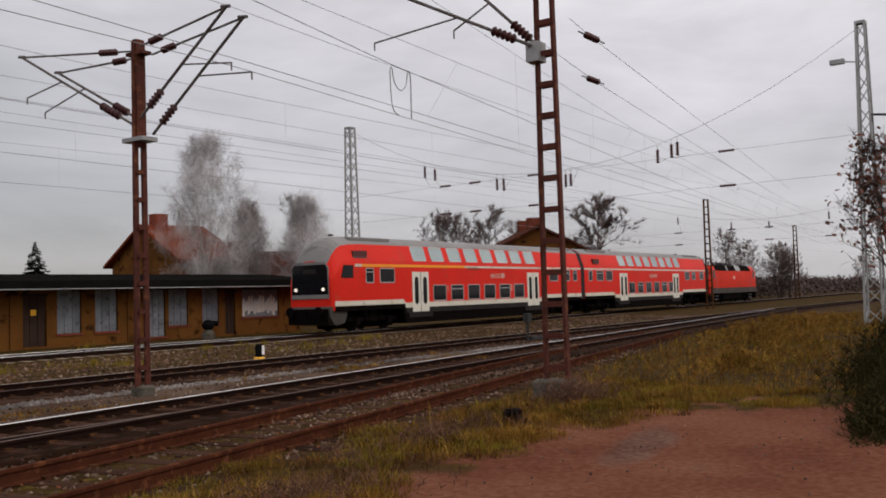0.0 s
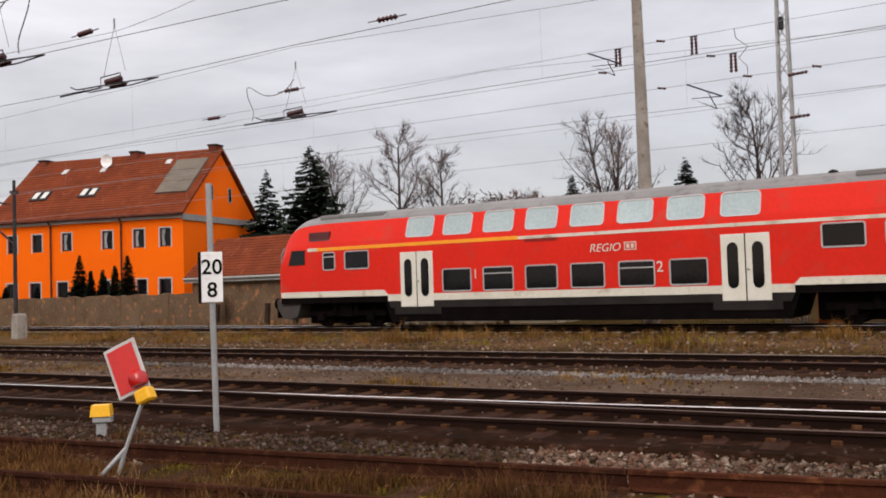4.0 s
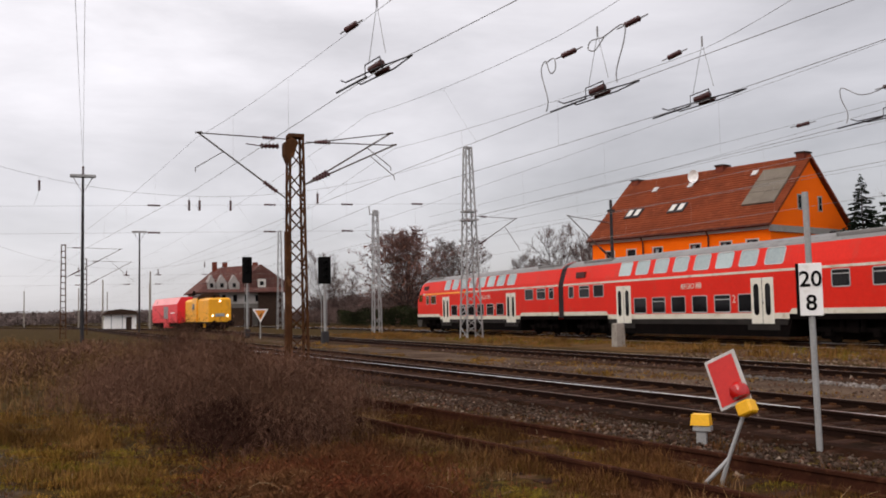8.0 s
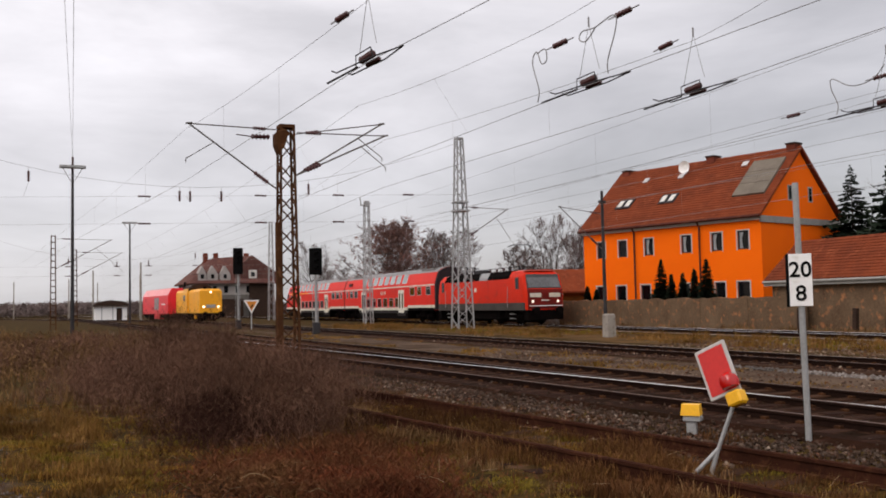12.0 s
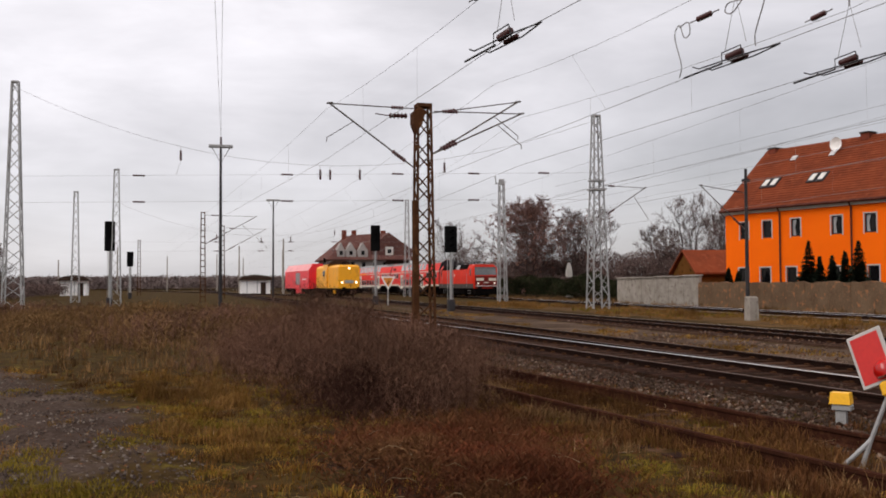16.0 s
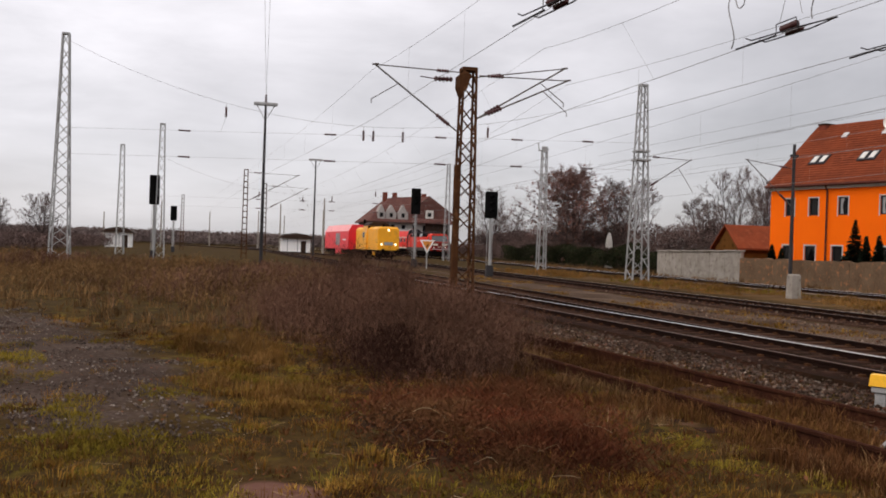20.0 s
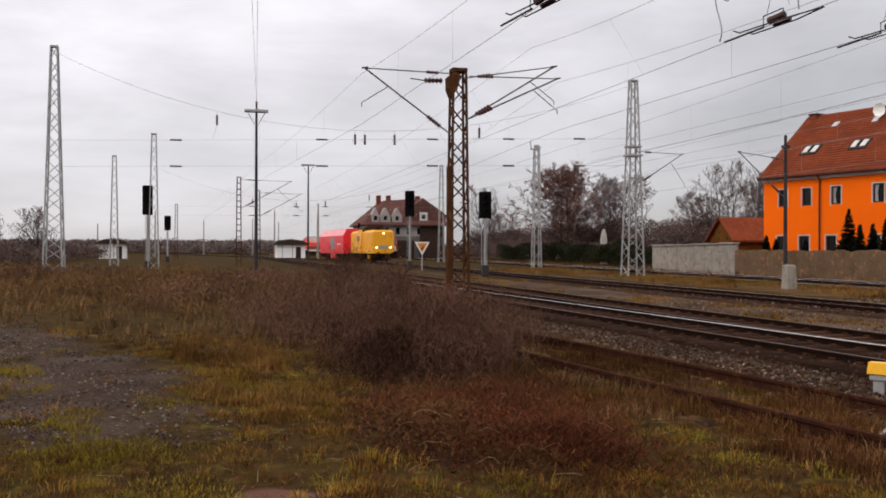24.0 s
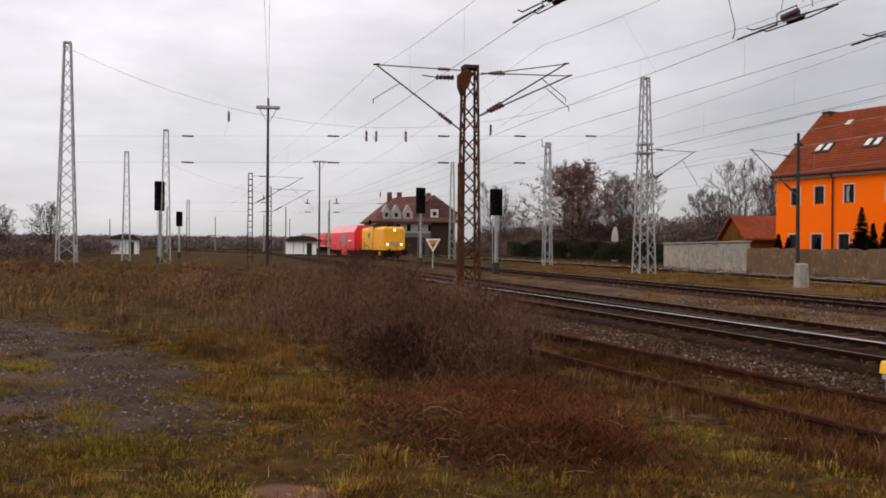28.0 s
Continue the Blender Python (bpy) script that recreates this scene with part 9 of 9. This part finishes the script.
fallen_stalks()
open_land = lambda x, y: clear_of_tracks(x, y) and not on_gravel(x, y, 0.1)
mossy = lambda x, y, k: open_land(x, y) and noise.noise((x * 0.55, y * 0.55, k)) > -0.05
tussocks("tussocks", "clumps of yellow autumn grass", GRASS, 1100, (-20, 14, -5, 7.6), lambda x, y: mossy(x, y, 21), 62, 0.11, 0.15)
tussocks("dark_tussocks", "clumps of dark brown dead grass", MATTED, 1500, (-20, 14, -5, 7.6), open_land, 63, 0.11, 0.17)
tussocks("green_tussocks", "clumps of fresh green grass", GREEN, 520, (-20, 14, -5, 7.6), lambda x, y: open_land(x, y) and noise.noise((x * 0.45, y * 0.45, 3)) > -0.1, 64, 0.09, 0.17)


def cushions(name, label, mat, count, area, keep, seed, dome=0.05, radius=0.24, blade=0.045, each=150):
    """Soft low domes of fine turf, one slim triangle a blade."""
    rng = np.random.default_rng(seed)
    v, f = [], []
    x0, x1, y0, y1 = area
    for _ in range(count):
        x, y = rng.uniform(x0, x1), rng.uniform(y0, y1)
        if not keep(x, y):
            continue
        size = rng.uniform(0.5, 1.4)
        n = int(each * size)
        a, r = rng.uniform(0, 2 * math.pi, n), np.sqrt(rng.random(n))
        cx, cy = np.cos(a), np.sin(a)
        stretch = rng.uniform(0.75, 1.3)
        bx, by = x + cx * r * radius * size * stretch, y + cy * r * radius * size / stretch
        bz = ground_height(x, y) + dome * size * (1 - r * r) * rng.uniform(0.4, 1.0, n) - 0.012
        L = blade * rng.uniform(0.5, 1.3, n)
        t = rng.uniform(0, 2 * math.pi, n)
        lean = L * rng.uniform(0.1, 0.8, n)
        tip = np.stack([bx + np.cos(t) * lean + cx * r * L * 0.4, by + np.sin(t) * lean + cy * r * L * 0.4, bz + L * 0.85], 1)
        w = rng.uniform(0.0028, 0.0056, n)
        p = np.stack([bx - np.sin(t) * w, by + np.cos(t) * w, bz], 1)
        q = np.stack([bx + np.sin(t) * w, by - np.cos(t) * w, bz], 1)
        k = len(v)
        v += [tuple(c) for c in np.stack([p, q, tip], 1).reshape(-1, 3).tolist()]
        f += [(k + 3 * i, k + 3 * i + 1, k + 3 * i + 2) for i in range(n)]
    return soup(name, v, f, mat, label, "grass")


def near_land(x, y, k, level):
    """Turf patches on the open land close to the viewer."""
    return clear_of_tracks(x, y) and noise.noise((x * 0.7, y * 0.7, k)) > level and noise.noise((x * 2.1, y * 2.1, k + 0.5)) > -0.12 and x * x + y * y < 260 and not (-11.3 < x < -7.2 and 1.6 < y < 3.6)


cushions("green_cushions", "low olive green cushions of fine turf", GREEN, 2100, (-16, 13, -4.6, 6.8), lambda x, y: near_land(x, y, 14, -0.05), 65)
cushions("ochre_cushions", "low ochre cushions of fine dry turf", GRASS, 1900, (-16, 13, -4.6, 6.8), lambda x, y: near_land(x, y, 44, -0.05) and not on_gravel(x, y, 0.1), 66, 0.055, 0.22, 0.055)
cushions("brown_cushions", "low brown cushions of matted turf", MATTED, 1100, (-16, 13, -4.6, 6.8), lambda x, y: near_land(x, y, 54, 0.0) and not on_gravel(x, y, 0.1), 67, 0.04, 0.24, 0.05)
verge = lambda x, y: clear_of_tracks(x, y) and noise.noise((x * 0.9, y * 0.9, 84)) > -0.15
cushions("verge_cushions", "olive and ochre turf between dirt and siding", GREEN, 440, (4.4, 17, 3.4, 8.2), verge, 69, 0.07, 0.26, 0.09, 130)
cushions("verge_straw", "ochre grass between dirt and siding", GRASS, 520, (4.4, 17, 3.4, 8.2), verge, 70, 0.08, 0.26, 0.12, 120)
cushions("moss_islands", "green moss and weeds growing into the grit", GREEN, 260, (-16, -7, -3.4, -0.2), lambda x, y: min(math.hypot((x - a) / 0.75, (y - b) / 0.42) for a, b in ((-9.6, -1.6), (-9.3, -1.3), (-13.8, -2.7), (-8.8, -1.0), (-11.6, -2.6))) < 1.0, 68, 0.07, 0.22, 0.06, 190)


def thicket(name, label, mat, count, centre_list, height, seed, width=0.005):
    """Dry weed stalks with side stems and seed heads."""
    rng = random.Random(seed)
    v, f = [], []

    def strip(p, q, w):
        d = q - p
        u = Vector((-d.y + rng.gauss(0, 0.01), d.x + 0.01, rng.gauss(0, 0.2))).normalized() * w
        n = len(v)
        v.extend((tuple(p - u), tuple(p + u), tuple(q)))
        f.append((n, n + 1, n + 2))

    for _ in range(count):
        cx, cy, rx, ry, k = rng.choice(centre_list)
        a, r = rng.uniform(0, 2 * math.pi), min(1.5, abs(rng.gauss(0, 0.62)))
        x, y = cx + rx * r * math.cos(a), cy + ry * r * math.sin(a)
        if y > siding_y(x) - 1.0 and x > -15:
            continue
        h = height * k * rng.uniform(0.45, 1.15) * max(0.25, 1.0 - 0.35 * r * r) * (0.85 + 0.5 * noise.noise((x * 0.5, y * 0.5, 4.0)))
        p = Vector((x, y, ground_height(x, y) - 0.03))
        top = p + Vector((rng.gauss(0, 0.13), rng.gauss(0, 0.13), h))
        dist = math.hypot(x, y)
        w = width * (0.7 + dist / 30)
        strip(p, top, w * 1.3)
        for j in range(11):
            t = rng.uniform(0.15, 0.95)
            q = p.lerp(top, t)
            e = q + Vector((rng.gauss(0, 0.14), rng.gauss(0, 0.14), rng.uniform(0.05, 0.28))) * (h / 1.2)
            strip(q, e, w)
            if j % 2:
                strip(e, e + Vector((rng.gauss(0, 0.05), rng.gauss(0, 0.05), 0.07)), w * 1.6)
    return soup(name, v, f, mat, label, "weeds")


thicket("weed_thicket", "dense reddish brown thicket of dry weed stalks", WEED, 10500, [(-14.4, 3.4, 2.0, 1.0, 1.0), (-14.6, 3.2, 2.4, 1.2, 0.9), (-16.8, 4.6, 2.6, 1.2, 1.0), (-18.0, 3.4, 4.0, 1.7, 1.0), (-24.5, 3.4, 6.0, 2.4, 1.05), (-21, 1.6, 4.5, 1.2, 0.85)], 1.36, 21, 0.0026)
# extra short stems, coloured as the shade low in the thicket
thicket("thicket_foot", "short stems coloured dark for shade in the thicket foot", THICKET_DARK, 5200, [(-13.6, 2.6, 1.9, 1.0, 1.0), (-14.8, 3.6, 2.2, 1.0, 1.0), (-17.5, 3.2, 3.0, 1.5, 1.0)], 0.62, 28, 0.0034)
thicket("yard_weeds", "scattered dry weed stalks in the yard", HAZE_GRASS, 4600, [(-34, -1.0, 10, 4.5, 0.8), (-42, -6, 12, 5, 0.8), (-36, 4.0, 9, 3.5, 0.9), (-55, -2, 16, 8, 0.8), (-60, -14, 14, 6, 1.0)], 1.0, 22, 0.006)
thicket("yard_stalks", "darker brown stalks among the yard grass", WEED, 2600, [(-34, -1.0, 9, 3.5, 0.8), (-44, 2, 12, 4, 0.9), (-58, -10, 14, 8, 0.9)], 1.0, 27, 0.006)
thicket("edge_weeds", "tangled dark green weeds at the yard edge", EDGE_GREEN, 4400, [(14.8, 2.2, 1.3, 0.7, 0.8), (17.5, 3.0, 2.2, 0.8, 1.1), (21.5, 3.7, 3.0, 0.8, 1.4), (12.4, 2.4, 0.8, 0.25, 0.4), (14.2, 2.6, 1.1, 0.3, 0.7)], 0.9, 23, 0.007)
thicket("low_weeds", "low dry weeds between dirt and siding", WEED, 1300, [(6.0, 6.0, 2.2, 0.7, 0.5), (9.5, 7.0, 2.4, 0.6, 0.5), (1.5, 5.2, 2.0, 0.7, 0.4), (13.6, 7.2, 1.4, 0.7, 0.8)], 0.6, 26, 0.0035)
thicket("right_weeds", "dry weed stalks beyond the siding", GRASS, 1500, [(21, 7.0, 6, 2.2, 0.6), (30, 9.0, 8, 2.6, 0.8), (42, 11.0, 8, 2.6, 0.8)], 0.8, 24, 0.006)
blades("straw_edge", "pale straw grass before the thicket", STRAW, 6400, (-18.5, -9.5, -1.2, 1.6), 0.24, 0.0045, lambda x, y: abs(y - (0.35 + 0.10 * (x + 13.5))) < 0.75 and not on_gravel(x, y, 0.1), 71, 0.7, 7, 0.3)
thicket("bramble_patch", "low tangle of dark red brambles", DEAD_LEAF, 5200, [(-9.6, 2.4, 2.2, 1.0, 0.28), (-8.2, 3.0, 1.8, 0.9, 0.24), (-10.4, 3.4, 2.2, 0.9, 0.30)], 0.9, 25, 0.0035)


def leaf_litter():
    rng = random.Random(31)
    v, f = [], []
    for _ in range(11000):
        x, y = rng.uniform(-20, 26), rng.uniform(-5, 11)
        if on_dirt(x, y) or y > 8.4 + 0.19 * x:
            continue
        z = ground_height(x, y) + rng.uniform(0.0, 0.05)
        s = rng.uniform(0.012, 0.035)
        a = Vector((rng.gauss(0, 1), rng.gauss(0, 1), rng.gauss(0, 0.4))).normalized() * s
        c = Vector((-a.y, a.x, rng.gauss(0, 0.3) * s)) * 0.6
        p = Vector((x, y, z))
        n = len(v)
        v += [tuple(p - a), tuple(p + c), tuple(p + a), tuple(p - c)]
        f.append((n, n + 1, n + 2, n + 3))
    soup("leaf_litter", v, f, DEAD_LEAF, "fallen brown leaves and twigs on the ground", "leaves")


leaf_litter()


def bramble_leaves():
    """Rust-red leaves and pale bent canes in the bramble patch."""
    rng = random.Random(77)
    v, f, cv, cf = [], [], [], []
    for _ in range(5200):
        a, r = rng.uniform(0, 2 * math.pi), math.sqrt(rng.random())
        x, y = -9.2 + 2.1 * r * math.cos(a), 2.5 + 1.25 * r * math.sin(a)
        p = Vector((x, y, ground_height(x, y) + rng.uniform(0.02, 0.2) * (1.2 - r)))
        q = Vector((rng.gauss(0, 1), rng.gauss(0, 1), rng.gauss(0, 0.6))).normalized() * rng.uniform(0.010, 0.026)
        c = q.cross(Vector((rng.gauss(0, 1), rng.gauss(0, 1), rng.gauss(0, 1)))).normalized() * q.length * 0.6
        n = len(v)
        v += [tuple(p - q), tuple(p + c), tuple(p + q), tuple(p - c)]
        f.append((n, n + 1, n + 2, n + 3))
    soup("bramble_leaves", v, f, DEAD_LEAF, "rust-red leaves on the bramble patch", "leaves")
    for _ in range(34):
        x, y = -9.2 + rng.gauss(0, 1.1), 2.5 + rng.gauss(0, 0.7)
        a, L = rng.uniform(0, 2 * math.pi), rng.uniform(0.15, 0.4)
        z = ground_height(x, y)
        pts = [Vector((x + math.cos(a) * L * t, y + math.sin(a) * L * t, z + 0.12 * math.sin(math.pi * t) * L + 0.08 + 0.1 * t * rng.random())) for t in (0, 0.25, 0.5, 0.75, 1)]
        for p, q in zip(pts, pts[1:]):
            n, u = len(cv), Vector((0, 0, 0.003))
            cv += [tuple(p - u), tuple(p + u), tuple(q + u), tuple(q - u)]
            cf.append((n, n + 1, n + 2, n + 3))
    soup("bramble_canes", cv, cf, PALE_STALK, "pale bent bramble canes", "weeds")


bramble_leaves()


def stones(name, label, count, pick, size, seed, mat=None):
    """Loose angular stones, eight faces each."""
    rng = random.Random(seed)
    v, f = [], []
    for _ in range(count):
        x, y, z = pick(rng)
        s = size * rng.uniform(0.5, 1.4)
        n = len(v)
        ax = [Vector((rng.gauss(0, 1), rng.gauss(0, 1), rng.gauss(0, 1))).normalized() for _ in range(3)]
        ax[1] = ax[0].cross(ax[1]).normalized()
        ax[2] = ax[0].cross(ax[1])
        c = Vector((x, y, z + s * 0.3))
        for k in range(3):
            v.append(tuple(c + ax[k] * s * rng.uniform(0.6, 1.1)))
            v.append(tuple(c - ax[k] * s * rng.uniform(0.6, 1.1)))
        f += [(n + i, n + 2 + j, n + 4 + k) for i in (0, 1) for j in (0, 1) for k in (0, 1)]
    return soup(name, v, f, mat or STONES, label, "stones")


def strip_pick(y0, slope, half, xa, xb, z=0.0):
    def pick(rng):
        x = rng.uniform(xa, xb)
        return x, y0 + slope * x + rng.uniform(-half, half), z
    return pick


def path_pick(rng):
    while True:
        x, y = rng.uniform(-24, -6), rng.uniform(-6, 2)
        if on_gravel(x, y, 0.2):
            return x, y, ground_height(x, y) - 0.006


stones("shoulder_stones", "loose pale ballast stones between the sidings", 14000, strip_pick(9.2, 0.15, 0.70, -4.5, 20, 0.006), 0.036, 41)
stones("dim_stones", "sparse ballast stones beside the overgrown siding", 4200, strip_pick(8.9, 0.06, 0.8, -22, -4, 0.0), 0.034, 49, DIM_STONES)
stones("pale_stones", "ballast stones beside the converging track", 1700, strip_pick(9.0, 0.07, 0.55, -18, -4, 0.0), 0.034, 52, DIM_STONES)
stones("grit_stones", "loose grit and stones between the running tracks", 11000, strip_pick(24.6, 0.0, 3.6, -30, 60, 0.0), 0.045, 50)
stones("trodden_stones", "small stones in the trodden strip by the second track", 3600, strip_pick(14.9, 0.0, 1.6, -30, 30, 0.0), 0.032, 51)
stones("siding_stones", "ballast stones among the rusty siding's sleepers", 5600, strip_pick(7.35, 0.2, 1.2, -4, 26, -0.012), 0.034, 42)
stones("yard_stones", "dark ballast stones in the converging tracks", 2200, strip_pick(11.2, 0.08, 1.9, -20, 30, 0.058), 0.03, 43, DIM_STONES)
stones("second_stones", "grey ballast stones along the second track", 9000, strip_pick(16.55, 0.0, 0.42, -20, 45, 0.0), 0.04, 44, GREY_STONES)
stones("second_bed_stones", "ballast stones in the second track", 3500, strip_pick(18.5, 0.0, 1.6, -40, 45, 0.048), 0.035, 45)
stones("path_stones", "pale grit and pebbles on the bare path", 6400, path_pick, 0.020, 46, PATH_STONES)
stones("dirt_stones", "scattered pebbles on the red dirt", 420, lambda rng: (rng.uniform(3, 16), rng.uniform(-1.0, 5.6), -0.004), 0.014, 47, PATH_STONES)
stones("weedy_stones", "loose stones in the weeds along the siding", 2600, strip_pick(8.0, 0.06, 0.9, -26, -8, 0.0), 0.034, 48)

# ---- movement ----
def on_track(x, shift=0.0):
    """Pose of a vehicle whose ends lie near x and x + 26 on the main track."""
    a, b = x + 4.0, x + 22.0
    ya, yb = main_y(a), main_y(b)
    turn = math.atan2(yb - ya, b - a)
    return pose(a - 4.0 * math.cos(turn), ya - 4.0 * math.sin(turn), 0.186, 0, 0, math.degrees(turn))


TRAIN = [(0.0, 31.3), (1.0, 15.8), (2.0, 0.7), (3.0, -13.55), (3.5, -20.2), (4.0, -27.17), (4.5, -33.7), (5.5, -46.8), (6.5, -59.4), (8.0, -78.2), (9.5, -96.6), (11.0, -113.6), (12.0, -124.6), (13.5, -141.2), (15.0, -157.8), (17.0, -179.8), (18.5, -195.6), (20.0, -210.3), (21.5, -223.0), (23.5, -236.6), (25.0, -244.8), (26.5, -250.2), (28.0, -253.2)]


def motions():
    for vehicle, offset in ((CONTROL, 0.0), (COACH, 27.0), (LOCO, 54.0)):
        walk(vehicle, [(t, on_track(x + offset)) for t, x in TRAIN])


motions()
